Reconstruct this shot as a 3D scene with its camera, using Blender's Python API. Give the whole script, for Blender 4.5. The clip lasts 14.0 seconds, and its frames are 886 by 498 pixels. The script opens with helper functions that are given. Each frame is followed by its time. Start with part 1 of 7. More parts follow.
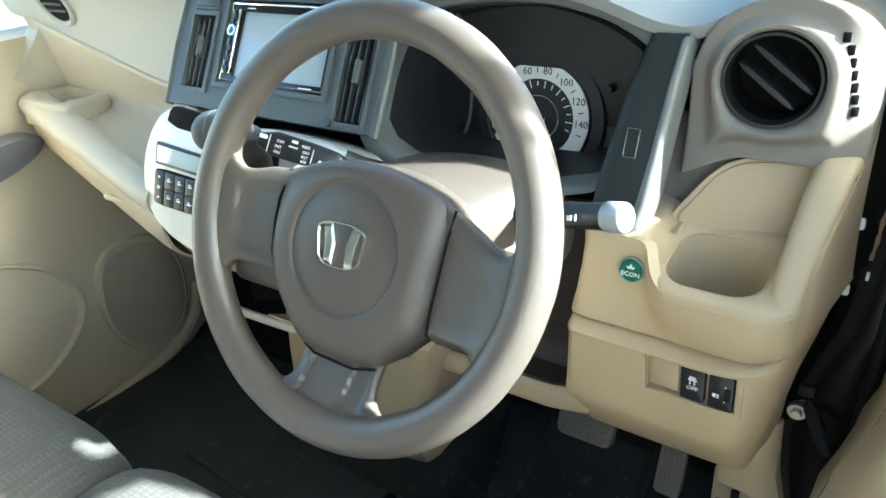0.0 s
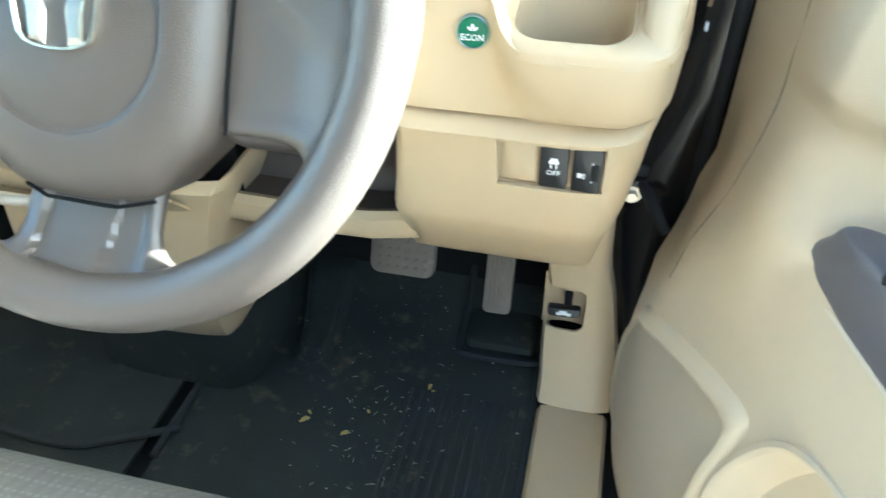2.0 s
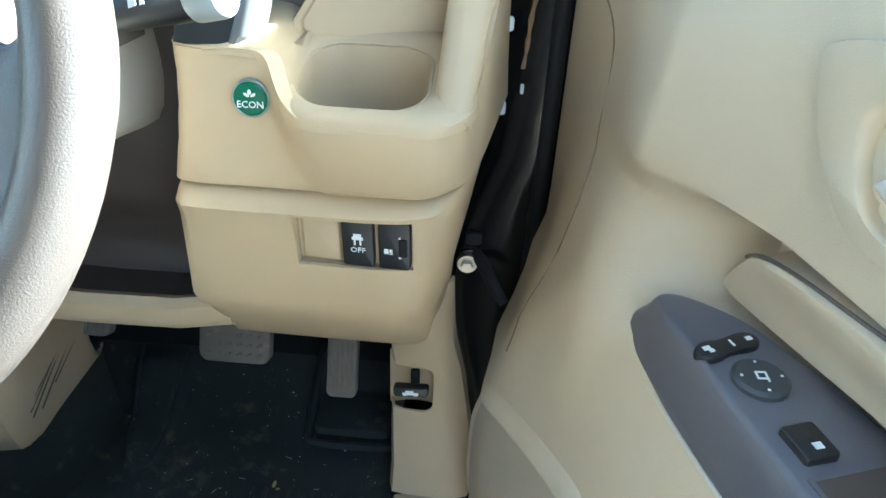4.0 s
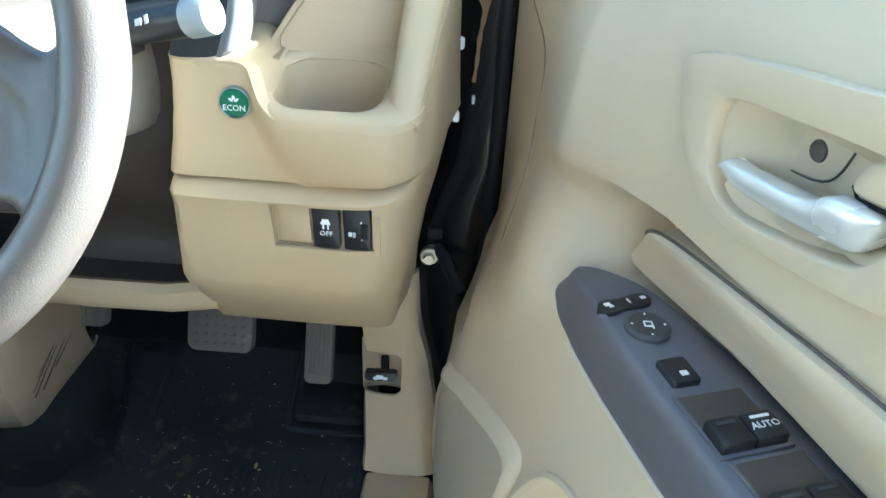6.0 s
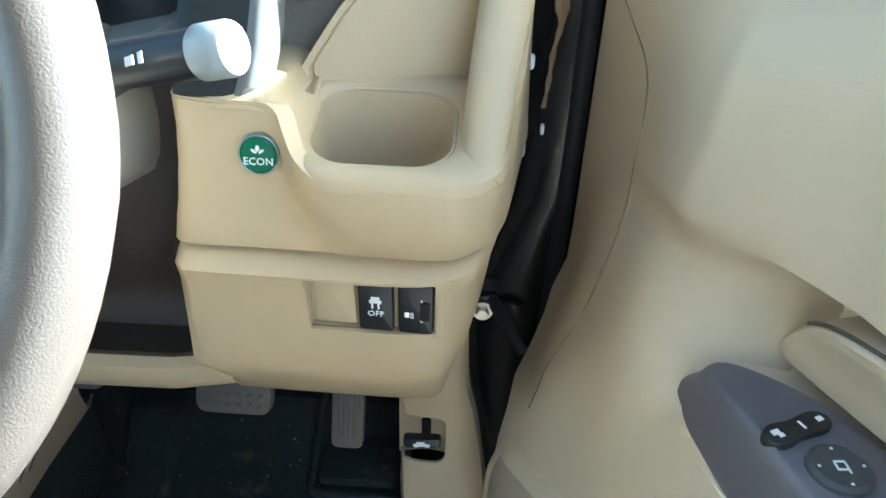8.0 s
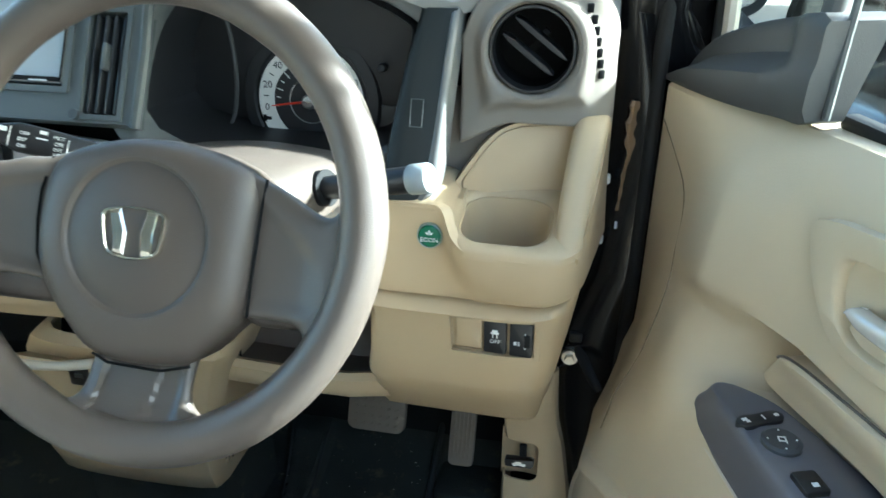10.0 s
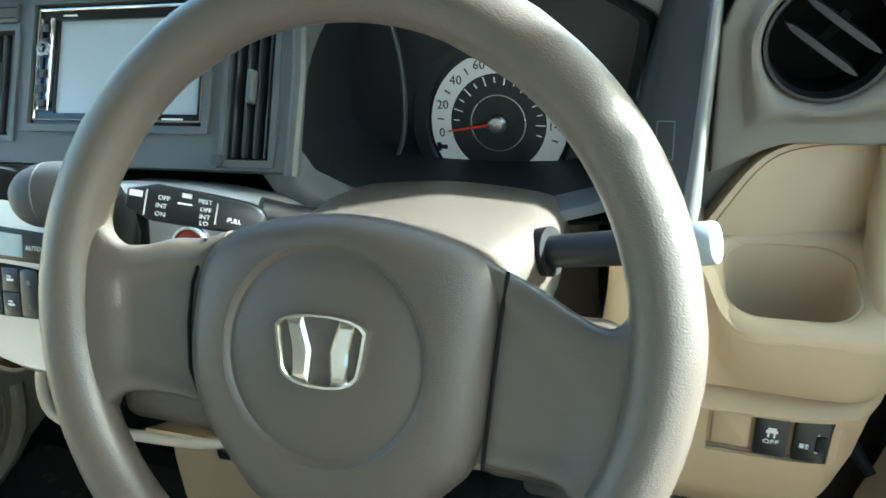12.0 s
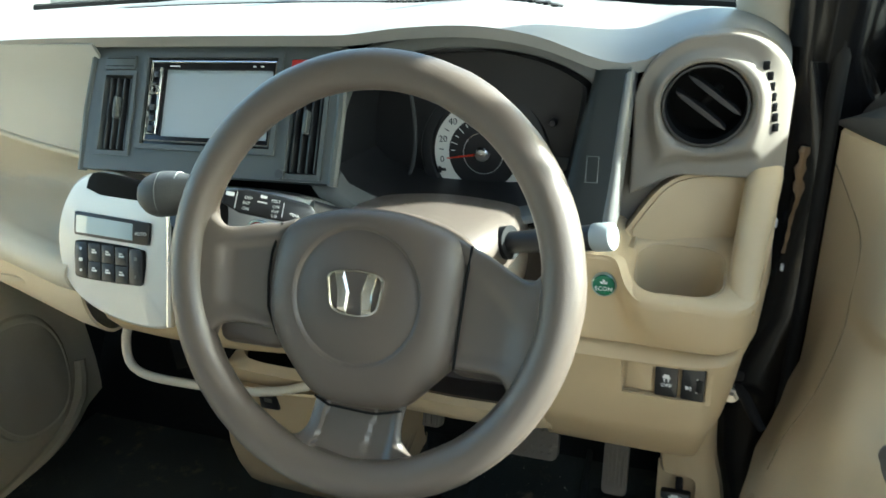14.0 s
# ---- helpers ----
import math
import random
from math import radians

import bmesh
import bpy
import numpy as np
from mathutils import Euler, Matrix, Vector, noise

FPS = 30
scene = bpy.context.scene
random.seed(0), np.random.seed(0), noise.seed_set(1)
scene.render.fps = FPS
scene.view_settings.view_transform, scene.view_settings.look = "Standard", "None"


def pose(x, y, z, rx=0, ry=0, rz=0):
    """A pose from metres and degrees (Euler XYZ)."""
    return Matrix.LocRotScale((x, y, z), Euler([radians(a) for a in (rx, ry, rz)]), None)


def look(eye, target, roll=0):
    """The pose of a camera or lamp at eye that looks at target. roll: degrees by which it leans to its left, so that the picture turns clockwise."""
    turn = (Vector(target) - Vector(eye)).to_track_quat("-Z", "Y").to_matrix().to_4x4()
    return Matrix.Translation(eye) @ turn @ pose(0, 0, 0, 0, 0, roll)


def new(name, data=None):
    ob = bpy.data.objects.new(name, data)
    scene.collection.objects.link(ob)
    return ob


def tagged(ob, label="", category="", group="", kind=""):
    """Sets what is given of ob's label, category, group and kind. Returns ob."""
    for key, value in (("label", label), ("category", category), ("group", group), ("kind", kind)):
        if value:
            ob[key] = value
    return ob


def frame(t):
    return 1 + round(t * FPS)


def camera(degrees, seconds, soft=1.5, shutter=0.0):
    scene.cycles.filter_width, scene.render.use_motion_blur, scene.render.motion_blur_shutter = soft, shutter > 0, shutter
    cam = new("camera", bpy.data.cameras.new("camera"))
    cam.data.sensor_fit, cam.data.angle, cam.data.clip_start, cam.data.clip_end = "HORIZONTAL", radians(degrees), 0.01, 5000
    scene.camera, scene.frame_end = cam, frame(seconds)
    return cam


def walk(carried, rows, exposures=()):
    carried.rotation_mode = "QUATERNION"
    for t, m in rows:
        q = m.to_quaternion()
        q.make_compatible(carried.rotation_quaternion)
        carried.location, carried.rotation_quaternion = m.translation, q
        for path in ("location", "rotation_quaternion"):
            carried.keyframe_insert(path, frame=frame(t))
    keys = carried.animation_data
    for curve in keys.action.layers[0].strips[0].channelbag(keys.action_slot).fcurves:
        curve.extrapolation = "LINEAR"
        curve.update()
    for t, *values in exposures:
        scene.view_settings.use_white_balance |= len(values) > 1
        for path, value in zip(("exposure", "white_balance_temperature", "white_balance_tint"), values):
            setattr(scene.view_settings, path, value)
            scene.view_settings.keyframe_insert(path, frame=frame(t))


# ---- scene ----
cam = camera(62.40, 14.0, shutter=0.25)
ROWS = [
    (0.0, 0.3766, -0.3881, 1.2495, 62.53, 3.58, 33.99),
    (0.5, 0.3523, -0.3901, 1.2584, 61.93, 1.04, 33.20),
    (1.0, 0.2911, -0.3682, 1.2220, 56.75, 1.66, 30.42),
    (1.5, 0.2608, -0.3272, 1.1607, 52.85, 1.22, 20.81),
    (2.0, 0.2736, -0.3138, 1.1203, 51.36, 0.46, 13.30),
    (2.5, 0.3046, -0.2785, 1.0950, 52.48, -1.53, 7.83),
    (3.0, 0.3141, -0.2323, 1.0943, 54.89, -0.94, 4.93),
    (5.3, 0.3508, -0.3289, 1.1248, 58.72, -2.51, 4.91),
    (5.5, 0.3551, -0.3409, 1.1301, 59.07, -2.11, 4.54),
    (6.0, 0.3605, -0.3368, 1.1193, 58.28, -2.47, 3.92),
    (6.5, 0.3415, -0.2915, 1.0960, 56.70, -2.39, 3.97),
    (7.0, 0.3191, -0.2306, 1.0936, 55.86, -1.61, 3.87),
    (7.2, 0.3000, -0.1944, 1.0921, 55.48, -2.24, 2.87),
    (9.5, 0.3054, -0.3272, 1.1679, 63.42, -0.64, 8.59),
    (10.0, 0.3155, -0.4293, 1.2065, 63.99, -0.22, 11.76),
    (10.5, 0.3102, -0.4545, 1.2305, 66.49, 1.34, 14.35),
    (11.0, 0.2627, -0.3913, 1.2257, 65.87, 1.05, 14.75),
    (11.5, 0.2140, -0.3044, 1.1908, 63.27, 2.16, 15.45),
    (12.0, 0.1747, -0.2771, 1.1966, 62.67, 4.97, 17.83),
    (12.5, 0.1683, -0.2798, 1.2445, 65.62, 5.71, 19.09),
    (13.0, 0.1956, -0.3433, 1.2742, 70.13, 3.40, 20.89),
    (13.5, 0.2273, -0.4186, 1.2592, 67.53, 3.43, 20.51),
    (14.0, 0.2621, -0.4703, 1.2668, 64.70, 3.66, 19.51),
]
EXPOSURES = [(0.0, 3.72, 5440, -5), (0.5, 3.66, 5450, -5), (1.0, 3.39, 5550, -5), (1.5, 3.99, 5410, -5), (2.0, 4.72, 5360, -5), (2.5, 4.85, 5240, -6), (3.2, 4.12, 5160, -4), (5.5, 4.09, 5060, -4), (7.2, 4.13, 5190, -4), (9.5, 3.54, 5170, -7), (10.5, 3.66, 5490, -6), (11.5, 3.53, 5500, -7), (12.0, 3.50, 5480, -10), (12.5, 3.63, 5730, -9), (13.0, 2.86, 5900, -8), (13.5, 2.39, 5900, -6), (14.0, 3.25, 5850, -7)]
TURNS = [
    (0.3, look((0.376, -0.378, 1.268), (-0.697, 1.023, 0.328), -4.6)),
    (0.7, look((0.331, -0.387, 1.244), (-0.613, 1.064, 0.241), -1.1)),
    (1.2, look((0.262, -0.355, 1.193), (-0.526, 1.090, 0.057), -3.8)),
    (1.7, look((0.257, -0.316, 1.143), (-0.187, 1.181, -0.108), -1.4)),
    (2.2, look((0.290, -0.295, 1.116), (0.051, 1.219, -0.169), 2.0)),
    (10.7, look((0.300, -0.438, 1.220), (-0.169, 1.335, 0.422), -1.6)),
    (12.7, look((0.175, -0.305, 1.281), (-0.505, 1.425, 0.544), -4.9)),
    (12.9, look((0.187, -0.330, 1.290), (-0.507, 1.409, 0.587), -3.9)),
    (13.2, look((0.214, -0.375, 1.272), (-0.527, 1.342, 0.564), -4.2)),
    (13.7, look((0.246, -0.440, 1.263), (-0.459, 1.251, 0.461), -4.5)),
]
walk(cam, sorted([(t, pose(*p)) for t, *p in ROWS] + TURNS, key=lambda r: r[0]), EXPOSURES)

# ---------------------------------------------------------------- light
TO_SUN = Vector((1.0, 0.33, 0.565)).normalized()
world = bpy.data.worlds.new("sky")
scene.world = world
world.use_nodes = True
wn = world.node_tree.nodes
sky = wn.new("ShaderNodeTexSky")
sky.sky_type = "NISHITA"
sky.sun_disc = False
sky.sun_elevation = math.asin(TO_SUN.z)
sky.sun_rotation = math.atan2(TO_SUN.x, TO_SUN.y)
sky.dust_density, sky.air_density = 4.0, 1.0
wn["Background"].inputs["Strength"].default_value = 0.085
world.node_tree.links.new(sky.outputs[0], wn["Background"].inputs["Color"])
sun = new("sun", bpy.data.lights.new("sun", "SUN"))
sun.data.energy, sun.data.angle, sun.data.color = 3.5, radians(1.2), (1.0, 0.975, 0.93)
sun.matrix_world = look((6, 0, 4), Vector((6, 0, 4)) - TO_SUN)


# ---------------------------------------------------------------- materials
def mat(name, color, rough=0.5, metal=0.0, grain=0.0, size=400.0, vary=0.08, spec=0.5, dirt=None, coat=0.0):
    """A surface with fine relief (grain) and uneven colour at two scales."""
    m = bpy.data.materials.new(name)
    m.use_nodes = True
    nt = m.node_tree
    b = nt.nodes["Principled BSDF"]
    b.inputs["Metallic"].default_value = metal
    b.inputs["Specular IOR Level"].default_value = spec
    b.inputs["Coat Weight"].default_value = coat
    tc = nt.nodes.new("ShaderNodeTexCoord")
    n1 = nt.nodes.new("ShaderNodeTexNoise")
    n1.inputs["Scale"].default_value, n1.inputs["Detail"].default_value = 9.0, 5.0
    n2 = nt.nodes.new("ShaderNodeTexNoise")
    n2.inputs["Scale"].default_value, n2.inputs["Detail"].default_value = size, 3.0
    for n in (n1, n2):
        nt.links.new(tc.outputs["Object"], n.inputs["Vector"])
    mix = nt.nodes.new("ShaderNodeMix")
    mix.data_type = "RGBA"
    c = Vector(color)
    mix.inputs["A"].default_value = (*(c * (1 - vary)), 1)
    mix.inputs["B"].default_value = (*(c * (1 + vary)), 1)
    nt.links.new(n1.outputs["Fac"], mix.inputs["Factor"])
    out = mix.outputs["Result"]
    if dirt:
        n3 = nt.nodes.new("ShaderNodeTexNoise")
        n3.inputs["Scale"].default_value, n3.inputs["Detail"].default_value, n3.inputs["Roughness"].default_value = dirt[1], 8.0, 0.7
        nt.links.new(tc.outputs["Object"], n3.inputs["Vector"])
        ramp = nt.nodes.new("ShaderNodeValToRGB")
        ramp.color_ramp.elements[0].position, ramp.color_ramp.elements[1].position = dirt[2], dirt[2] + 0.16
        nt.links.new(n3.outputs["Fac"], ramp.inputs["Fac"])
        m2 = nt.nodes.new("ShaderNodeMix")
        m2.data_type = "RGBA"
        m2.inputs["B"].default_value = (*dirt[0], 1)
        nt.links.new(out, m2.inputs["A"])
        nt.links.new(ramp.outputs["Color"], m2.inputs["Factor"])
        out = m2.outputs["Result"]
    nt.links.new(out, b.inputs["Base Color"])
    rr = nt.nodes.new("ShaderNodeMapRange")
    rr.inputs["To Min"].default_value, rr.inputs["To Max"].default_value = max(0.02, rough - 0.07), min(1.0, rough + 0.07)
    nt.links.new(n1.outputs["Fac"], rr.inputs["Value"])
    nt.links.new(rr.outputs["Result"], b.inputs["Roughness"])
    if grain:
        bump = nt.nodes.new("ShaderNodeBump")
        bump.inputs["Strength"].default_value, bump.inputs["Distance"].default_value = grain, 0.0006 if grain < 0.9 else 0.002
        nt.links.new(n2.outputs["Fac"], bump.inputs["Height"])
        nt.links.new(bump.outputs["Normal"], b.inputs["Normal"])
    return m


BEIGE = mat("beige_plastic", (0.46, 0.350, 0.210), 0.50, grain=0.35, size=900, vary=0.05)
BEIGE_SOFT = mat("beige_door_trim", (0.545, 0.452, 0.315), 0.58, grain=0.3, size=700, vary=0.05)
CREAM = mat("pale_beige_plastic", (0.56, 0.50, 0.40), 0.55, grain=0.3, size=900, vary=0.04)
TOP = mat("grey_beige_dash_pad", (0.225, 0.221, 0.207), 0.40, grain=0.4, size=800, vary=0.05)
TAUPE = mat("taupe_wheel_plastic", (0.094, 0.076, 0.062), 0.34, spec=0.7, grain=0.4, size=1100, vary=0.07)
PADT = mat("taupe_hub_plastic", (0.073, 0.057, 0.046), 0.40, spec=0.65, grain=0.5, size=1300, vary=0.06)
POD = mat("taupe_dash_plastic", (0.19, 0.165, 0.135), 0.55, grain=0.4, size=1000, vary=0.05)
# seam tone holds the shade of the door trim's groove
SEAM = mat("shaded_beige_seam", (0.20, 0.165, 0.115), 0.7, vary=0.05)
SHELF = mat("pale_shelf_plastic", (0.53, 0.465, 0.355), 0.55, grain=0.3, size=800, vary=0.05)
PANEL = mat("pale_grey_beige_plastic", (0.46, 0.455, 0.42), 0.50, grain=0.35, size=900, vary=0.05)
DEMIST = mat("grey_demister_plastic", (0.130, 0.128, 0.121), 0.50, grain=0.35, size=1000, vary=0.05)
HOODG = mat("grey_hood_plastic", (0.125, 0.13, 0.124), 0.45, grain=0.35, size=1000, vary=0.06)
GREY = mat("slate_grey_plastic", (0.080, 0.086, 0.083), 0.46, grain=0.35, size=1000, vary=0.06)
UPRIGHT = mat("charcoal_plastic", (0.022, 0.024, 0.023), 0.45, grain=0.3, size=1000, spec=0.25)
DGREY = mat("dark_grey_plastic", (0.055, 0.056, 0.056), 0.48, grain=0.3, size=1000)
ARM = mat("dark_mauve_grey_plastic", (0.125, 0.119, 0.128), 0.44, grain=0.35, size=1100, vary=0.06)
BLACK = mat("black_plastic", (0.014, 0.014, 0.015), 0.42, grain=0.2, size=900)
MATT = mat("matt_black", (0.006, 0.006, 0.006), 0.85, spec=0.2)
LENS = mat("black_lens", (0.010, 0.010, 0.012), 0.12)
PAINT = mat("black_body_paint", (0.0045, 0.0045, 0.005), 0.24, spec=0.3, coat=0.12, dirt=((0.016, 0.014, 0.012), 14.0, 0.64))
RUBBER = mat("black_rubber", (0.009, 0.009, 0.009), 0.65, grain=0.3, spec=0.25)
CHROME = mat("chrome", (0.80, 0.79, 0.76), 0.10, 1.0, vary=0.02)
SATIN = mat("satin_silver", (0.62, 0.62, 0.62), 0.28, 1.0, vary=0.03)
SILVER = mat("silver_white_paint", (0.66, 0.66, 0.64), 0.30, 0.25, vary=0.03, coat=0.3)
STRIP = mat("satin_grey_trim", (0.13, 0.127, 0.118), 0.42, 0.0, vary=0.03)
# emblem metal is tinted warm to stand in for warm reflections
EMBLEM = mat("worn_chrome", (0.78, 0.74, 0.66), 0.20, 1.0, vary=0.03)
LEVER = mat("silver_painted_plastic", (0.74, 0.74, 0.72), 0.28, 0.4, vary=0.03, coat=0.2)
RINGG = mat("dull_green_metal", (0.30, 0.36, 0.32), 0.35, 0.7, vary=0.03)
KNOB = mat("pale_grey_plastic", (0.31, 0.335, 0.33), 0.32, vary=0.03)
WIPER = mat("grey_wiper_metal", (0.055, 0.057, 0.058), 0.55, 0.0, vary=0.08)
STRAW = mat("yellow_dry_leaf", (0.55, 0.46, 0.10), 0.7, vary=0.15)
BARK = mat("grey_brown_bark", (0.085, 0.072, 0.060), 0.9, vary=0.2)
VANGLASS = mat("dark_tinted_glass", (0.006, 0.007, 0.008), 0.03, spec=1.0, vary=0.02, coat=1.0)
POST = mat("weathered_grey_paint", (0.22, 0.23, 0.235), 0.6, vary=0.12)
STEEL = mat("zinc_plated_steel", (0.55, 0.50, 0.42), 0.35, 1.0, grain=0.3)
# screen base colour is raised to stand in for reflected sky
SCREEN = mat("grey_screen", (0.40, 0.45, 0.48), 0.16, spec=0.8, vary=0.02)
LCD = mat("pale_lcd", (0.46, 0.56, 0.60), 0.15, spec=0.7, vary=0.05)
GREEN = mat("green_button", (0.012, 0.12, 0.055), 0.25, vary=0.1, coat=0.4)
RED = mat("red_plastic", (0.45, 0.02, 0.015), 0.3, vary=0.06)
WHITE = mat("white_print", (0.80, 0.80, 0.77), 0.5, vary=0.02)
DIALW = mat("white_dial_ring", (0.70, 0.68, 0.62), 0.45, vary=0.03)
NEEDLE = mat("red_needle", (0.6, 0.03, 0.01), 0.4)
CARPET = mat("dark_carpet", (0.014, 0.015, 0.015), 0.95, spec=0.1, grain=1.0, size=500, vary=0.3, dirt=((0.06, 0.05, 0.035), 60.0, 0.66))
MAT = mat("black_floor_mat", (0.036, 0.040, 0.036), 0.9, spec=0.15, grain=1.0, size=450, vary=0.45, dirt=((0.12, 0.095, 0.065), 22.0, 0.568))
MATEDGE = mat("black_mat_binding", (0.022, 0.024, 0.024), 0.8, grain=0.8, size=900, vary=0.2)
PEDAL = mat("worn_pedal_rubber", (0.16, 0.135, 0.105), 0.75, grain=0.6, size=500, vary=0.18, dirt=((0.30, 0.25, 0.18), 40.0, 0.6))
GRILLE = mat("beige_speaker_cloth", (0.48, 0.40, 0.285), 0.75, grain=1.0, size=900, vary=0.05)
LEAF = mat("dry_leaf", (0.42, 0.30, 0.09), 0.7, vary=0.3)
CRUMB = mat("pale_crumbs", (0.40, 0.37, 0.30), 0.8, vary=0.3)
COPPER = mat("brown_tape_and_foil", (0.20, 0.125, 0.065), 0.5, 0.1, vary=0.4, grain=0.6, size=200)
CARSILVER = mat("silver_car_paint", (0.50, 0.50, 0.49), 0.25, 0.5, coat=0.5)
CARBLACK = mat("black_car_paint", (0.02, 0.02, 0.022), 0.2, coat=0.5)
CARWHITE = mat("white_car_paint", (0.75, 0.75, 0.73), 0.3, coat=0.5)
GROUND = mat("pale_concrete", (0.245, 0.225, 0.195), 0.9, grain=0.6, size=60, vary=0.15)
LINER = mat("grey_headliner", (0.22, 0.22, 0.21), 0.9, grain=0.6, size=500)


def fabric():
    """Woven grey seat cloth with rows of small dots."""
    m = mat("grey_seat_cloth", (0.22, 0.205, 0.185), 0.9, vary=0.1)
    nt = m.node_tree
    b = nt.nodes["Principled BSDF"]
    tc = nt.nodes.new("ShaderNodeTexCoord")
    v = nt.nodes.new("ShaderNodeTexVoronoi")
    v.inputs["Scale"].default_value, v.inputs["Randomness"].default_value = 170.0, 0.2
    w = nt.nodes.new("ShaderNodeTexWave")
    w.inputs["Scale"].default_value, w.inputs["Distortion"].default_value = 30.0, 1.5
    ramp = nt.nodes.new("ShaderNodeValToRGB")
    ramp.color_ramp.elements[0].position, ramp.color_ramp.elements[1].position = 0.20, 0.42
    ramp.color_ramp.elements[0].color, ramp.color_ramp.elements[1].color = (1, 1, 1, 1), (0, 0, 0, 1)
    for n in (v, w):
        nt.links.new(tc.outputs["Object"], n.inputs["Vector"])
    nt.links.new(v.outputs["Distance"], ramp.inputs["Fac"])
    add = nt.nodes.new("ShaderNodeMath")
    add.operation = "MULTIPLY_ADD"
    add.inputs[1].default_value = 0.35
    nt.links.new(w.outputs["Fac"], add.inputs[0])
    nt.links.new(ramp.outputs["Color"], add.inputs[2])
    bump = nt.nodes.new("ShaderNodeBump")
    bump.inputs["Strength"].default_value, bump.inputs["Distance"].default_value = 0.35, 0.001
    nt.links.new(add.outputs[0], bump.inputs["Height"])
    nt.links.new(bump.outputs["Normal"], b.inputs["Normal"])
    mix = nt.nodes.new("ShaderNodeMix")
    mix.data_type = "RGBA"
    mix.inputs["A"].default_value, mix.inputs["B"].default_value = (0.088, 0.081, 0.071, 1), (0.125, 0.116, 0.102, 1)
    nt.links.new(add.outputs[0], mix.inputs["Factor"])
    nt.links.new(mix.outputs["Result"], b.inputs["Base Color"])
    return m


def glass(name, tint, gloss=1.0):
    m = bpy.data.materials.new(name)
    m.use_nodes = True
    nt = m.node_tree
    nt.nodes.remove(nt.nodes["Principled BSDF"])
    tr, gl, fr, mx, pw = (nt.nodes.new("ShaderNode" + k) for k in ("BsdfTransparent", "BsdfGlossy", "LayerWeight", "MixShader", "Math"))
    tr.inputs["Color"].default_value = (*tint, 1)
    gl.inputs["Roughness"].default_value = 0.02
    pw.operation = "POWER"
    pw.inputs[1].default_value = 4.0
    nt.links.new(fr.outputs["Facing"], pw.inputs[0])
    nt.links.new(pw.outputs[0], mx.inputs[0])
    nt.links.new(tr.outputs[0], mx.inputs[1])
    nt.links.new(gl.outputs[0], mx.inputs[2])
    nt.links.new(mx.outputs[0], nt.nodes["Material Output"].inputs["Surface"])
    return m


CLOTH = fabric()
GLASS = glass("clear_glass", (0.93, 0.96, 0.94))
TINT = glass("tinted_glass", (0.50, 0.56, 0.51))

# ---------------------------------------------------------------- mesh helpers
WORLD = {}


def thing(name, label, category, at=(0, 0, 0), group="", kind="", m=None):
    ob = new(name)
    ob.empty_display_size = 0.05
    ob.matrix_basis = m if m is not None else Matrix.Translation(at)
    WORLD[ob] = ob.matrix_basis.copy()
    return tagged(ob, label, category, group, kind)


def mesh_of(name, bm, material, smooth=True):
    bmesh.ops.recalc_face_normals(bm, faces=bm.faces[:])
    me = bpy.data.meshes.new(name)
    bm.to_mesh(me)
    bm.free()
    me.materials.append(material)
    if smooth:
        me.polygons.foreach_set("use_smooth", [True] * len(me.polygons))
        me.set_sharp_from_angle(angle=radians(38))
    return me


def part(name, bm, material, parent, label="", m=None, smooth=True):
    """One mesh object, its points given in the frame m, under a thing or a part."""
    ob = new(name, bm if isinstance(bm, bpy.types.Mesh) else mesh_of(name, bm, material, smooth))
    m = Matrix() if m is None else m
    if parent is not None:
        ob.parent = parent
        ob.matrix_parent_inverse = WORLD[parent].inverted()
    ob.matrix_basis = m
    WORLD[ob] = m.copy()
    return tagged(ob, label)


def setting(name, bm, material, label, category, m=None):
    return tagged(part(name, bm, material, None, "", m), label, category, "", "structure")


def lone(name, bm, material, label, category, m=None, group=""):
    """A thing of a single mesh."""
    return tagged(part(name, bm, material, None, "", m), label, category, group)


def plane(origin, x, up):
    """A frame whose x runs along x, y along up and z out of the plane."""
    x, up = Vector(x).normalized(), Vector(up)
    z = x.cross(up).normalized()
    y = z.cross(x)
    m = Matrix((x, y, z)).transposed().to_4x4()
    m.translation = origin
    return m


def rbox(c, s, bev=0.003, seg=2):
    bm = bmesh.new()
    bmesh.ops.create_cube(bm, size=1.0, matrix=Matrix.Translation(c) @ Matrix.Diagonal((*s, 1)))
    if bev:
        bmesh.ops.bevel(bm, geom=bm.edges[:], offset=min(bev, min(s) * 0.45), segments=seg, profile=0.5, affect="EDGES")
    return bm


def rrect(cx, cy, w, h, r, n=6):
    pts = []
    for k, (sx, sy) in enumerate(((1, 1), (-1, 1), (-1, -1), (1, -1))):
        for i in range(n + 1):
            a = math.pi / 2 * (k + i / n)
            pts.append((cx + sx * (w / 2 - r) + r * math.cos(a), cy + sy * (h / 2 - r) + r * math.sin(a)))
    return pts


def circle(cx, cy, r, n=40, ry=None):
    return [(cx + r * math.cos(2 * math.pi * i / n), cy + (ry or r) * math.sin(2 * math.pi * i / n)) for i in range(n)]


def chaikin(pts, k=2, closed=True):
    for _ in range(k):
        out = []
        n = len(pts)
        for i in range(n if closed else n - 1):
            a, b = Vector(pts[i]), Vector(pts[(i + 1) % n])
            out += [tuple(a * 0.75 + b * 0.25), tuple(a * 0.25 + b * 0.75)]
        if not closed:
            out = [tuple(pts[0])] + out + [tuple(pts[-1])]
        pts = out
    return pts


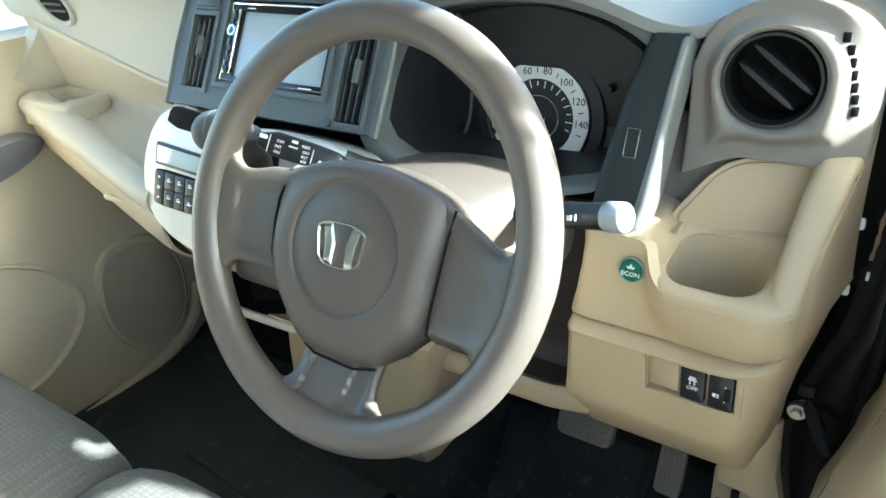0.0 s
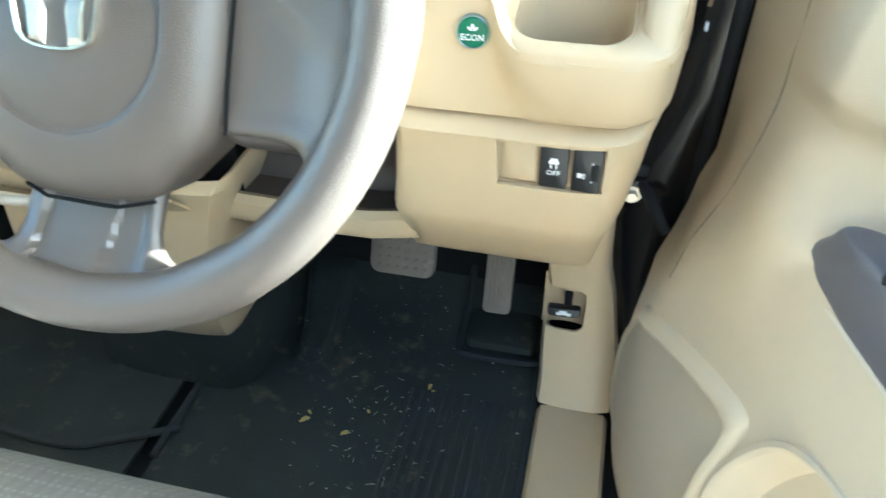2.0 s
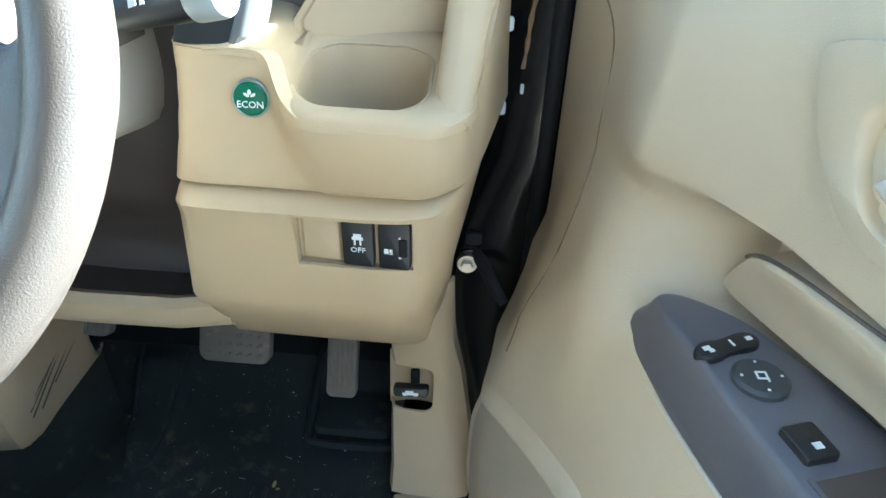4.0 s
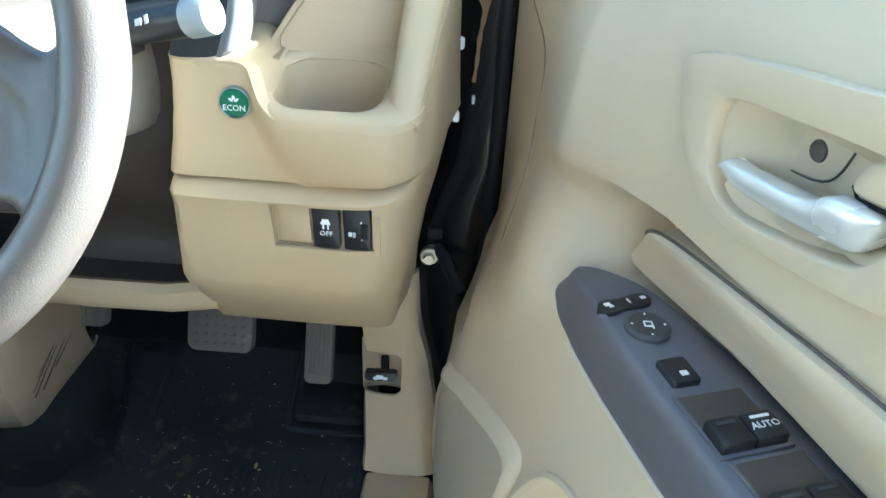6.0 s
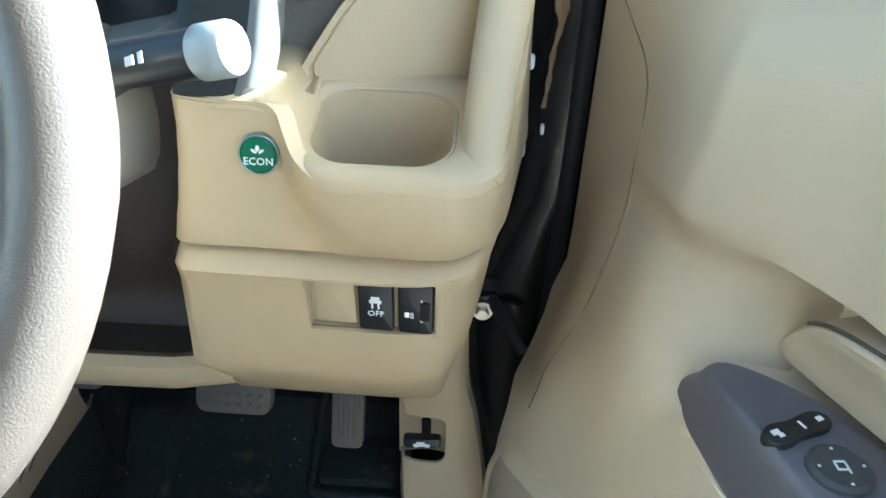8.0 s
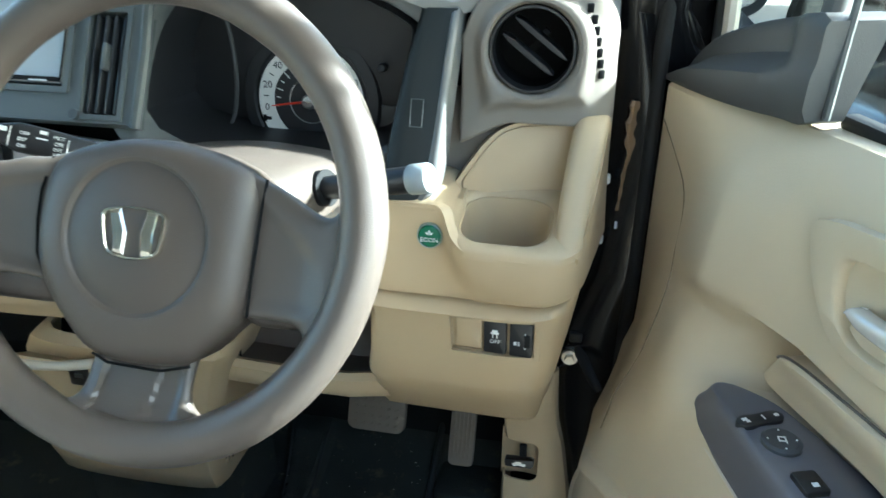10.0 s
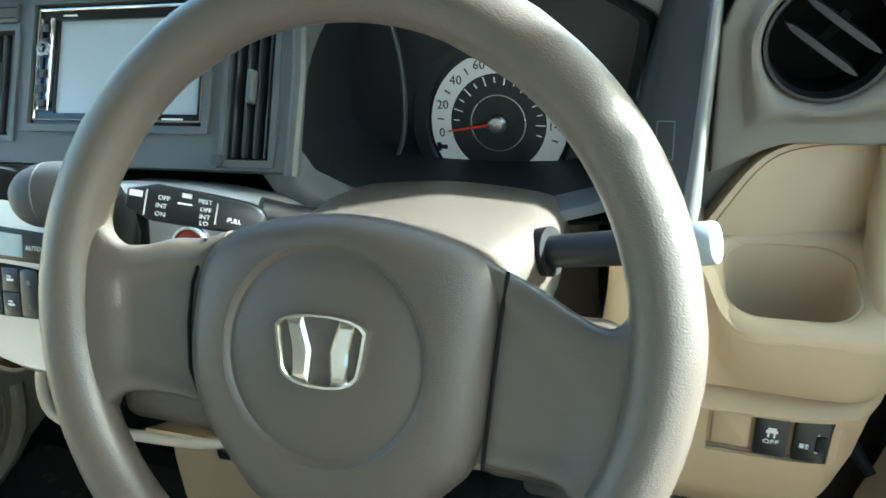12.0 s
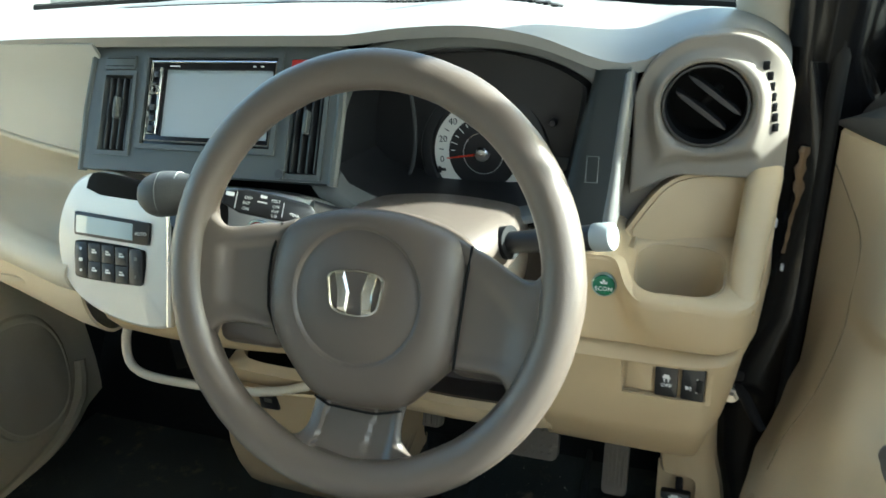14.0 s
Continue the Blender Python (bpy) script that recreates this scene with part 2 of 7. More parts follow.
def rings(rows, cap0=False, cap1=False, closed=True):
    """Quads between rows of points, row by row."""
    bm = bmesh.new()
    vs = [[bm.verts.new(p) for p in row] for row in rows]
    for a, b in zip(vs, vs[1:]):
        n = len(a)
        for i in range(n if closed else n - 1):
            bm.faces.new((a[i], a[(i + 1) % n], b[(i + 1) % n], b[i]))
    if cap0:
        bm.faces.new(vs[0][::-1])
    if cap1:
        bm.faces.new(vs[-1])
    return bm


def slab(outline, z0, z1, bev=0.002):
    """An outline in x and y with thickness and a rounded top edge."""
    c = sum((Vector(p) for p in outline), Vector((0, 0))) / len(outline)

    def inset(d):
        out = []
        for p in outline:
            v = Vector(p) - c
            out.append(c + v * max(0.0, 1 - d / max(v.length, 1e-6)))
        return out

    b = min(bev, abs(z1 - z0) * 0.6)
    s = 1 if z1 > z0 else -1
    rows = [[(*p, z0) for p in outline], [(*p, z1 - s * b) for p in outline], [(*p, z1 - s * b * 0.3) for p in inset(b * 0.3)], [(*p, z1) for p in inset(b)]]
    return rings(rows, True, True)


def dome(outline, prof, c=None):
    """Rings of the outline, drawn in towards its middle by prof's shares, at prof's heights, and closed."""
    c = Vector(c) if c else sum((Vector(p) for p in outline), Vector((0, 0))) / len(outline)
    rows = [[(*(c + (Vector(p) - c) * k), z) for p in outline] for k, z in prof]
    bm = rings(rows)
    bm.verts.ensure_lookup_table()
    n = len(outline)
    last = bm.verts[-n:]
    bm.faces.new(last)
    return bm


def tube(path, r, n=12, caps=True, flat=1.0):
    """A tube along a path; r: one radius or one a point."""
    path = [Vector(p) for p in path]
    rs = r if isinstance(r, (list, tuple)) else [r] * len(path)
    rows, side = [], None
    for i, p in enumerate(path):
        t = (path[min(i + 1, len(path) - 1)] - path[max(i - 1, 0)]).normalized()
        if side is None:
            side = t.orthogonal().normalized()
        side = (side - t * side.dot(t)).normalized()
        up = t.cross(side)
        rows.append([p + rs[i] * (math.cos(a) * side + flat * math.sin(a) * up) for a in (2 * math.pi * k / n for k in range(n))])
    return rings(rows, caps, caps)


def lathe(prof, n=40, cap0=False, cap1=False):
    """A profile of radius and height turned about z."""
    return rings([[(r * math.cos(2 * math.pi * k / n), r * math.sin(2 * math.pi * k / n), z) for k in range(n)] for r, z in prof], cap0, cap1)


def spline(pts, n):
    """n points evenly along a smooth curve through pts."""
    pts = [Vector(p) for p in pts]
    fine = []
    for i in range(len(pts) - 1):
        p0, p1, p2, p3 = pts[max(i - 1, 0)], pts[i], pts[i + 1], pts[min(i + 2, len(pts) - 1)]
        for k in range(12):
            t = k / 12
            fine.append(0.5 * (2 * p1 + (p2 - p0) * t + (2 * p0 - 5 * p1 + 4 * p2 - p3) * t * t + (3 * p1 - p0 - 3 * p2 + p3) * t ** 3))
    fine.append(pts[-1])
    lens = [0.0]
    for a, b in zip(fine, fine[1:]):
        lens.append(lens[-1] + (b - a).length)
    out, j = [], 0
    for k in range(n):
        want = lens[-1] * k / (n - 1)
        while j < len(fine) - 2 and lens[j + 1] < want:
            j += 1
        f = (want - lens[j]) / max(lens[j + 1] - lens[j], 1e-9)
        out.append(fine[j].lerp(fine[j + 1], min(1, f)))
    return out


def sheet(rows, thick=0.0, n=None):
    """A surface through rows of points (each row made smooth over n points), with thickness."""
    if n:
        rows = [spline(r, n) for r in rows]
    bm = rings(rows, closed=False)
    if thick:
        bmesh.ops.recalc_face_normals(bm, faces=bm.faces[:])
        bmesh.ops.solidify(bm, geom=bm.faces[:], thickness=thick)
    return bm


def holed(x0, x1, y0, y1, holes, z0, z1):
    """A plate in x and y with square openings (x0, x1, y0, y1)."""
    xs = sorted({x0, x1, *(v for h in holes for v in h[:2])})
    ys = sorted({y0, y1, *(v for h in holes for v in h[2:])})
    bm = bmesh.new()
    grid = {}
    for x in xs:
        for y in ys:
            grid[x, y] = bm.verts.new((x, y, z1))
    for a, b in zip(xs, xs[1:]):
        for c, d in zip(ys, ys[1:]):
            mx, my = (a + b) / 2, (c + d) / 2
            if not any(h[0] < mx < h[1] and h[2] < my < h[3] for h in holes):
                bm.faces.new((grid[a, c], grid[b, c], grid[b, d], grid[a, d]))
    bmesh.ops.delete(bm, geom=[v for v in bm.verts if not v.link_faces], context="VERTS")
    top = bm.faces[:]
    r = bmesh.ops.extrude_face_region(bm, geom=top)
    bmesh.ops.translate(bm, vec=(0, 0, z0 - z1), verts=[v for v in r["geom"] if isinstance(v, bmesh.types.BMVert)])
    return bm


def joined(*bms):
    out = bmesh.new()
    for b in bms:
        me = bpy.data.meshes.new("tmp")
        b.to_mesh(me)
        b.free()
        out.from_mesh(me)
        bpy.data.meshes.remove(me)
    return out


def cut_out(bm, cutter):
    """The solid bm less the solid cutter, as a mesh."""
    obs = []
    for b in (bm, cutter):
        bmesh.ops.recalc_face_normals(b, faces=b.faces[:])
        me = bpy.data.meshes.new("tmp")
        b.to_mesh(me)
        b.free()
        obs.append(new("tmp_solid", me))
    mod = obs[0].modifiers.new("cut", "BOOLEAN")
    mod.operation, mod.solver, mod.object = "DIFFERENCE", "EXACT", obs[1]
    bpy.context.view_layer.update()
    me = bpy.data.meshes.new_from_object(obs[0].evaluated_get(bpy.context.evaluated_depsgraph_get()))
    for ob in obs:
        bpy.data.objects.remove(ob)
    out = bmesh.new()
    out.from_mesh(me)
    bpy.data.meshes.remove(me)
    return out


def smooth01(a, b, x):
    t = min(1.0, max(0.0, (x - a) / (b - a)))
    return t * t * (3 - 2 * t)


def lettering(text, size, m, material, parent, label="", depth=0.0003):
    """Raised print with Blender's own font, its middle at m."""
    cu = bpy.data.curves.new("print", "FONT")
    cu.body, cu.size, cu.extrude, cu.align_x, cu.align_y, cu.resolution_u = text, size, depth, "CENTER", "CENTER", 2
    tmp = new("tmp_print", cu)
    bpy.context.view_layer.update()
    me = bpy.data.meshes.new_from_object(tmp.evaluated_get(bpy.context.evaluated_depsgraph_get()))
    bpy.data.objects.remove(tmp)
    me.materials.clear()
    me.materials.append(material)
    return part("print", me, material, parent, label, m)


def bars(spec, m, material, parent, name="print", label=""):
    """Small flat marks: rows of (x, y, width, height)."""
    bm = joined(*[rbox((x, y, 0.0002), (w, h, 0.0005), 0) for x, y, w, h in spec])
    return part(name, bm, material, parent, label, m, smooth=False)

# ---------------------------------------------------------------- setting: ground and car body
def lot(x, y):
    bank = (0.50 + 0.09 * min(1.0, max(-3.0, x + 3.0))) * smooth01(-1.5, -2.1, x) * smooth01(2.0, 3.2, y)
    return bank + 0.008 * noise.noise(Vector((x, y, 0)) * 0.4)


gx = [-120, -60, -30, -15, *[v * 0.5 for v in range(-18, 19)], 15, 30, 60, 120]
setting("ground", sheet([[(x, y, lot(x, y)) for x in gx] for y in gx]), GROUND, "pale sunlit concrete of the car lot", "ground")

# floor pan, toe board, inner sill, and unseen rear and roof that close the cabin
floor_rows = [[(x, y, z) for x in (-0.95, -0.6, -0.2, 0.1, 0.25, 0.36)] for y, z in ((-1.9, 0.33), (-0.3, 0.33), (0.42, 0.33), (0.50, 0.36), (0.66, 0.62), (0.69, 0.95), (0.70, 1.125))]
setting("floor", sheet(floor_rows, 0.02), CARPET, "dark carpet of the car floor and toe board", "floor")
setting("wall_rear", rbox((-0.3, -1.92, 0.75), (1.34, 0.04, 0.9), 0.01), LINER, "plain rear wall of the cabin", "wall")
roof = sheet([[(x, y, 1.52 + 0.03 * (1 - ((x + 0.3) / 0.66) ** 2) + dz) for x in (-0.94, -0.7, -0.3, 0.1, 0.3, 0.36)] for y, dz in ((-1.94, -0.02), (-1.0, 0.0), (-0.1, -0.02), (0.02, -0.04), (0.13, -0.055))], 0.03)
setting("ceiling", roof, LINER, "grey fabric headliner under the roof", "ceiling")
setting("wall_right", rbox((0.37, -1.35, 0.72), (0.05, 1.1, 0.72), 0.01), BEIGE_SOFT, "beige trim of the closed rear door", "wall")
setting("pillar_rear", rbox((0.36, -0.86, 1.0), (0.06, 0.12, 1.1), 0.02), LINER, "grey trim of the door pillar", "pillar")
# unseen rail, made thick to block sun at the roof edge
setting("roof_rail", tube(spline([(0.262, 0.03, 1.475), (0.30, -0.15, 1.485), (0.325, -0.45, 1.485), (0.335, -0.95, 1.475)], 14), 0.072, 14), LINER, "grey trim along the edge of the roof", "trim")
setting("wall_left", rbox((-0.99, -1.35, 0.72), (0.05, 1.1, 0.72), 0.01), BEIGE_SOFT, "beige trim of the rear side door", "wall")

# unseen rear windows, tinted to cut light from behind
for x in (0.365, -0.985):
    setting("window_rear", rbox((x, -1.36, 1.27), (0.004, 1.05, 0.40), 0), TINT, "tinted rear side window", "window").visible_shadow = False
setting("wall_nose", rbox((-0.3, 0.76, 0.60), (1.5, 0.06, 1.02), 0.01), MATT, "dark bulkhead behind the dashboard", "bulkhead")
setting("wall_footwell", rbox((-0.975, 0.60, 0.70), (0.03, 0.36, 0.84), 0.01), CARPET, "dark side of the passenger footwell", "wall")
# cowl and the wall below it are added to stop sun leaking through the dash
setting("cowl", rbox((-0.3, 0.605, 1.114), (1.44, 0.37, 0.014), 0.004), MATT, "black cowl at the foot of the windscreen", "cowl")
setting("wall_footwell", rbox((0.385, 0.60, 0.68), (0.03, 0.44, 0.90), 0.01), CARPET, "dark side of the driver's footwell", "wall")

# windscreen base and glass
def screen_base(x):
    return 0.697 - (0.49 if x > -0.42 else 0.36) * (x + 0.42) ** 2


wx = [-0.93 + 1.27 * i / 24 for i in range(25)]
ws = sheet([[(x, screen_base(x) + 0.012, 1.135) for x in wx], [(x * 0.96 - 0.01, screen_base(x) * 0.62 + 0.02, 1.33) for x in wx], [(x * 0.90 - 0.03, screen_base(x) * 0.25 - 0.03, 1.50) for x in wx]], 0.004)
w1 = setting("window_1", ws, GLASS, "clear curved windscreen", "window")
w1.visible_shadow = False
part("window_frame", tube([(x, screen_base(x) + 0.004, 1.139) for x in wx], 0.008, 8), MATT, w1, "black printed edge of the windscreen")

# right front pillar: black painted jamb, seals and cream inner trim
jamb_rows = []
for z, xl in ((0.12, 0.345), (0.36, 0.338), (0.52, 0.325), (0.60, 0.306), (0.66, 0.298), (0.72, 0.300), (0.80, 0.328), (0.96, 0.334), (1.10, 0.336), (1.25, 0.325), (1.50, 0.27)):
    b = -0.55 * max(0, z - 1.12)
    jamb_rows.append([(xl, 0.40 + b, z), (xl + 0.004, 0.372 + b, z), (xl + 0.02, 0.362 + b, z), (0.372, 0.358 + b, z), (0.392, 0.362 + b, z), (0.40, 0.385 + b, z), (0.425 + (0.035 if z < 1.04 else 0.0), 0.40 + b, z), (0.45 + (0.17 if z < 1.04 else 0.0), 0.43 + b, z)])
jamb = setting("pillar_front", sheet(jamb_rows, 0.006, 30), PAINT, "black painted door jamb, dusty", "door jamb")
for k, (x, y, r) in enumerate(((0.380, 0.356, 0.0085),)):
    pth = [(x - 0.03 * max(0, 0.78 - z) * (k == 0), y - 0.55 * max(0, z - 1.12), z) for z in (0.15, 0.4, 0.6, 0.8, 0.95, 1.1, 1.2, 1.35, 1.5)]
    part("door_seal", tube(spline(pth, 30), r, 10), RUBBER, jamb, "black rubber door seal")
def smooth_top(z):
    return min(1.0, max(0.0, (z - 1.18) / 0.08))


ap = [(0.322, 0.396, 1.10), (0.319, 0.394, 1.12), (0.312, 0.385, 1.16), (0.300, 0.30, 1.25), (0.27, 0.13, 1.40), (0.25, 0.0, 1.50)]
trim_rows = [[(x + 0.030 * math.cos(a) - 0.006, y - 0.02 * smooth_top(z) + (0.034 + 0.02 * smooth_top(z)) * math.sin(a), z) for a in (math.pi * 2 * k / 16 for k in range(16))] for x, y, z in spline(ap, 16)]
setting("trim", rings(trim_rows, True, True), CREAM, "cream plastic trim of the windscreen pillar", "pillar trim")
apl = [(-0.94, 0.40, 1.05), (-0.92, 0.42, 1.12), (-0.91, 0.33, 1.22), (-0.87, 0.14, 1.40), (-0.85, 0.0, 1.50)]
setting("trim", rings([[(x + 0.03 * math.cos(a), y + 0.035 * math.sin(a), z) for a in (math.pi * 2 * k / 16 for k in range(16))] for x, y, z in spline(apl, 14)], True, True), CREAM, "cream plastic trim of the far windscreen pillar", "pillar trim")

# bolt, strap, wiring and clips on the jamb
chk = thing("door_check", "zinc hinge bolt and greasy black door check strap", "door check", (0.32, 0.352, 0.683))
bolt_m = plane((0.317, 0.352, 0.684), (1, 0, 0), (0, 0.1, 1))
part("washer", lathe([(0.0, 0.004), (0.0095, 0.004), (0.0105, 0.002), (0.0105, -0.004)], 24), STEEL, chk, "", bolt_m)
part("bolt", lathe([(0.0, 0.011), (0.0055, 0.011), (0.0065, 0.009), (0.0065, 0.003)], 6), STEEL, chk, "", bolt_m, smooth=False)
part("bracket", slab(chaikin([(-0.012, -0.013), (0.016, -0.010), (0.030, -0.022), (0.034, -0.014), (0.020, 0.006), (0.012, 0.014), (-0.010, 0.013)], 2), -0.006, -0.001, 0.001), PAINT, chk, "greasy black hinge bracket", bolt_m)
part("strap", joined(tube([(0.324, 0.356, 0.695), (0.334, 0.340, 0.690), (0.345, 0.325, 0.676), (0.356, 0.315, 0.664)], [0.006, 0.007, 0.0065, 0.005], 10, flat=0.5), rbox((0.322, 0.356, 0.712), (0.016, 0.01, 0.014), 0.003)), RUBBER, chk, "greasy black strap")
wire = thing("wiring_bundle", "brown taped wiring bundle in the door gap", "wiring", (0.352, 0.352, 0.88))
part("tape", tube(spline([(0.361, 0.357, 1.01), (0.358, 0.354, 0.98), (0.360, 0.353, 0.955), (0.3565, 0.354, 0.93), (0.3555, 0.355, 0.905), (0.354, 0.356, 0.885)], 22), [(0.0066 + 0.0022 * math.sin(k * 1.9)) * (1.0 if k < 10 else 0.42) for k in range(22)], 8, flat=0.6), COPPER, wire)
part("plug", rbox((0.354, 0.352, 0.868), (0.003, 0.006, 0.008), 0.001), WHITE, wire, "small white plug")
for x, y, z in ((0.339, 0.348, 0.924), (0.338, 0.344, 0.853)):
    lone("trim_clip", rbox((x, y, z), (0.007, 0.007, 0.012), 0.0025), WHITE, "white plastic clip at the dashboard's edge", "clip", group="trim clips")

# sill and kick panel
sill_rows = []
for y in (-0.85, -0.5, -0.2, 0.1, 0.25, 0.312):
    sill_rows.append([(0.243, y, 0.33), (0.246, y, 0.362), (0.255, y, 0.371), (0.29, y, 0.373), (0.325, y, 0.370), (0.335, y, 0.36), (0.338, y, 0.30)])
setting("door_sill", sheet(sill_rows, 0.004, 20), BEIGE, "beige plastic door sill trim", "sill trim")
kick = thing("kick_panel", "beige kick panel with a hood release recess", "trim panel", (0.29, 0.33, 0.37))
kick_z = ((0.374, 0.312, 0.246, 0.334), (0.40, 0.328, 0.246, 0.335), (0.44, 0.345, 0.243, 0.332), (0.475, 0.355, 0.243, 0.326))
kick_z2 = ((0.535, 0.357, 0.244, 0.315), (0.57, 0.352, 0.242, 0.306), (0.60, 0.347, 0.246, 0.303), (0.66, 0.345, 0.262, 0.301))


def kick_row(z, y, a, b):
    return [(a - 0.004, y + 0.16, z), (a - 0.002, y + 0.04, z), (a, y + 0.006, z), (a + 0.010, y, z), ((a + b) / 2, y - 0.002, z), (b - 0.01, y, z), (b, y + 0.008, z), (b + 0.004, y + 0.04, z)]


notch = rings([[(x, y, z) for x, z in rrect(0.252, 0.5050, 0.072, 0.066, 0.012)] for y in (0.25, 0.374)], True, True)
part("panel", cut_out(sheet([kick_row(*k) for k in kick_z + kick_z2], 0.003, 24), notch), BEIGE, kick)
part("recess", sheet([[(0.236, 0.372, z), (0.262, 0.378, z), (0.290, 0.374, z), (0.292, 0.360, z)] for z in (0.464, 0.505, 0.546)], 0.002, 12), BEIGE, kick, "shaded recess behind the lever")
rel = thing("hood_release", "black hood release lever with a white car symbol", "lever", (0.263, 0.355, 0.50))
hm = plane((0.263, 0.346, 0.507), (1, 0, 0.04), (0, 0.25, 1))
part("grip", slab(rrect(0, 0, 0.040, 0.012, 0.004), -0.008, 0.004, 0.003), BLACK, rel, "", hm)
part("arm", rbox((0.004, 0.012, -0.01), (0.010, 0.022, 0.006), 0.002), MATT, rel, "", hm)
bars([(0, -0.0012, 0.018, 0.003), (-0.001, 0.0014, 0.009, 0.0026), (-0.006, -0.003, 0.004, 0.0015), (0.006, -0.003, 0.004, 0.0015)], hm @ Matrix.Translation((0, 0, 0.0042)), WHITE, rel, "symbol", "white car symbol")

# ---------------------------------------------------------------- dashboard
dash = thing("dashboard", "two-tone beige and grey car dashboard with open shelves", "dashboard", (-0.3, 0.3, 0.8))
# top pad: front edge from the far door to the driver's pillar
edge = [(-0.95, 0.245, 1.115), (-0.80, 0.235, 1.135), (-0.55, 0.228, 1.148), (-0.32, 0.230, 1.150), (-0.13, 0.228, 1.150), (-0.09, 0.222, 1.152), (-0.03, 0.222, 1.158), (0.04, 0.226, 1.158), (0.10, 0.236, 1.146), (0.155, 0.252, 1.122), (0.19, 0.262, 1.116), (0.215, 0.268, 1.127), (0.257, 0.278, 1.140), (0.295, 0.290, 1.130), (0.318, 0.305, 1.108), (0.334, 0.325, 1.085)]
edge = spline(edge, 70)
rows = []
for k in range(7):
    row = []
    for p in edge:
        back = Vector((p.x, screen_base(min(p.x, 0.32)) + 0.01, 1.137))
        if k == 0:
            q = p + Vector((0, 0.004, -0.012))
        elif k == 1:
            q = p
        else:
            f = (0.06, 0.2, 0.45, 0.75, 1.0)[k - 2]
            q = p.lerp(back, f)
            q.z += (0.007, 0.012, 0.012, 0.006, 0.0)[k - 2]
        row.append(q)
    rows.append(row)
part("top_pad", sheet(rows, 0.004), TOP, dash, "pale grey-beige sunlit top pad")


def pad_at(x, y):
    """Height of the pad's upper face."""
    k = min(range(len(edge)), key=lambda i: abs(edge[i].x - x))
    e = edge[k]
    f = min(1.0, max(0.0, (y - e.y) / (screen_base(x) + 0.01 - e.y)))
    stops = ((0.0, 0.0), (0.06, 0.007), (0.2, 0.012), (0.45, 0.012), (0.75, 0.006), (1.0, 0.0))
    for (f0, h0), (f1, h1) in zip(stops, stops[1:]):
        if f <= f1:
            return e.z + (1.137 - e.z) * f + h0 + (h1 - h0) * (f - f0) / (f1 - f0)
    return 1.137


def slot_y(x):
    return screen_base(x) - 0.212 + 0.10 * max(0.0, x)


dem_rows = []
for f in (0.0, 0.06, 0.5, 0.94, 1.0):
    row = []
    for i in range(31):
        x = -0.64 + 0.750 * i / 30 + 0.022 * f * (i / 30) ** 4
        y = slot_y(x) + (screen_base(x) - 0.034 - slot_y(x)) * f * (1.0 if i < 29 else 0.9)
        row.append((x, y, pad_at(x, y) + (0.0035 if 0.0 < f < 1.0 and 0 < i < 30 else -0.002)))
    dem_rows.append(row)
dem = part("demister_panel", sheet(dem_rows, 0.003), DEMIST, dash, "grey windscreen demister panel")
part("demister_gap", sheet([[(x, slot_y(x) - 0.004, pad_at(x, slot_y(x)) + 0.0012), (x, slot_y(x) + 0.003, pad_at(x, slot_y(x)) + 0.0014)] for x in [-0.60 + 0.70 * i / 40 for i in range(41)]], 0.001), MATT, dem, "dark gap along the panel")
slot_mesh = mesh_of("slot", rbox((0, 0, 0), (0.0055, 0.013, 0.003), 0.0), MATT, False)
for k in range(26):
    x = -0.145 + 0.0094 * k
    part("slot", slot_mesh, MATT, dem, "", Matrix.Translation((x, slot_y(x) - 0.003, pad_at(x, slot_y(x)) + 0.0012)))

# passenger side: grey upper panel with piping, open shelf, glove box
px = [-0.945, -0.90, -0.84, -0.80, -0.72, -0.65, -0.58, -0.52, -0.44]


def along(prof, xs=px, thick=0.004, n=18):
    def lift(x, z):
        return z + max(0.0, 0.935 - z) / 0.14 * 0.105 * min(1.0, max(0.0, (-0.64 - x) / 0.24)) ** 1.3

    return sheet([[(x, y, lift(x, z)) for y, z in prof] for x in xs], thick, n)




def pipe(x):
    return 0.270, 0.984 + 0.24 * max(0.0, -0.560 - x)


panel_rows = []
for x in px:
    py, pz = pipe(x)
    panel_rows.append([(x, 0.232, 1.143), (x, 0.240, 1.125), (x, 0.257, 1.085), (x, 0.266, pz + 0.4 * (1.085 - pz)), (x, py, pz + 0.004)])
part("passenger_panel", sheet(panel_rows, 0.004, 18), PANEL, dash, "pale grey-beige upper panel")


def lip_at(x):
    """The shelf's front lip, nearer and lower towards the middle of the car."""
    f = min(1.0, max(0.0, (x + 0.94) / 0.47))
    return 0.218 - 0.106 * f, 0.944 - 0.046 * f


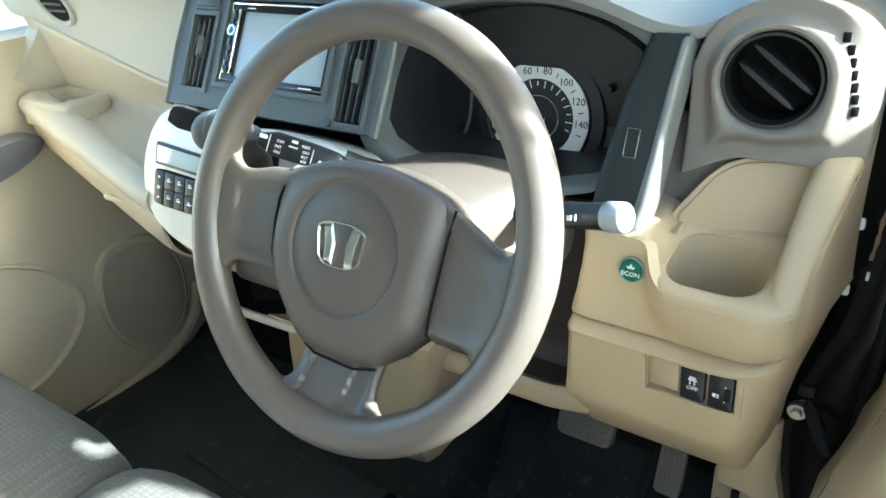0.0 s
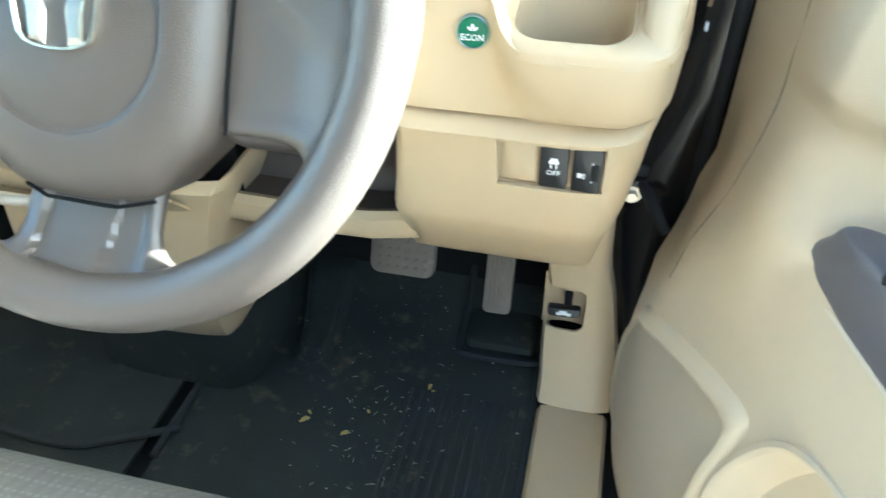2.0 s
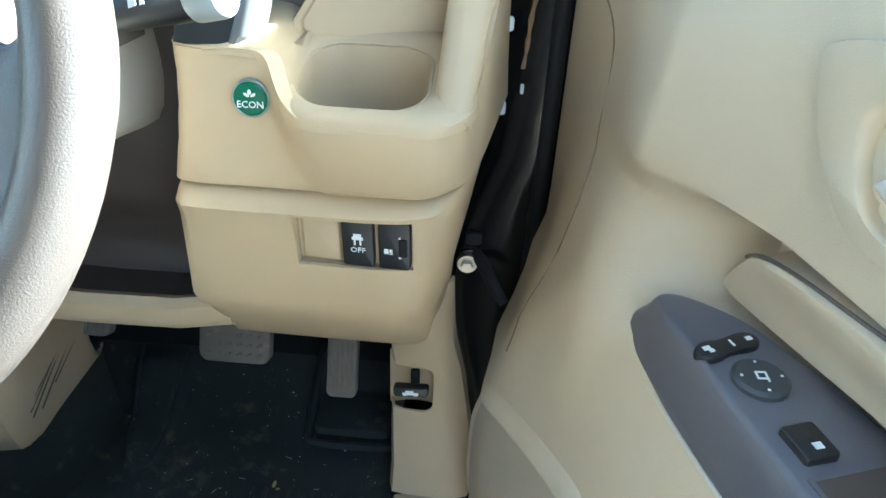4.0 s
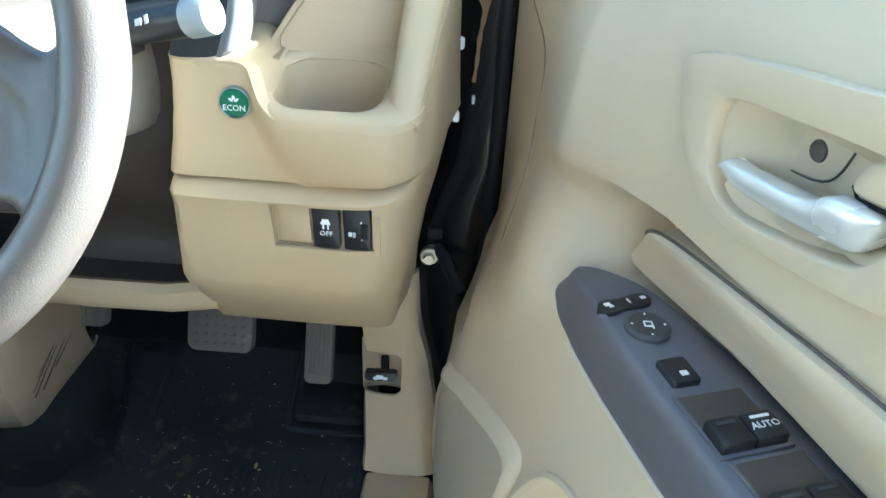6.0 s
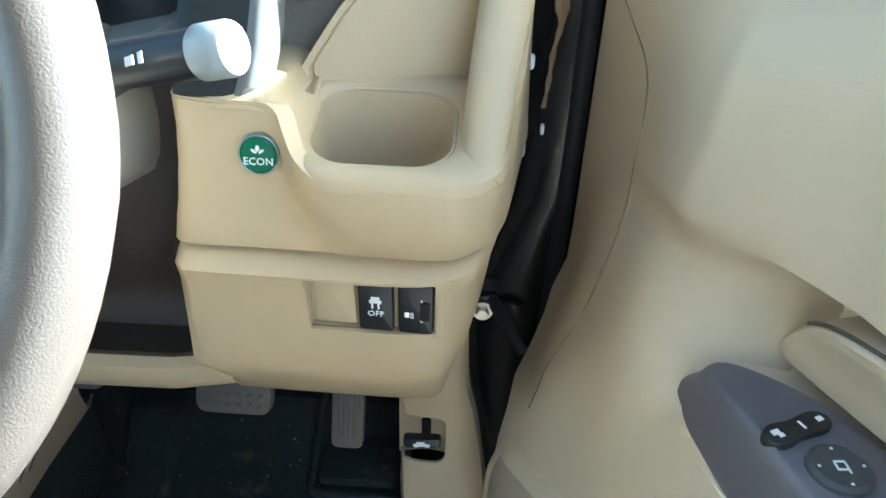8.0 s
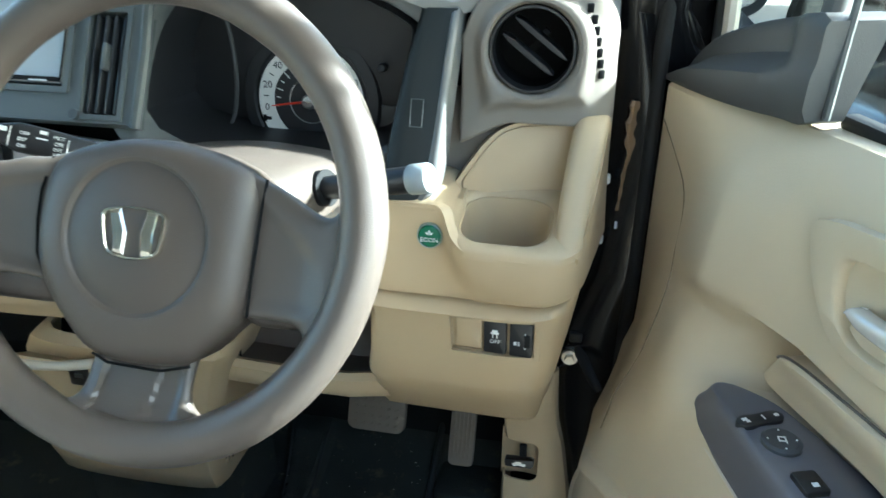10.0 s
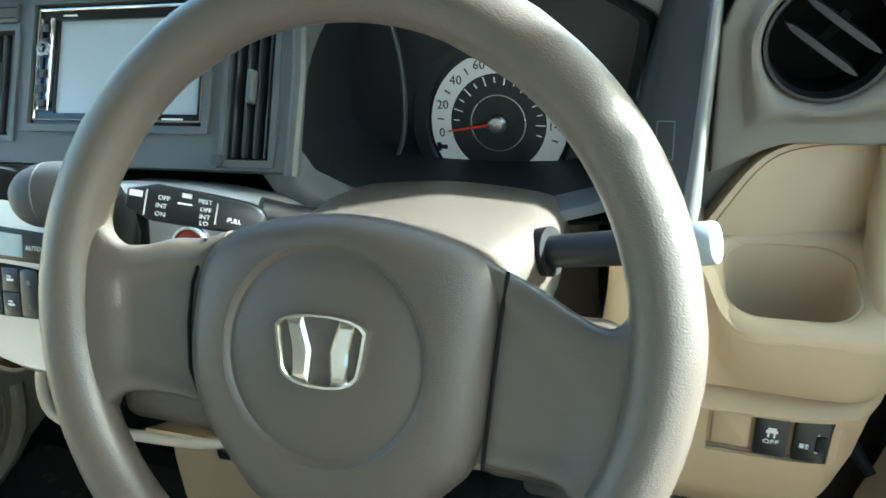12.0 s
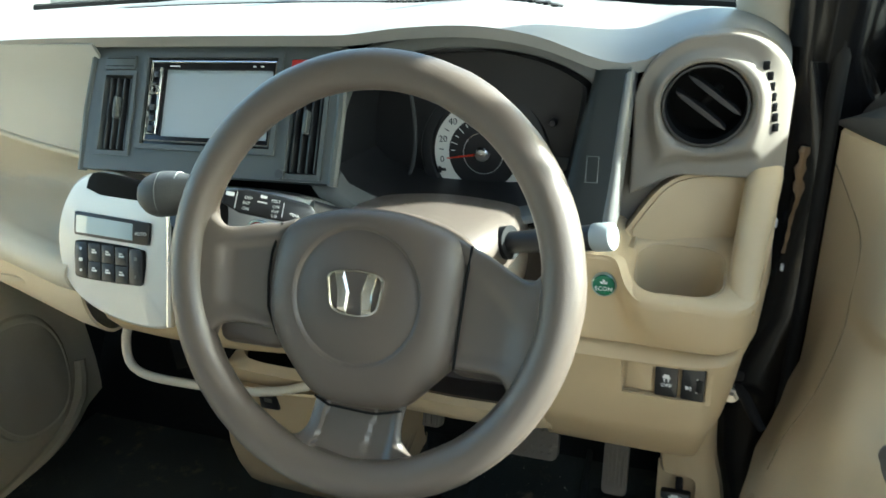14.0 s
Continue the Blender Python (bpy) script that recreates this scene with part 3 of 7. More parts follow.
sx = [-0.94, -0.90, -0.85, -0.78, -0.70, -0.62, -0.54, -0.49, -0.455]
shelf_rows, glove_rows = [], []
for x in sx:
    (py, pz), (ly, lz) = pipe(x), lip_at(x)
    shelf_rows.append([(x, py + 0.002, pz), (x, 0.274, pz - 0.006), (x, 0.286, pz - 0.4 * (pz - 0.945)), (x, 0.301, 0.957), (x, 0.305, 0.938), (x, 0.296, 0.923), (x, 0.27, 0.916), (x, (0.27 + ly) / 2 + 0.012, (0.914 + lz) / 2 - 0.006), (x, ly + 0.048, lz - 0.004), (x, ly + 0.030, lz + 0.002), (x, ly + 0.012, lz + 0.001), (x, ly + 0.002, lz - 0.006), (x, ly, lz - 0.014), (x, ly + 0.003, lz - 0.024), (x, ly + 0.010, lz - 0.033)])
    glove_rows.append([(x, ly + 0.016, lz - 0.032), (x, ly + 0.010, lz - 0.040), (x, ly + 0.010, lz - 0.060), (x, ly + 0.016, lz - 0.085), (x, ly + 0.030, lz - 0.104), (x, ly + 0.060, lz - 0.118), (x, 0.34, lz - 0.125)])
part("shelf", sheet(shelf_rows, 0.004, 48), SHELF, dash, "open beige shelf with a raised lip")
part("piping", tube([(x, pipe(x)[0] - 0.003, pipe(x)[1]) for x in sx[1:]], 0.0058, 10), SHELF, dash, "beige piping along the shelf")
tray_o, tray_i = rrect(-0.866, 0.262, 0.150, 0.104, 0.028), rrect(-0.870, 0.262, 0.104, 0.072, 0.018)
tray_rows = [[(x, y, z) for x, y in tray_o] for z in (0.905, 0.934)] + [[(i[0] + (o[0] - i[0]) * f, i[1] + (o[1] - i[1]) * f, z) for i, o in zip(tray_i, tray_o)] for f, z in ((0.93, 0.9430), (0.75, 0.9470), (0.15, 0.9475), (0.02, 0.9450), (-0.04, 0.932), (-0.12, 0.9215), (-0.6, 0.9205))]
part("tray", rings(tray_rows, False, True), SHELF, dash, "shallow square tray in the shelf")
part("shelf_end", sheet([[(-0.935, 0.30, 1.085), (-0.958, 0.25, 1.02), (-0.966, 0.20, 0.95)], [(-0.898, 0.276, 1.066), (-0.934, 0.248, 1.004), (-0.950, 0.206, 0.956)], [(-0.902, 0.296, 1.01), (-0.938, 0.264, 0.968), (-0.950, 0.220, 0.945)], [(-0.906, 0.310, 0.95), (-0.938, 0.282, 0.935), (-0.948, 0.230, 0.932)]], 0.003, 24), SHELF, dash, "beige curved end of the shelf")
part("glovebox", sheet(glove_rows, 0.004, 24), BEIGE_SOFT, dash, "beige glove box lid")
part("glovebox_latch", rbox((-0.60, 0.150, 0.848), (0.055, 0.008, 0.011), 0.004), BEIGE_SOFT, dash)
# matt black stands in for the shade beneath the dash
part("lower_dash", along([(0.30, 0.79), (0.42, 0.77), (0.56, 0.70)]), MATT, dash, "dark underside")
lv = plane((-0.782, 0.2400, 1.104), (1, 0, 0), (0, -0.42, 1))
lvp = part("side_vent", lathe([(0.042, -0.012), (0.041, 0.001), (0.037, 0.003), (0.033, 0.001), (0.031, -0.003), (0.031, -0.016)], 36), PANEL, dash, "round side vent", lv)
part("vent_core", lathe([(0.0, 0.0005), (0.031, 0.0005), (0.031, -0.003)], 30), MATT, lvp, "", lv)
for k in (-1, 0, 1):
    part("vane", rbox((0, 0.012 * k, 0.001), (0.052, 0.004, 0.003), 0.001), DGREY, lvp, "", lv)

# centre panel in its own leaning plane
CPM = plane((-0.28, 0.185, 1.03), (1, 0, 0), (0, 0.55, 1))
K = math.hypot(1, 0.55)


def cv(z):
    return (z - 1.03) * K


L, R, S, H = (-0.146, -0.105, cv(1.026), cv(1.1055)), (0.113, 0.153, cv(1.013), cv(1.101)), (-0.0845, 0.0915, cv(1.035), cv(1.124)), (0.107, 0.161, cv(1.1095), cv(1.1235))
cp = part("centre_panel", holed(-0.168, 0.169, cv(1.006), cv(1.137), [L, R, S, H], -0.02, 0.0), GREY, dash, "slate grey centre panel", CPM, smooth=False)
part("panel_edge", tube([(-0.170, cv(1.004), -0.004), (-0.171, cv(1.07), -0.003), (-0.166, cv(1.134), -0.003), (-0.15, cv(1.139), -0.003), (0.15, cv(1.139), -0.003), (0.168, cv(1.134), -0.003), (0.172, cv(1.07), -0.003), (0.170, cv(1.004), -0.004)], 0.0055, 8), GREY, cp, "", CPM)
part("side_cheek", sheet([[(-0.449, 0.172, 1.006), (-0.462, 0.195, 1.004), (-0.470, 0.25, 1.00)], [(-0.449, 0.21, 1.07), (-0.464, 0.23, 1.07), (-0.474, 0.27, 1.07)], [(-0.447, 0.243, 1.134), (-0.458, 0.25, 1.136), (-0.47, 0.27, 1.138)]], 0.003, 10), GREY, cp)
blank = part("blank_cover", slab(rrect(-0.1255, cv(1.1190), 0.045, 0.0165, 0.002), 0.0, 0.0026, 0.001), GREY, cp, "blank cover above the vent", CPM)
for k in (-1, 1):
    part("groove", rbox((-0.1255, cv(1.1190) + 0.0045 * k, 0.0026), (0.041, 0.0009, 0.0008), 0.0002), MATT, blank, "", CPM)
part("stereo_surround", holed(S[0] - 0.006, S[1] + 0.006, S[2] - 0.006, S[3] + 0.006, [S], 0.0, 0.0028), GREY, cp, "raised frame round the stereo", CPM, smooth=False)
for n, (a, b, c, d) in enumerate((L, R)):
    v = part("air_vent", rbox(((a + b) / 2, (c + d) / 2, -0.028), (b - a, d - c, 0.004), 0.0), MATT, cp, "black upright air vent", CPM)
    for k in range(4):
        x = a + (b - a) * (k + 0.55) / 4.1
        part("vane", rbox((x, (c + d) / 2, -0.011), (0.0028, d - c - 0.004, 0.020), 0.001), BLACK, v, "", CPM @ Matrix.Translation((x, 0, 0)) @ pose(0, 0, 0, 0, -14, 0) @ Matrix.Translation((-x, 0, 0)))
    xk = (a + b) / 2 + 0.002
    part("vent_tab", rbox((xk, (c + d) / 2 + 0.006, 0.002), (0.0052, 0.026, 0.010), 0.002), GREY, v, "grey sliding tab", CPM)
    part("vent_surround", holed(a - 0.005, b + 0.005, c - 0.005, d + 0.005, [(a, b, c, d)], 0.0, 0.0022), GREY, v, "", CPM, smooth=False)
part("dial_wheel", lathe([(0.0, 0.004), (0.005, 0.004), (0.006, -0.004)], 16), DGREY, cp, "", CPM @ Matrix.Translation((0.109, cv(1.012), 0.001)))
haz = part("hazard_button", slab(rrect((H[0] + H[1]) / 2, (H[2] + H[3]) / 2, H[1] - H[0] - 0.002, H[3] - H[2] - 0.002, 0.002), -0.012, 0.0025, 0.0015), RED, cp, "red hazard button", CPM)
tri_m = CPM @ Matrix.Translation(((H[0] + H[1]) / 2 + 0.004, (H[2] + H[3]) / 2 - 0.0008, 0.0026))
part("triangle", rings([[(0.0045 * math.sin(a) * k, 0.0045 * math.cos(a) * k, 0.0003) for a in (0, 2 * math.pi / 3, 4 * math.pi / 3)] for k in (1.0, 0.72)]), WHITE, haz, "", tri_m, smooth=False)

# head unit in the centre panel
st = thing("car_stereo", "black double-height car stereo with a pale grey screen", "car stereo", m=CPM @ Matrix.Translation((0.0035, cv(1.075), -0.01)))
sx0, sx1, sy0, sy1 = S
part("bezel", holed(sx0 + 0.001, sx1 - 0.001, sy0 + 0.001, sy1 - 0.001, [(sx0 + 0.024, sx1 - 0.007, sy0 + 0.010, sy1 - 0.013)], -0.018, -0.001), LENS, st, "", CPM, smooth=False)
part("screen", rbox(((sx0 + sx1) / 2 + 0.0085, (sy0 + sy1) / 2 - 0.0015, -0.005), (sx1 - sx0 - 0.031, sy1 - sy0 - 0.023, 0.002), 0.0), SCREEN, st, "pale grey unlit screen", CPM)
rim = [(sx0 + 0.004, sy0 + 0.004), (sx1 - 0.003, sy0 + 0.004), (sx1 - 0.003, sy1 - 0.004), (sx0 + 0.004, sy1 - 0.004)]
for (a, b), (c, d) in zip(rim, rim[1:] + rim[:1]):
    part("chrome_edge", tube([(a, b, 0.0), (c, d, 0.0)], 0.0011, 6), CHROME, st, "", CPM)
part("key_strip", rbox((sx0 + 0.0185, (sy0 + sy1) / 2 + 0.004, 0.0), (0.0025, sy1 - sy0 - 0.030, 0.003), 0.001), SATIN, st, "silver edge beside the keys", CPM)
keys = [(sx0 + 0.0080, sy0 + 0.012), (sx0 + 0.0080, sy1 - 0.012), (sx0 + 0.0195, sy1 - 0.012), (sx0 + 0.0195, sy0 + 0.012)]
part("key_frame", tube([(x, y, 0.0012) for x, y in keys + keys[:1]], 0.0010, 6), CHROME, st, "chrome frame round the keys", CPM)
part("knob_ring", lathe([(0.0042, 0.0), (0.0066, 0.0015), (0.0066, 0.004), (0.0042, 0.004)], 24), CHROME, st, "", CPM @ Matrix.Translation((sx0 + 0.0135, (sy0 + sy1) / 2 + 0.013, 0.001)))
for k in range(5):
    part("key", rbox((sx0 + 0.0135, sy0 + 0.018 + 0.0125 * k + (0.014 if k > 2 else 0), 0.0018), (0.0075, 0.007, 0.002), 0.0008), BLACK, st, "", CPM)
for x, y, w in ((sx0 + 0.036, sy1 - 0.009, 0.014), (sx1 - 0.032, sy1 - 0.009, 0.004), (sx1 - 0.022, sy1 - 0.009, 0.004), (sx1 - 0.03, sy0 + 0.006, 0.02)):
    bars([(x, y, w, 0.0013)], CPM @ Matrix.Translation((0, 0, -0.001)), WHITE, st, "mark")

# silver-white climate panel and its right-hand tail behind the wheel
HVM = plane((-0.37, 0.127, 0.92), (1, 0, 0), (0, 0.35, 1))
KH = math.hypot(1, 0.35)


def hv(x, z):
    return (x + 0.37, (z - 0.92) * KH)


out = [hv(x, z) for x, z in ((-0.405, 1.010), (-0.440, 1.002), (-0.462, 0.975), (-0.474, 0.94), (-0.470, 0.90), (-0.452, 0.870), (-0.415, 0.850), (-0.36, 0.838), (-0.318, 0.838), (-0.306, 0.846), (-0.304, 0.90), (-0.304, 0.96), (-0.306, 0.985), (-0.33, 0.994), (-0.37, 1.0))]
out = chaikin(out, 2)
clim = part("climate_panel", dome(out, [(1.0, -0.05), (1.0, -0.006), (0.985, -0.001), (0.95, 0.002), (0.5, 0.004), (0.2, 0.0045)]), SILVER, dash, "silver-white climate control panel", HVM)
part("panel_lip", tube([(*hv(-0.3035, z), 0.001) for z in (0.985, 0.95, 0.90, 0.855, 0.845)], 0.0045, 8), SATIN, clim, "", HVM)
disp = part("climate_display", slab(chaikin([hv(-0.439, 0.962), hv(-0.437, 0.963), hv(-0.330, 0.957), hv(-0.328, 0.955), hv(-0.330, 0.933), hv(-0.332, 0.9315), hv(-0.438, 0.936), hv(-0.440, 0.938)], 1), 0.0, 0.0068, 0.001), BLACK, clim, "black framed climate display", HVM)
part("lcd", slab([hv(-0.4355, 0.9590), hv(-0.352, 0.9545), hv(-0.353, 0.9360), hv(-0.4365, 0.9395)], 0.005, 0.0074, 0.0004), LCD, disp, "pale climate screen", HVM)
lettering("AUTO", 0.006, HVM @ Matrix.Translation((*hv(-0.3405, 0.944), 0.0071)), WHITE, disp)
blk = part("button_block", slab(chaikin([hv(-0.4405, 0.926), hv(-0.436, 0.932), hv(-0.340, 0.928), hv(-0.335, 0.923), hv(-0.338, 0.891), hv(-0.343, 0.8855), hv(-0.434, 0.887), hv(-0.4395, 0.892)], 2), 0.0, 0.0064, 0.001), MATT, clim, "block of black climate buttons", HVM)
for k in range(5):
    for r_ in ((0,) if k in (0, 4) else (0, 1)):
        bx = -0.4287 + 0.0203 * k
        bz = (0.9090 if k in (0, 4) else 0.9190 - 0.0205 * r_) - 0.0006 * k
        b = part("button", slab(rrect(*hv(bx, bz), 0.0190, 0.0425 if k in (0, 4) else 0.0208, 0.0045 if k in (0, 4) else 0.0012), 0.0045, 0.0075, 0.0007), BLACK, blk, "", HVM)
        u, v = hv(bx, bz)
        marks = [(u, v + 0.013, 0.003, 0.003), (u, v, 0.005, 0.004), (u, v - 0.013, 0.003, 0.003)] if k == 0 else [(u, v + 0.010, 0.004, 0.004), (u, v - 0.011, 0.003, 0.004)] if k == 4 else [(u, v, 0.0075, 0.002), (u - 0.001, v + 0.0028, 0.0045, 0.0018)]
        bars(marks, HVM @ Matrix.Translation((0, 0, 0.0076)), WHITE if k not in (4,) else GREY, b, "symbol")
part("slot", slab(chaikin([hv(-0.416, 1.006), hv(-0.400, 1.0085), hv(-0.318, 0.998), hv(-0.318, 0.980), hv(-0.335, 0.979), hv(-0.424, 0.984)], 1), -0.002, 0.0052, 0.0008), MATT, clim, "black slot above the display", HVM)
tail = chaikin([hv(-0.304, 0.999), hv(-0.20, 1.000), hv(-0.115, 0.990), (hv(-0.112, 0.978)), hv(-0.15, 0.955), hv(-0.18, 0.925), hv(-0.22, 0.915), hv(-0.29, 0.915), hv(-0.302, 0.93)], 2)
tl = part("silver_trim", dome(tail, [(1.0, -0.05), (1.0, -0.006), (0.97, -0.002), (0.5, 0.0), (0.2, 0.0)]), SILVER, dash, "silver trim behind the wheel", HVM)
sb = part("start_button_ring", lathe([(0.013, -0.002), (0.019, 0.002), (0.019, 0.006), (0.0165, 0.010), (0.0145, 0.010), (0.0135, 0.006)], 36), CHROME, dash, "chrome ring of the start button", HVM @ Matrix.Translation((*hv(-0.183, 0.955), 0.0)))
part("start_button", lathe([(0.0, 0.0085), (0.012, 0.008), (0.0138, 0.006), (0.0138, 0.0)], 30), RED, sb, "red engine start button", HVM @ Matrix.Translation((*hv(-0.183, 0.955), 0.0)))
part("shift_gate", slab(rrect(*hv(-0.262, 0.965), 0.07, 0.055, 0.012), -0.001, 0.0035, 0.001), MATT, tl, "black shift lever gate", HVM)

# gear lever on the dash
gl = thing("gear_lever", "dark grey gear lever with a rounded knob on the dash", "gear lever", (-0.255, 0.13, 0.965))
part("boot", tube([(-0.252, 0.155, 0.955), (-0.256, 0.12, 0.972), (-0.258, 0.105, 0.985)], [0.024, 0.018, 0.013], 16), BLACK, gl, "black boot")
part("knob", tube(spline([(-0.225, 0.108, 1.017), (-0.243, 0.103, 1.015), (-0.257, 0.098, 1.014), (-0.270, 0.094, 1.012), (-0.282, 0.092, 1.009), (-0.289, 0.091, 1.007)], 14), [0.010, 0.0155, 0.017, 0.019, 0.021, 0.0225, 0.0232, 0.0235, 0.0235, 0.023, 0.0215, 0.0185, 0.013, 0.004], 22), DGREY, gl, "rounded dark grey knob")
part("collar", tube([(-0.246, 0.1025, 1.0145), (-0.252, 0.1005, 1.0143), (-0.259, 0.0975, 1.0138)], [0.0195, 0.0218, 0.0222], 22), GREY, gl, "grey ring round the knob")
for x, y, z, r, m_ in ((-0.2625, 0.0962, 1.0135, 0.0231, GREY), (-0.2455, 0.1026, 1.0146, 0.0205, KNOB)):
    part("seam_ring", tube([(r * math.cos(a), r * math.sin(a), 0) for a in (2 * math.pi * k / 28 for k in range(29))], 0.0008, 6), m_, gl, "thin pale seam", plane((x, y, z), (0.25, -0.97, 0), (0, 0, 1)))
part("stem", tube(spline([(-0.228, 0.112, 1.012), (-0.236, 0.118, 0.995), (-0.250, 0.128, 0.965), (-0.255, 0.135, 0.95)], 10), [0.012, 0.014, 0.016, 0.018, 0.019, 0.019, 0.019, 0.019, 0.019, 0.019], 14), BLACK, gl, "black stem")

# ---------------------------------------------------------------- gauge hood and instruments
hood_o = chaikin([(-0.160, 0.962), (-0.152, 1.06), (-0.125, 1.118), (-0.07, 1.142), (0.03, 1.150), (0.105, 1.136), (0.160, 1.108), (0.168, 1.09), (0.150, 1.02), (0.136, 0.955)], 2)
hood_i = chaikin([(-0.134, 0.972), (-0.127, 1.06), (-0.105, 1.108), (-0.06, 1.126), (0.03, 1.134), (0.100, 1.121), (0.148, 1.096), (0.150, 1.085), (0.138, 1.02), (0.126, 0.966)], 2)


def hood_y(x, z):
    return 0.185 + 0.33 * (z - 0.96) + 0.22 * max(0.0, x - 0.02)


rows = []
for f, dy in ((-0.06, 0.05), (0.0, 0.006), (0.12, 0.0), (0.5, -0.001), (0.85, 0.001), (1.0, 0.006), (1.06, 0.03)):
    rows.append([((o[0] + (i[0] - o[0]) * f), hood_y(o[0], o[1]) + dy, o[1] + (i[1] - o[1]) * f) for o, i in zip(hood_o, hood_i)])
hood = part("gauge_hood", rings(rows), HOODG, dash, "grey rim of the gauge hood")
inner = [[(p[0] + (0.015 - p[0]) * k, y if y else hood_y(p[0], p[1]) + 0.028, 1.03 + (p[1] - 1.03) * (1 - k)) for p in hood_i] for k, y in ((-0.02, 0), (0.05, 0.27), (0.12, 0.300))]
part("gauge_well", rings(inner, False, True), BLACK, hood, "black gauge well")
# black sheet stands in for the shade under the gauge hood
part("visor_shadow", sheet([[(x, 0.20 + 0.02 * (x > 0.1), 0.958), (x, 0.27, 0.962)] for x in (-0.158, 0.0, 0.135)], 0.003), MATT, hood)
gauge = thing("speedometer", "round speedometer with a white ring and red needle", "gauge", (0.022, 0.297, 1.006))
GM = plane((0.022, 0.2955, 1.006), (1, 0, 0), (0, 0.12, 1)) @ Matrix.Scale(0.935, 4)
part("surround", lathe([(0.083, -0.004), (0.080, 0.002), (0.068, 0.003), (0.066, 0.0)], 56), BLACK, gauge, "", GM)
part("dial_ring", lathe([(0.0625, 0.0), (0.0625, 0.002), (0.044, 0.002), (0.044, 0.0)], 64), DIALW, gauge, "white number ring", GM)
part("dial_face", lathe([(0.0, 0.0008), (0.044, 0.0012)], 48, False, False), BLACK, gauge, "", GM)
part("inner_ring", lathe([(0.0255, 0.001), (0.0255, 0.0018), (0.0245, 0.0018), (0.0245, 0.001)], 48), SATIN, gauge, "", GM)
for k in range(8):
    a = radians(190 - 27.5 * k)
    lettering(str(20 * k), 0.0115, GM @ Matrix.Translation((0.0535 * math.cos(a), 0.0535 * math.sin(a), 0.0022)), BLACK, gauge)
    for j in (0.0, 0.5):
        a2 = a - radians(27.5 * j)
        part("tick", rbox((0.0385, 0, 0.0017), (0.0085 if j == 0 else 0.005, 0.0011, 0.0005), 0), WHITE, gauge, "", GM @ pose(0, 0, 0, 0, 0, math.degrees(a2)), smooth=False)
        if j:
            part("tick", rbox((0.0535, 0, 0.0023), (0.006, 0.0012, 0.0004), 0), BLACK, gauge, "", GM @ pose(0, 0, 0, 0, 0, math.degrees(a2)), smooth=False)
part("needle", rings([[(0.0, 0.0016, 0.004), (-0.047, 0.0007, 0.004), (-0.047, -0.0007, 0.004), (0.0, -0.0016, 0.004)], [(0.0, 0.0013, 0.005), (-0.046, 0.0005, 0.005), (-0.046, -0.0005, 0.005), (0.0, -0.0013, 0.005)]], True, True), NEEDLE, gauge, "red needle", GM @ pose(0, 0, 0, 0, 0, 9), smooth=False)
part("hub", lathe([(0.0, 0.011), (0.006, 0.0105), (0.0085, 0.008), (0.009, 0.002)], 32), SATIN, gauge, "silver hub", GM)
bars([(-0.052, -0.022, 0.008, 0.004), (-0.056, -0.022, 0.004, 0.008)], GM @ Matrix.Translation((0, 0, 0.0024)), BLACK, gauge, "symbol")
part("info_display", slab(rrect(0.106, 0.985, 0.040, 0.040, 0.004), 0, 0.001), DGREY, dash, "small dark trip display", plane((0, 0.2985, 0), (1, 0, 0), (0, 0, 1)))
part("trip_knob", lathe([(0.0, 0.012), (0.0035, 0.0115), (0.0045, 0.009), (0.0045, 0.0)], 18), BLACK, dash, "", plane((0.103, 0.298, 1.045), (1, 0, 0), (0, 0.1, 1)))
part("tacho_arc", tube([(-0.075 + 0.020 * math.cos(a), 0.285, 1.045 + 0.07 * math.sin(a)) for a in (radians(-80 + 160 * k / 16) for k in range(17))], 0.0022, 6), DGREY, dash)

# dark upright panel and silver strip right of the gauges
up = [(0.153, 0.262, 1.111), (0.142, 0.232, 1.06), (0.133, 0.205, 1.00), (0.130, 0.182, 0.95)]
up_r = [(0.187, 0.258, 1.111), (0.183, 0.228, 1.06), (0.180, 0.203, 1.00), (0.176, 0.183, 0.95)]
rows = [[Vector(a) + Vector((0.002, 0.05, 0)), Vector(a), Vector(a).lerp(Vector(b), 0.5) + Vector((0, -0.004, 0)), Vector(b)] for a, b in zip(up, up_r)]
dp = part("upright_panel", sheet(rows, 0.004, 14), UPRIGHT, dash, "dark grey upright panel")
part("blank_switch", holed(-0.006, 0.006, -0.013, 0.013, [(-0.0053, 0.0053, -0.0123, 0.0123)], 0, 0.0008), GREY, dp, "", plane((0.159, 0.2072, 1.025), (1, 0, 0), (0, 0.43, 1)), smooth=False)
strip = []
for x, y, z, w in ((0.1855, 0.266, 1.112, 0.0015), (0.1855, 0.256, 1.107, 0.0040), (0.1835, 0.233, 1.07, 0.0042), (0.1805, 0.212, 1.02, 0.0046), (0.1775, 0.193, 0.975, 0.0060), (0.173, 0.184, 0.955, 0.0065), (0.164, 0.182, 0.944, 0.003)):
    strip.append([(x - w, y - 0.001, z), (x - 0.3 * w, y - 0.004, z), (x + 0.6 * w, y - 0.002, z), (x + w, y + 0.003, z), (x + w + 0.002, y + 0.03, z)])
part("silver_strip", sheet(strip, 0.002, 14), STRIP, dash, "satin grey upright strip")

# vent pod
pod_c = Vector((0.257, 1.076))


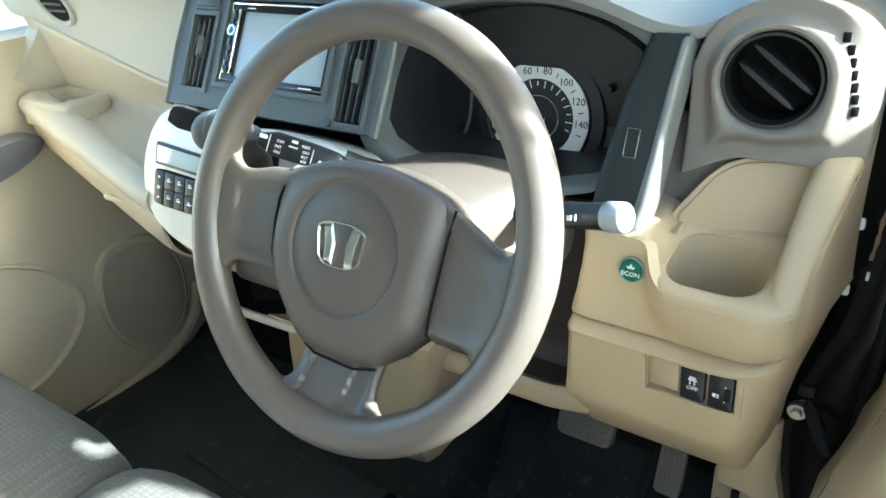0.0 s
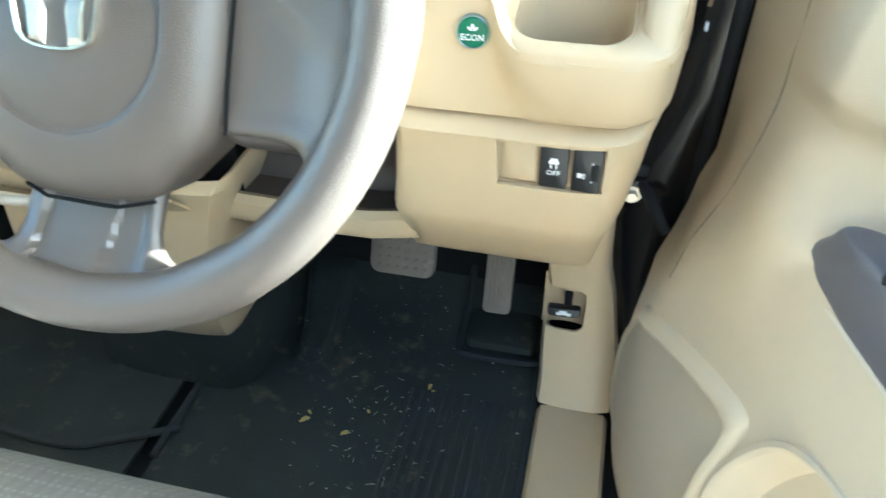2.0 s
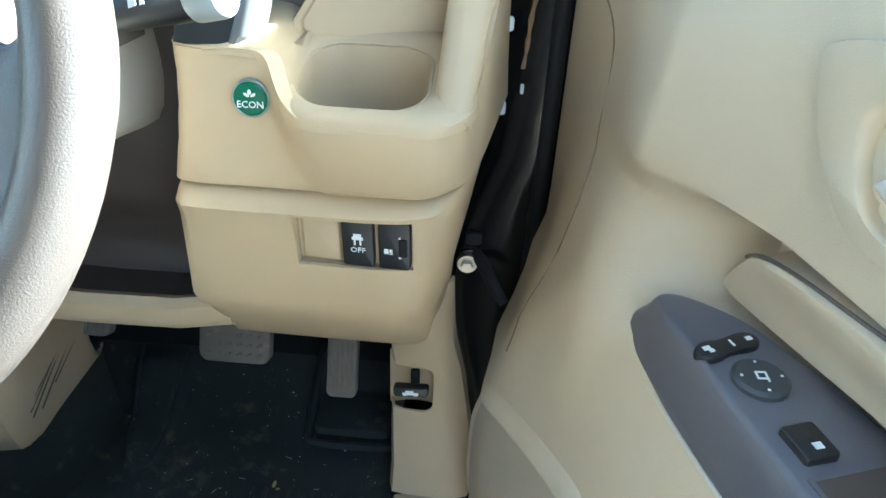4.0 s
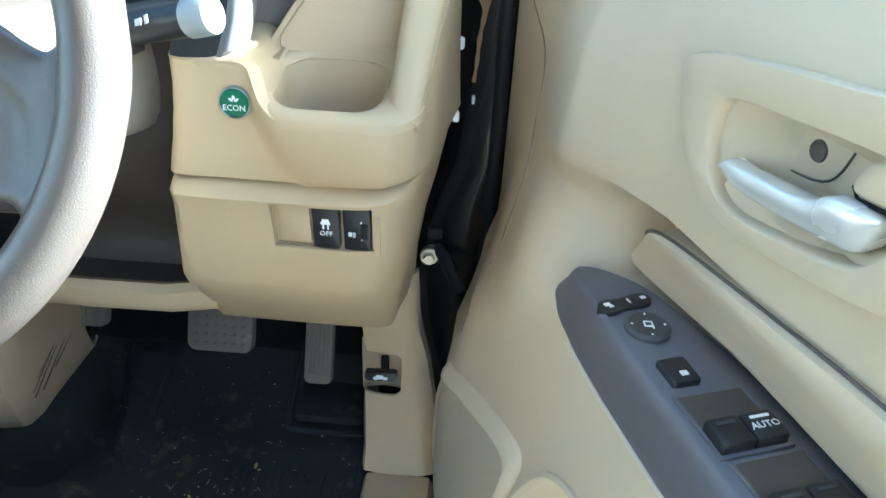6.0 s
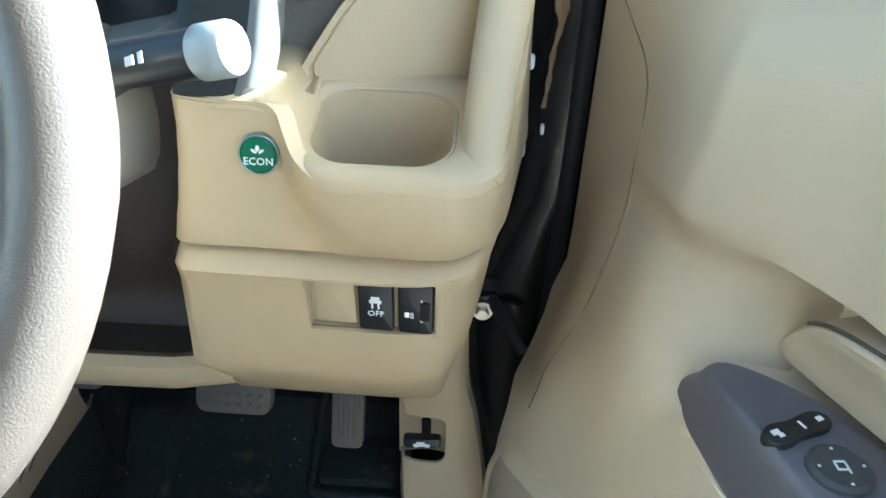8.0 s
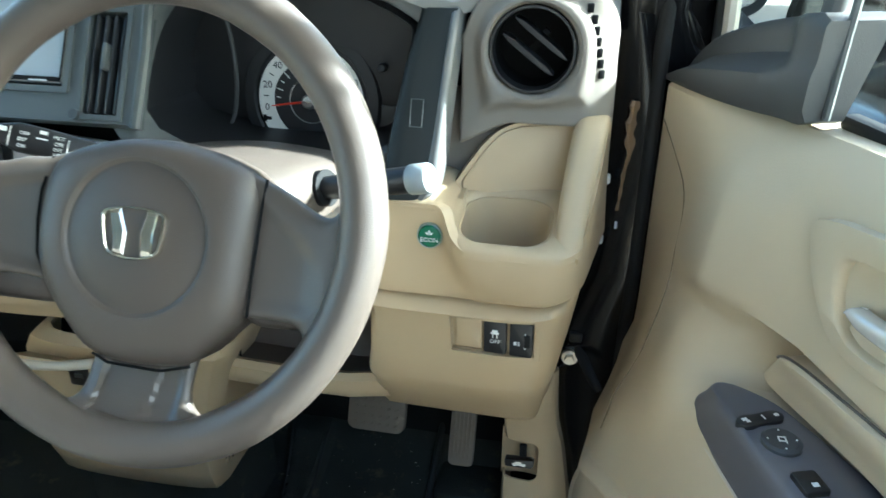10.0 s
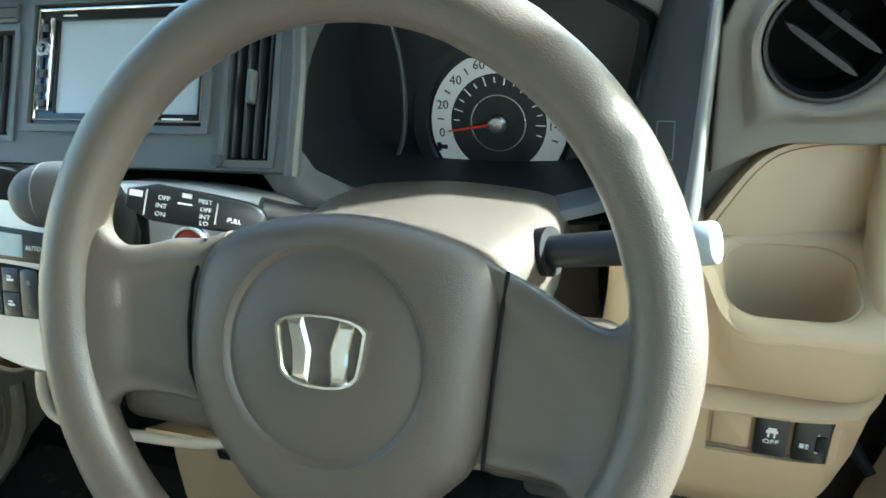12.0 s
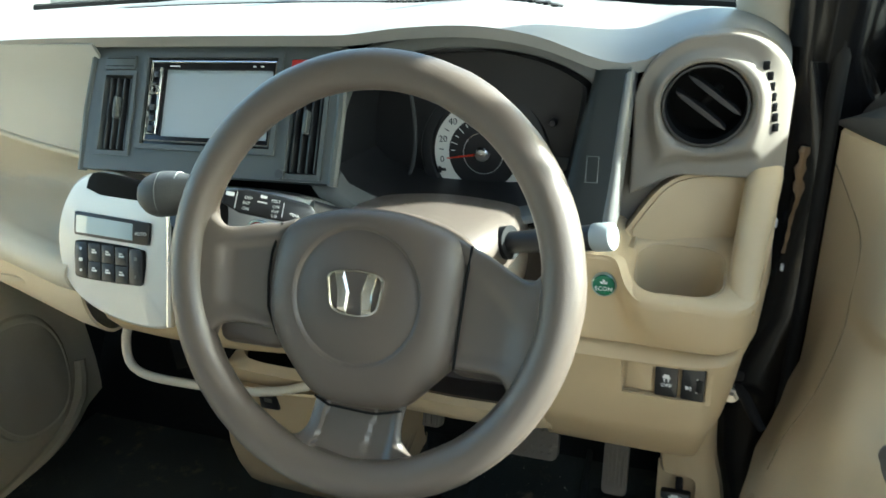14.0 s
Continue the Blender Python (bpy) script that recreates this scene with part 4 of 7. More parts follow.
def pod_out(a):
    """The pod's outline round the vent, as a distance for each angle."""
    c, s = math.cos(a), math.sin(a)
    best = 0.066 + 0.014 * max(0.0, c) if s > 0.2 else 1.0
    if c > 1e-6:
        best = min(best, (0.335 - pod_c.x) / c)
    if c < -1e-6:
        best = min(best, (0.190 - pod_c.x) / c)
    if s < 0:
        x_low = pod_c.x + c / -s * 0.066
        low = 1.006 if x_low > 0.245 else 1.006 - min(0.064, (0.245 - x_low) ** 2 * 19)
        best = min(best, (low - pod_c.y) / s)
    return best


def pod_y(x, z):
    return 0.262 - 0.18 * max(0.0, 1.03 - z) + 17.0 * max(0.0, x - 0.299) ** 2 + 3.0 * max(0.0, 0.205 - x) ** 2


rows = []
for f, dy in ((0.0, 0.004), (0.08, -0.006), (0.16, -0.0085), (0.26, -0.0085), (0.36, -0.006), (0.46, -0.002), (0.54, -0.0005), (0.62, 0.0), (0.70, 0.0), (0.77, 0.0), (0.83, 0.0), (0.88, 0.0), (0.925, 0.0), (0.965, 0.0005), (0.985, 0.001), (1.0, 0.002), (1.02, 0.010), (1.03, 0.022), (1.02, 0.07)):
    row = []
    for k in range(120):
        a = 2 * math.pi * k / 120
        r0, r1 = 0.0400, pod_out(a)
        r = r0 + (r1 - r0) * (f if math.sin(a) < -0.3 else min(f, 1.0))
        x, z = pod_c.x + r * math.cos(a), pod_c.y + r * math.sin(a)
        row.append((x, pod_y(x, z) + dy, z))
    rows.append(row)
pod = part("vent_pod", rings(rows), POD, dash, "taupe pod round the driver's vent")
part("pod_skirt", sheet([[(x, y, z) for x in (0.168, 0.19, 0.23, 0.28, 0.332)] for y, z in ((0.300, 1.03), (0.284, 1.01), (0.279, 0.99), (0.273, 0.96), (0.268, 0.925))], 0.003), POD, pod, "taupe roll below the pod")
VM = plane((pod_c.x, 0.262, pod_c.y), (1, 0, 0), (0, 0.0, 1))
vt = part("round_vent", lathe([(0.0405, 0.001), (0.0398, 0.004), (0.0375, 0.004), (0.0365, -0.004), (0.0365, -0.010)], 48), BLACK, pod, "round black air vent", VM)
part("barrel", lathe([(0.0366, -0.008), (0.0366, -0.045), (0.0, -0.047)], 48), MATT, vt, "", VM)
for y0, w in ((0.0125, 0.062), (-0.0065, 0.060)):
    part("vane", slab(chaikin([(-w / 2, -0.001), (-w / 3, -0.0028), (w / 3, -0.0028), (w / 2, -0.001), (w / 2, 0.001), (w / 3, 0.0028), (-w / 3, 0.0028), (-w / 2, 0.001)], 1), -0.014, 0.001, 0.002), BLACK, vt, "", VM @ pose(0, 0, 0, 0, 0, -37) @ Matrix.Translation((0, y0, 0)))
part("vane_link", rbox((0, 0.003, -0.020), (0.008, 0.034, 0.006), 0.002), MATT, vt, "", VM @ pose(0, 0, 0, 0, 0, -37))
for k in range(7):
    t = k / 6
    x, z = 0.3065 + 0.0145 * t ** 0.7, 1.1145 - 0.060 * t
    part("demister_slot", rbox((0, 0, 0), (0.0060, 0.0080, 0.003), 0.0008), MATT, pod, "", plane((x, pod_y(x, z) - 0.0006, z), (1, 18 * max(0, x - 0.298), 0), (0.1, 0, 1)))

# ---------------------------------------------------------------- beige lower dash on the driver's side
knee_rows = [
    (0.8630, 0.013, [(0.119, 0.30), (0.117, 0.20), (0.120, 0.172), (0.135, 0.166), (0.20, 0.163), (0.26, 0.162), (0.295, 0.168), (0.312, 0.184), (0.322, 0.22), (0.335, 0.34)]),
    (0.8595, 0.0035, [(0.119, 0.30), (0.117, 0.20), (0.120, 0.172), (0.135, 0.166), (0.20, 0.163), (0.26, 0.162), (0.295, 0.168), (0.312, 0.184), (0.322, 0.22), (0.335, 0.34)]),
    (0.852, -0.003, [(0.119, 0.30), (0.116, 0.20), (0.119, 0.172), (0.135, 0.166), (0.20, 0.163), (0.26, 0.162), (0.294, 0.168), (0.310, 0.184), (0.320, 0.22), (0.333, 0.34)]),
    (0.835, 0.0, [(0.118, 0.30), (0.115, 0.20), (0.118, 0.175), (0.133, 0.168), (0.20, 0.165), (0.26, 0.164), (0.291, 0.170), (0.307, 0.187), (0.317, 0.225), (0.330, 0.34)]),
    (0.795, 0.0, [(0.115, 0.30), (0.113, 0.20), (0.116, 0.178), (0.130, 0.172), (0.20, 0.170), (0.26, 0.169), (0.288, 0.174), (0.302, 0.19), (0.312, 0.23), (0.322, 0.34)]),
    (0.752, 0.0, [(0.109, 0.30), (0.106, 0.21), (0.109, 0.190), (0.122, 0.183), (0.20, 0.180), (0.255, 0.180), (0.283, 0.186), (0.296, 0.205), (0.305, 0.24), (0.312, 0.345)]),
    (0.740, 0.0, [(0.107, 0.30), (0.104, 0.217), (0.107, 0.197), (0.120, 0.189), (0.20, 0.186), (0.254, 0.186), (0.281, 0.192), (0.294, 0.21), (0.303, 0.245), (0.310, 0.345)]),
    (0.700, 0.0, [(0.100, 0.31), (0.098, 0.255), (0.102, 0.235), (0.115, 0.226), (0.20, 0.223), (0.25, 0.223), (0.276, 0.229), (0.288, 0.245), (0.296, 0.27), (0.304, 0.35)]),
    (0.645, 0.0, [(0.097, 0.33), (0.094, 0.295), (0.096, 0.279), (0.106, 0.274), (0.20, 0.272), (0.255, 0.272), (0.278, 0.275), (0.286, 0.286), (0.290, 0.315), (0.300, 0.36)]),
    (0.630, 0.0, [(0.097, 0.35), (0.094, 0.305), (0.097, 0.290), (0.107, 0.286), (0.20, 0.284), (0.255, 0.284), (0.276, 0.287), (0.284, 0.297), (0.288, 0.328), (0.297, 0.36)]),
    (0.6265, 0.0, [(0.099, 0.36), (0.097, 0.315), (0.101, 0.302), (0.110, 0.297), (0.20, 0.295), (0.253, 0.295), (0.272, 0.298), (0.280, 0.306), (0.286, 0.335), (0.295, 0.362)]),
    (0.628, 0.0, [(0.103, 0.37), (0.103, 0.36), (0.107, 0.345), (0.118, 0.335), (0.20, 0.330), (0.25, 0.330), (0.266, 0.335), (0.275, 0.345), (0.282, 0.355), (0.292, 0.365)]),
]


def seam_dz(x, z):
    return -(0.007 + 0.003 * min(1.0, max(0.0, (0.28 - x) / 0.16))) * min(1.0, max(0.0, (0.318 - x) / 0.03)) * min(1.0, max(0.0, (z - 0.80) / 0.05)) * min(1.0, max(0.0, (0.90 - z) / 0.03))


knee = thing("knee_panel", "beige knee panel with two black switches", "trim panel", (0.2, 0.25, 0.63))
# switch bay: raised frame, blank and two switches
SM = plane((0.2395, 0.1675, 0.8195), (1, -0.05, 0.0), (0, -0.10, 1))
panel = cut_out(sheet([[(x, y + dy, z + seam_dz(x, z)) for x, y in pts] for z, dy, pts in knee_rows], 0.003, 44), rings([[(SM @ Vector((x * k + 0.002, y * k, z)))[:] for x, y in ((-0.0405, -0.0218), (0.0405, -0.0218), (0.0405, 0.0218), (-0.0405, 0.0218))] for k, z in ((1.0, -0.02), (1.0, -0.002), (1.06, 0.02))], True, True))
part("panel", panel, BEIGE, knee)
bay = part("switch_bay", holed(-0.044, 0.048, -0.026, 0.026, [(-0.0388, 0.0428, -0.0221, 0.0221)], -0.010, -0.0035), BEIGE, knee, "", SM, smooth=False)
part("bay_floor", rbox((0.002, 0, -0.009), (0.086, 0.050, 0.004), 0), BEIGE, knee, "", SM)
part("blank", slab(rrect(-0.0225, -0.0006, 0.0262, 0.0395, 0.002), -0.008, -0.0042, 0.0012), BEIGE, knee, "beige blank beside the switches", SM)
for k, x in enumerate((0.0045, 0.0300)):
    s = part("switch", slab(rrect(x, 0, 0.0222, 0.0405, 0.0020), -0.008, -0.0002, 0.0012), BLACK, knee, "black rocker switch", SM)
    PM = SM @ Matrix.Translation((x, 0, -0.0001))
    if k == 0:
        bars([(0, 0.0075, 0.0055, 0.0022), (0, 0.0048, 0.0078, 0.0024), (-0.002, 0.0012, 0.0012, 0.0042), (0.002, 0.0012, 0.0012, 0.0042)], PM, WHITE, s, "symbol", "white skidding car symbol")
        lettering("OFF", 0.0062, PM @ Matrix.Translation((0, -0.0055, 0)), WHITE, s)
    else:
        bars([(-0.0055, -0.004, 0.003, 0.004), (-0.0022, -0.0025, 0.0022, 0.0009), (-0.0022, -0.0042, 0.0022, 0.0009), (-0.0022, -0.006, 0.0022, 0.0009), (0.004, 0.0, 0.0008, 0.011)], PM, WHITE, s, "symbol", "white headlamp symbol")
        lettering("6", 0.0042, PM @ Matrix.Translation((0.004, 0.008, 0)), WHITE, s)
        lettering("0", 0.0042, PM @ Matrix.Translation((0.004, -0.0085, 0)), WHITE, s)
        part("thumbwheel", rbox((x + 0.0062, 0, -0.0002), (0.006, 0.015, 0.003), 0.001), RUBBER, s, "", SM)

# lip of the tray under the column
lip = [(0.108, 0.258, 0.685), (0.06, 0.250, 0.682), (-0.02, 0.246, 0.684), (-0.09, 0.244, 0.688)]
tray = thing("under_dash_tray", "beige open tray under the steering column", "tray", (0.0, 0.26, 0.68))
part("lip", sheet([[(x, y + 0.06, z - 0.016), (x, y + 0.008, z - 0.024), (x, y - 0.002, z - 0.018), (x, y - 0.004, z), (x, y + 0.004, z + 0.006), (x, y + 0.012, z - 0.002)] for x, y, z in lip], 0.003, 16), BEIGE, tray)
# tray floor and side wall take a dark colour for the shade under the column
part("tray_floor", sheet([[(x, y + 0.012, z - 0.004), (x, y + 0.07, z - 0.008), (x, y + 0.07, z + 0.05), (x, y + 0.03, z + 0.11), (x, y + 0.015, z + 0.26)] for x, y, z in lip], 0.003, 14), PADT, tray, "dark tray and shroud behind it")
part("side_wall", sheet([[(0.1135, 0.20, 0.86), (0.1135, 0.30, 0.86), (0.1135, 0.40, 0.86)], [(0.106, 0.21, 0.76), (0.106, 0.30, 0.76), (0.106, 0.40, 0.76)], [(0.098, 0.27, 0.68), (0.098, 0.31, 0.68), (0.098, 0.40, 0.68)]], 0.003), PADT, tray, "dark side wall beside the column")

# upper beige panel with the bulge of the cup holder
cup = thing("cup_holder_panel", "beige dash panel with an open cup holder and green button", "trim panel", (0.25, 0.2, 0.866))
face = [(0.118, 0.30), (0.116, 0.20), (0.119, 0.176), (0.135, 0.170), (0.18, 0.169), (0.225, 0.167), (0.265, 0.166), (0.290, 0.170), (0.306, 0.184), (0.318, 0.215), (0.336, 0.34)]
part("seam_lip", sheet([[(x - (0.005 if x > 0.295 else 0.0), y + 0.009, z + seam_dz(x, z)) for x, y in face] for z in (0.853, 0.862, 0.876)], 0.002, 60), PADT, cup, "dark gap under the front")
top_path = [(0.128, 0.30, 0.949), (0.126, 0.205, 0.949), (0.129, 0.185, 0.949), (0.145, 0.178, 0.949), (0.168, 0.1775, 0.949), (0.184, 0.1768, 0.9480), (0.1905, 0.1735, 0.9435), (0.1955, 0.1660, 0.9345), (0.2030, 0.157, 0.924), (0.217, 0.1505, 0.9155), (0.245, 0.1482, 0.913), (0.270, 0.1480, 0.912), (0.292, 0.1495, 0.912), (0.306, 0.1565, 0.913), (0.3155, 0.168, 0.919), (0.3215, 0.190, 0.936), (0.3285, 0.222, 0.972), (0.3375, 0.34, 1.010)]
low_path = [(0.118, 0.30), (0.116, 0.20), (0.119, 0.176), (0.135, 0.170), (0.165, 0.169), (0.185, 0.168), (0.200, 0.1675), (0.215, 0.1665), (0.230, 0.1655), (0.245, 0.164), (0.260, 0.1625), (0.275, 0.162), (0.290, 0.163), (0.302, 0.167), (0.313, 0.176), (0.320, 0.192), (0.326, 0.222), (0.342, 0.34)]
front_rows = []
for k in range(15):
    f = k / 14
    g = 1 - (1 - f) ** 2.3
    row = []
    for (tx, ty, tz), (lx, ly) in zip(top_path, low_path):
        z = 0.8662 + (tz - 0.8662) * f
        row.append((lx + (tx - lx) * g, ly + (ty - ly) * g + (0.002 if k == 0 else 0.0), z + seam_dz(lx, z)))
    if k == 0:
        front_rows.append([(x, y + 0.008, z - 0.0004) for x, y, z in row])
    front_rows.append(row)
lip_row = []
for x, y, z in front_rows[-1]:
    v = (Vector((0.25, 0.24)) - Vector((x, y))).normalized() * 0.011
    lip_row.append((x + v.x, y + v.y, z - 0.0015))
front_rows.append(lip_row)
part("front", sheet(front_rows, 0.003, 110), BEIGE, cup, "beige front swelling out round the cup holder")
econ_rows = [(0.9475, [(0.1275, 0.30), (0.1255, 0.205), (0.1285, 0.1845), (0.145, 0.1775), (0.165, 0.1772), (0.182, 0.1774), (0.185, 0.180), (0.186, 0.20)]),
             (0.9535, [(0.132, 0.30), (0.132, 0.205), (0.137, 0.192), (0.150, 0.185), (0.165, 0.1842), (0.178, 0.1845), (0.180, 0.188), (0.181, 0.202)]),
             (0.9525, [(0.140, 0.30), (0.140, 0.24), (0.143, 0.235), (0.150, 0.23), (0.160, 0.228), (0.166, 0.228), (0.168, 0.229), (0.170, 0.232)])]
part("button_face", sheet([[(x, y, z) for x, y in pts] for z, pts in econ_rows], 0.003, 40), BEIGE, cup)
EM = plane((0.1785, 0.1750, 0.9187), (1, 0.02, 0), (0, 0.10, 1))
eb = part("econ_button", lathe([(0.0, 0.0046), (0.0095, 0.0042), (0.0108, 0.003), (0.0108, -0.004)], 36), GREEN, cup, "round green button", EM)
part("button_ring", lathe([(0.0106, -0.004), (0.0108, 0.0034), (0.0114, 0.0038), (0.0121, 0.0032), (0.0124, 0.001), (0.0124, -0.004)], 36), RINGG, eb, "thin green-grey ring", EM)
lettering("ECON", 0.0062, EM @ Matrix.Translation((0, -0.0035, 0.0046)), WHITE, eb, "", 0.0004)
sprig = [chaikin([(0, 0), (0.003, 0.0008), (0.0042, 0.0032), (0.0012, 0.0024)], 2), chaikin([(0, 0), (-0.003, 0.0008), (-0.0042, 0.0032), (-0.0012, 0.0024)], 2), chaikin([(0, 0.0012), (0.0016, 0.003), (0, 0.0058), (-0.0016, 0.003)], 2)]
part("sprig", joined(*[slab(o, 0, 0.0006, 0.0002) for o in sprig]), WHITE, eb, "white leaf symbol", EM @ Matrix.Translation((0, 0.0012, 0.0045)))

# cup holder rim, well
cx, cy = 0.2455, 0.205


def rim_z(y):
    return 0.923 + 0.20 * (y - 0.172)


inn = rrect(cx, cy, 0.082, 0.076, 0.025, 8)
outer = rrect(0.2575, 0.2055, 0.127, 0.115, 0.034, 8)
rows = []
for f, dz in ((1.0, -0.008), (0.97, -0.002), (0.85, 0.0008), (0.65, 0.002), (0.42, 0.0018), (0.25, 0.0005), (0.12, -0.002), (0.04, -0.006), (0.0, -0.011), (-0.08, -0.030), (-0.22, -0.065), (-0.40, -0.088), (-0.70, -0.096), (-1.2, -0.097)):
    rows.append([(i[0] + (o[0] - i[0]) * f, i[1] + (o[1] - i[1]) * f, rim_z(i[1] + (o[1] - i[1]) * f) + dz) for i, o in zip(inn, outer)])
part("ledge", sheet([[(0.150, y, 0.953 - dz), (0.168, y, 0.953 - dz), (0.180, y, 0.952 - dz), (0.187, y, 0.9495 - dz), (0.1915, y, 0.9445 - 0.7 * dz), (0.1960, y, 0.9385 - 0.5 * dz), (0.2005, y, rim_z(y) + 0.0045), (0.2045, y, rim_z(y) - 0.004)] for y, dz in ((0.1765, 0.0085), (0.1785, 0.0035), (0.183, 0.0006), (0.192, 0.0), (0.205, 0.0), (0.222, 0.0), (0.25, 0.0), (0.29, 0.0))], 0.003, 30), BEIGE, cup)
part("cup_rim", rings(rows, False, True), BEIGE, cup, "beige rim and well of the cup holder")
lip = [(i[0] + (o[0] - i[0]) * 0.07, i[1] + (o[1] - i[1]) * 0.07, rim_z(i[1] + (o[1] - i[1]) * 0.07) - 0.0032) for i, o in zip(inn, outer)]
part("cup_lip", tube(lip + lip[:1], 0.0010, 8), BEIGE, cup, "thin raised lip of the well")
rows = []
for x0, x1, y, z in ((0.297, 0.3165, 0.160, 0.918), (0.297, 0.320, 0.186, 0.940), (0.299, 0.325, 0.212, 0.972), (0.302, 0.330, 0.233, 1.000), (0.304, 0.333, 0.252, 1.014), (0.306, 0.335, 0.285, 1.016)):
    rows.append([(x0 - 0.006, y + 0.016, z - 0.05), (x0 - 0.004, y + 0.006, z - 0.012), (x0, y + 0.001, z - 0.003), (x0 + 0.007, y - 0.001, z + 0.001), (x1 - 0.006, y, z), (x1, y + 0.003, z - 0.006), (x1 - 0.003, y + 0.012, z - 0.02), (x1 - 0.008, y + 0.02, z - 0.04)])
part("side_rail", sheet(rows, 0.003, 26), BEIGE, cup, "raised beige side rail")
BPM = plane((0.252, 0.2600, 0.9785), (1, 0.16, 0), (0, 0.22, 1))
bpo = chaikin([(-0.078, -0.050), (-0.052, -0.012), (-0.034, 0.012), (-0.016, 0.025), (0.010, 0.030), (0.056, 0.031), (0.060, 0.028), (0.058, -0.050), (0.0, -0.052)], 2)
part("back_panel", dome(bpo, [(1.0, -0.02), (1.0, -0.003), (0.98, 0.0), (0.88, 0.0), (0.865, -0.0018), (0.85, -0.0018), (0.835, 0.0), (0.6, 0.0005), (0.3, 0.0008), (0.1, 0.0008)]), BEIGE, cup, "beige padded back panel", BPM)
part("end_cap", sheet([[(0.302, 0.211, 0.858), (0.312, 0.223, 0.93), (0.326, 0.261, 0.985), (0.330, 0.304, 1.06)], [(0.328, 0.29, 0.85), (0.332, 0.30, 0.92), (0.335, 0.31, 0.99), (0.335, 0.33, 1.07)], [(0.334, 0.365, 0.84), (0.336, 0.365, 0.92), (0.336, 0.37, 1.00), (0.335, 0.37, 1.08)]], 0.003, 10), BEIGE, cup, "beige end cap of the dashboard")

# ---------------------------------------------------------------- lower centre console
con = thing("centre_console", "beige lower console with an open pocket", "console", (-0.25, 0.25, 0.33))
cr = []
for z, y, x0, x1 in ((0.862, 0.140, -0.455, -0.10), (0.845, 0.128, -0.450, -0.095), (0.825, 0.125, -0.440, -0.09), (0.805, 0.135, -0.425, -0.09), (0.797, 0.150, -0.42, -0.09), (0.795, 0.20, -0.42, -0.09)):
    cr.append([(x0 - 0.03, y + 0.10, z), (x0, y + 0.012, z), (x0 + 0.03, y, z), ((x0 + x1) / 2, y - 0.006, z), (x1 - 0.03, y + 0.012, z), (x1, y + 0.04, z), (x1 + 0.005, y + 0.12, z)])
part("upper_band", sheet(cr, 0.004, 30), BEIGE, con, "beige rounded band")
cr = []
for z, y, x0, x1 in ((0.735, 0.205, -0.30, -0.07), (0.725, 0.195, -0.32, -0.07), (0.70, 0.205, -0.34, -0.080), (0.62, 0.215, -0.36, -0.108), (0.56, 0.216, -0.365, -0.117), (0.52, 0.220, -0.362, -0.1195), (0.492, 0.228, -0.360, -0.121), (0.482, 0.240, -0.352, -0.126), (0.480, 0.26, -0.345, -0.132)):
    cr.append([(x0 - 0.012, y + 0.16, z), (x0 - 0.008, y + 0.03, z), (x0 + 0.014, y, z), ((x0 + x1) / 2, y - 0.006, z), (x1 - 0.016, y, z), (x1, y + 0.018, z), (x1, y + 0.06, z), (x1 + 0.002, y + 0.150, z)])
lowc = part("lower_body", sheet(cr, 0.004, 30), BEIGE, con, "beige lower body")
# matt black sheet stands in for the shade inside the pocket
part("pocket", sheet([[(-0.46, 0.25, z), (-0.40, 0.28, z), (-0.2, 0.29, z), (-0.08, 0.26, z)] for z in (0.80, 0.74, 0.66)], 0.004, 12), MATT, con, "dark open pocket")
part("pocket_rim", tube(spline([(-0.462, 0.20, 0.785), (-0.470, 0.185, 0.755), (-0.462, 0.172, 0.722), (-0.43, 0.168, 0.708), (-0.36, 0.172, 0.703), (-0.27, 0.176, 0.705), (-0.20, 0.185, 0.718), (-0.15, 0.198, 0.742), (-0.11, 0.215, 0.775)], 40), 0.0062, 10), CREAM, con, "pale bar round the pocket")
part("pocket_front", sheet([[(x, 0.176 + 0.5 * max(0, x + 0.2) ** 2, 0.712 + 0.9 * max(0, x + 0.24) ** 2), (x, 0.215, 0.69), (x, 0.25, 0.66)] for x in (-0.34, -0.28, -0.22, -0.16, -0.11)], 0.003), BEIGE, con)
part("socket", rbox((-0.268, 0.2065, 0.6735), (0.030, 0.012, 0.032), 0.003), BLACK, con, "black power socket cover")
bars([(0, 0, 0.012, 0.006)], plane((-0.268, 0.2003, 0.6735), (1, 0, 0), (0, 0, 1)), SATIN, con, "socket_mark")
for (a, c), (b, d) in (((0.311, 0.560), (0.288, 0.556)), ((0.322, 0.560), (0.261, 0.538)), ((0.338, 0.569), (0.249, 0.527)), ((0.345, 0.568), (0.250, 0.519)), ((0.351, 0.559), (0.266, 0.516)), ((0.350, 0.547), (0.296, 0.525))):
    part("grille_slit", tube([(-0.1172 - 0.0004 * (c < 0.54), a, c), (-0.1185, b, d)], 0.0009, 6), PADT, lowc)
part("console_foot", sheet([[(-0.35, 0.27, 0.49), (-0.24, 0.262, 0.49), (-0.145, 0.268, 0.49), (-0.132, 0.40, 0.49)], [(-0.355, 0.275, 0.345), (-0.24, 0.268, 0.345), (-0.150, 0.28, 0.345), (-0.14, 0.42, 0.345)]], 0.004, 14), MAT, con, "dark carpeted foot")



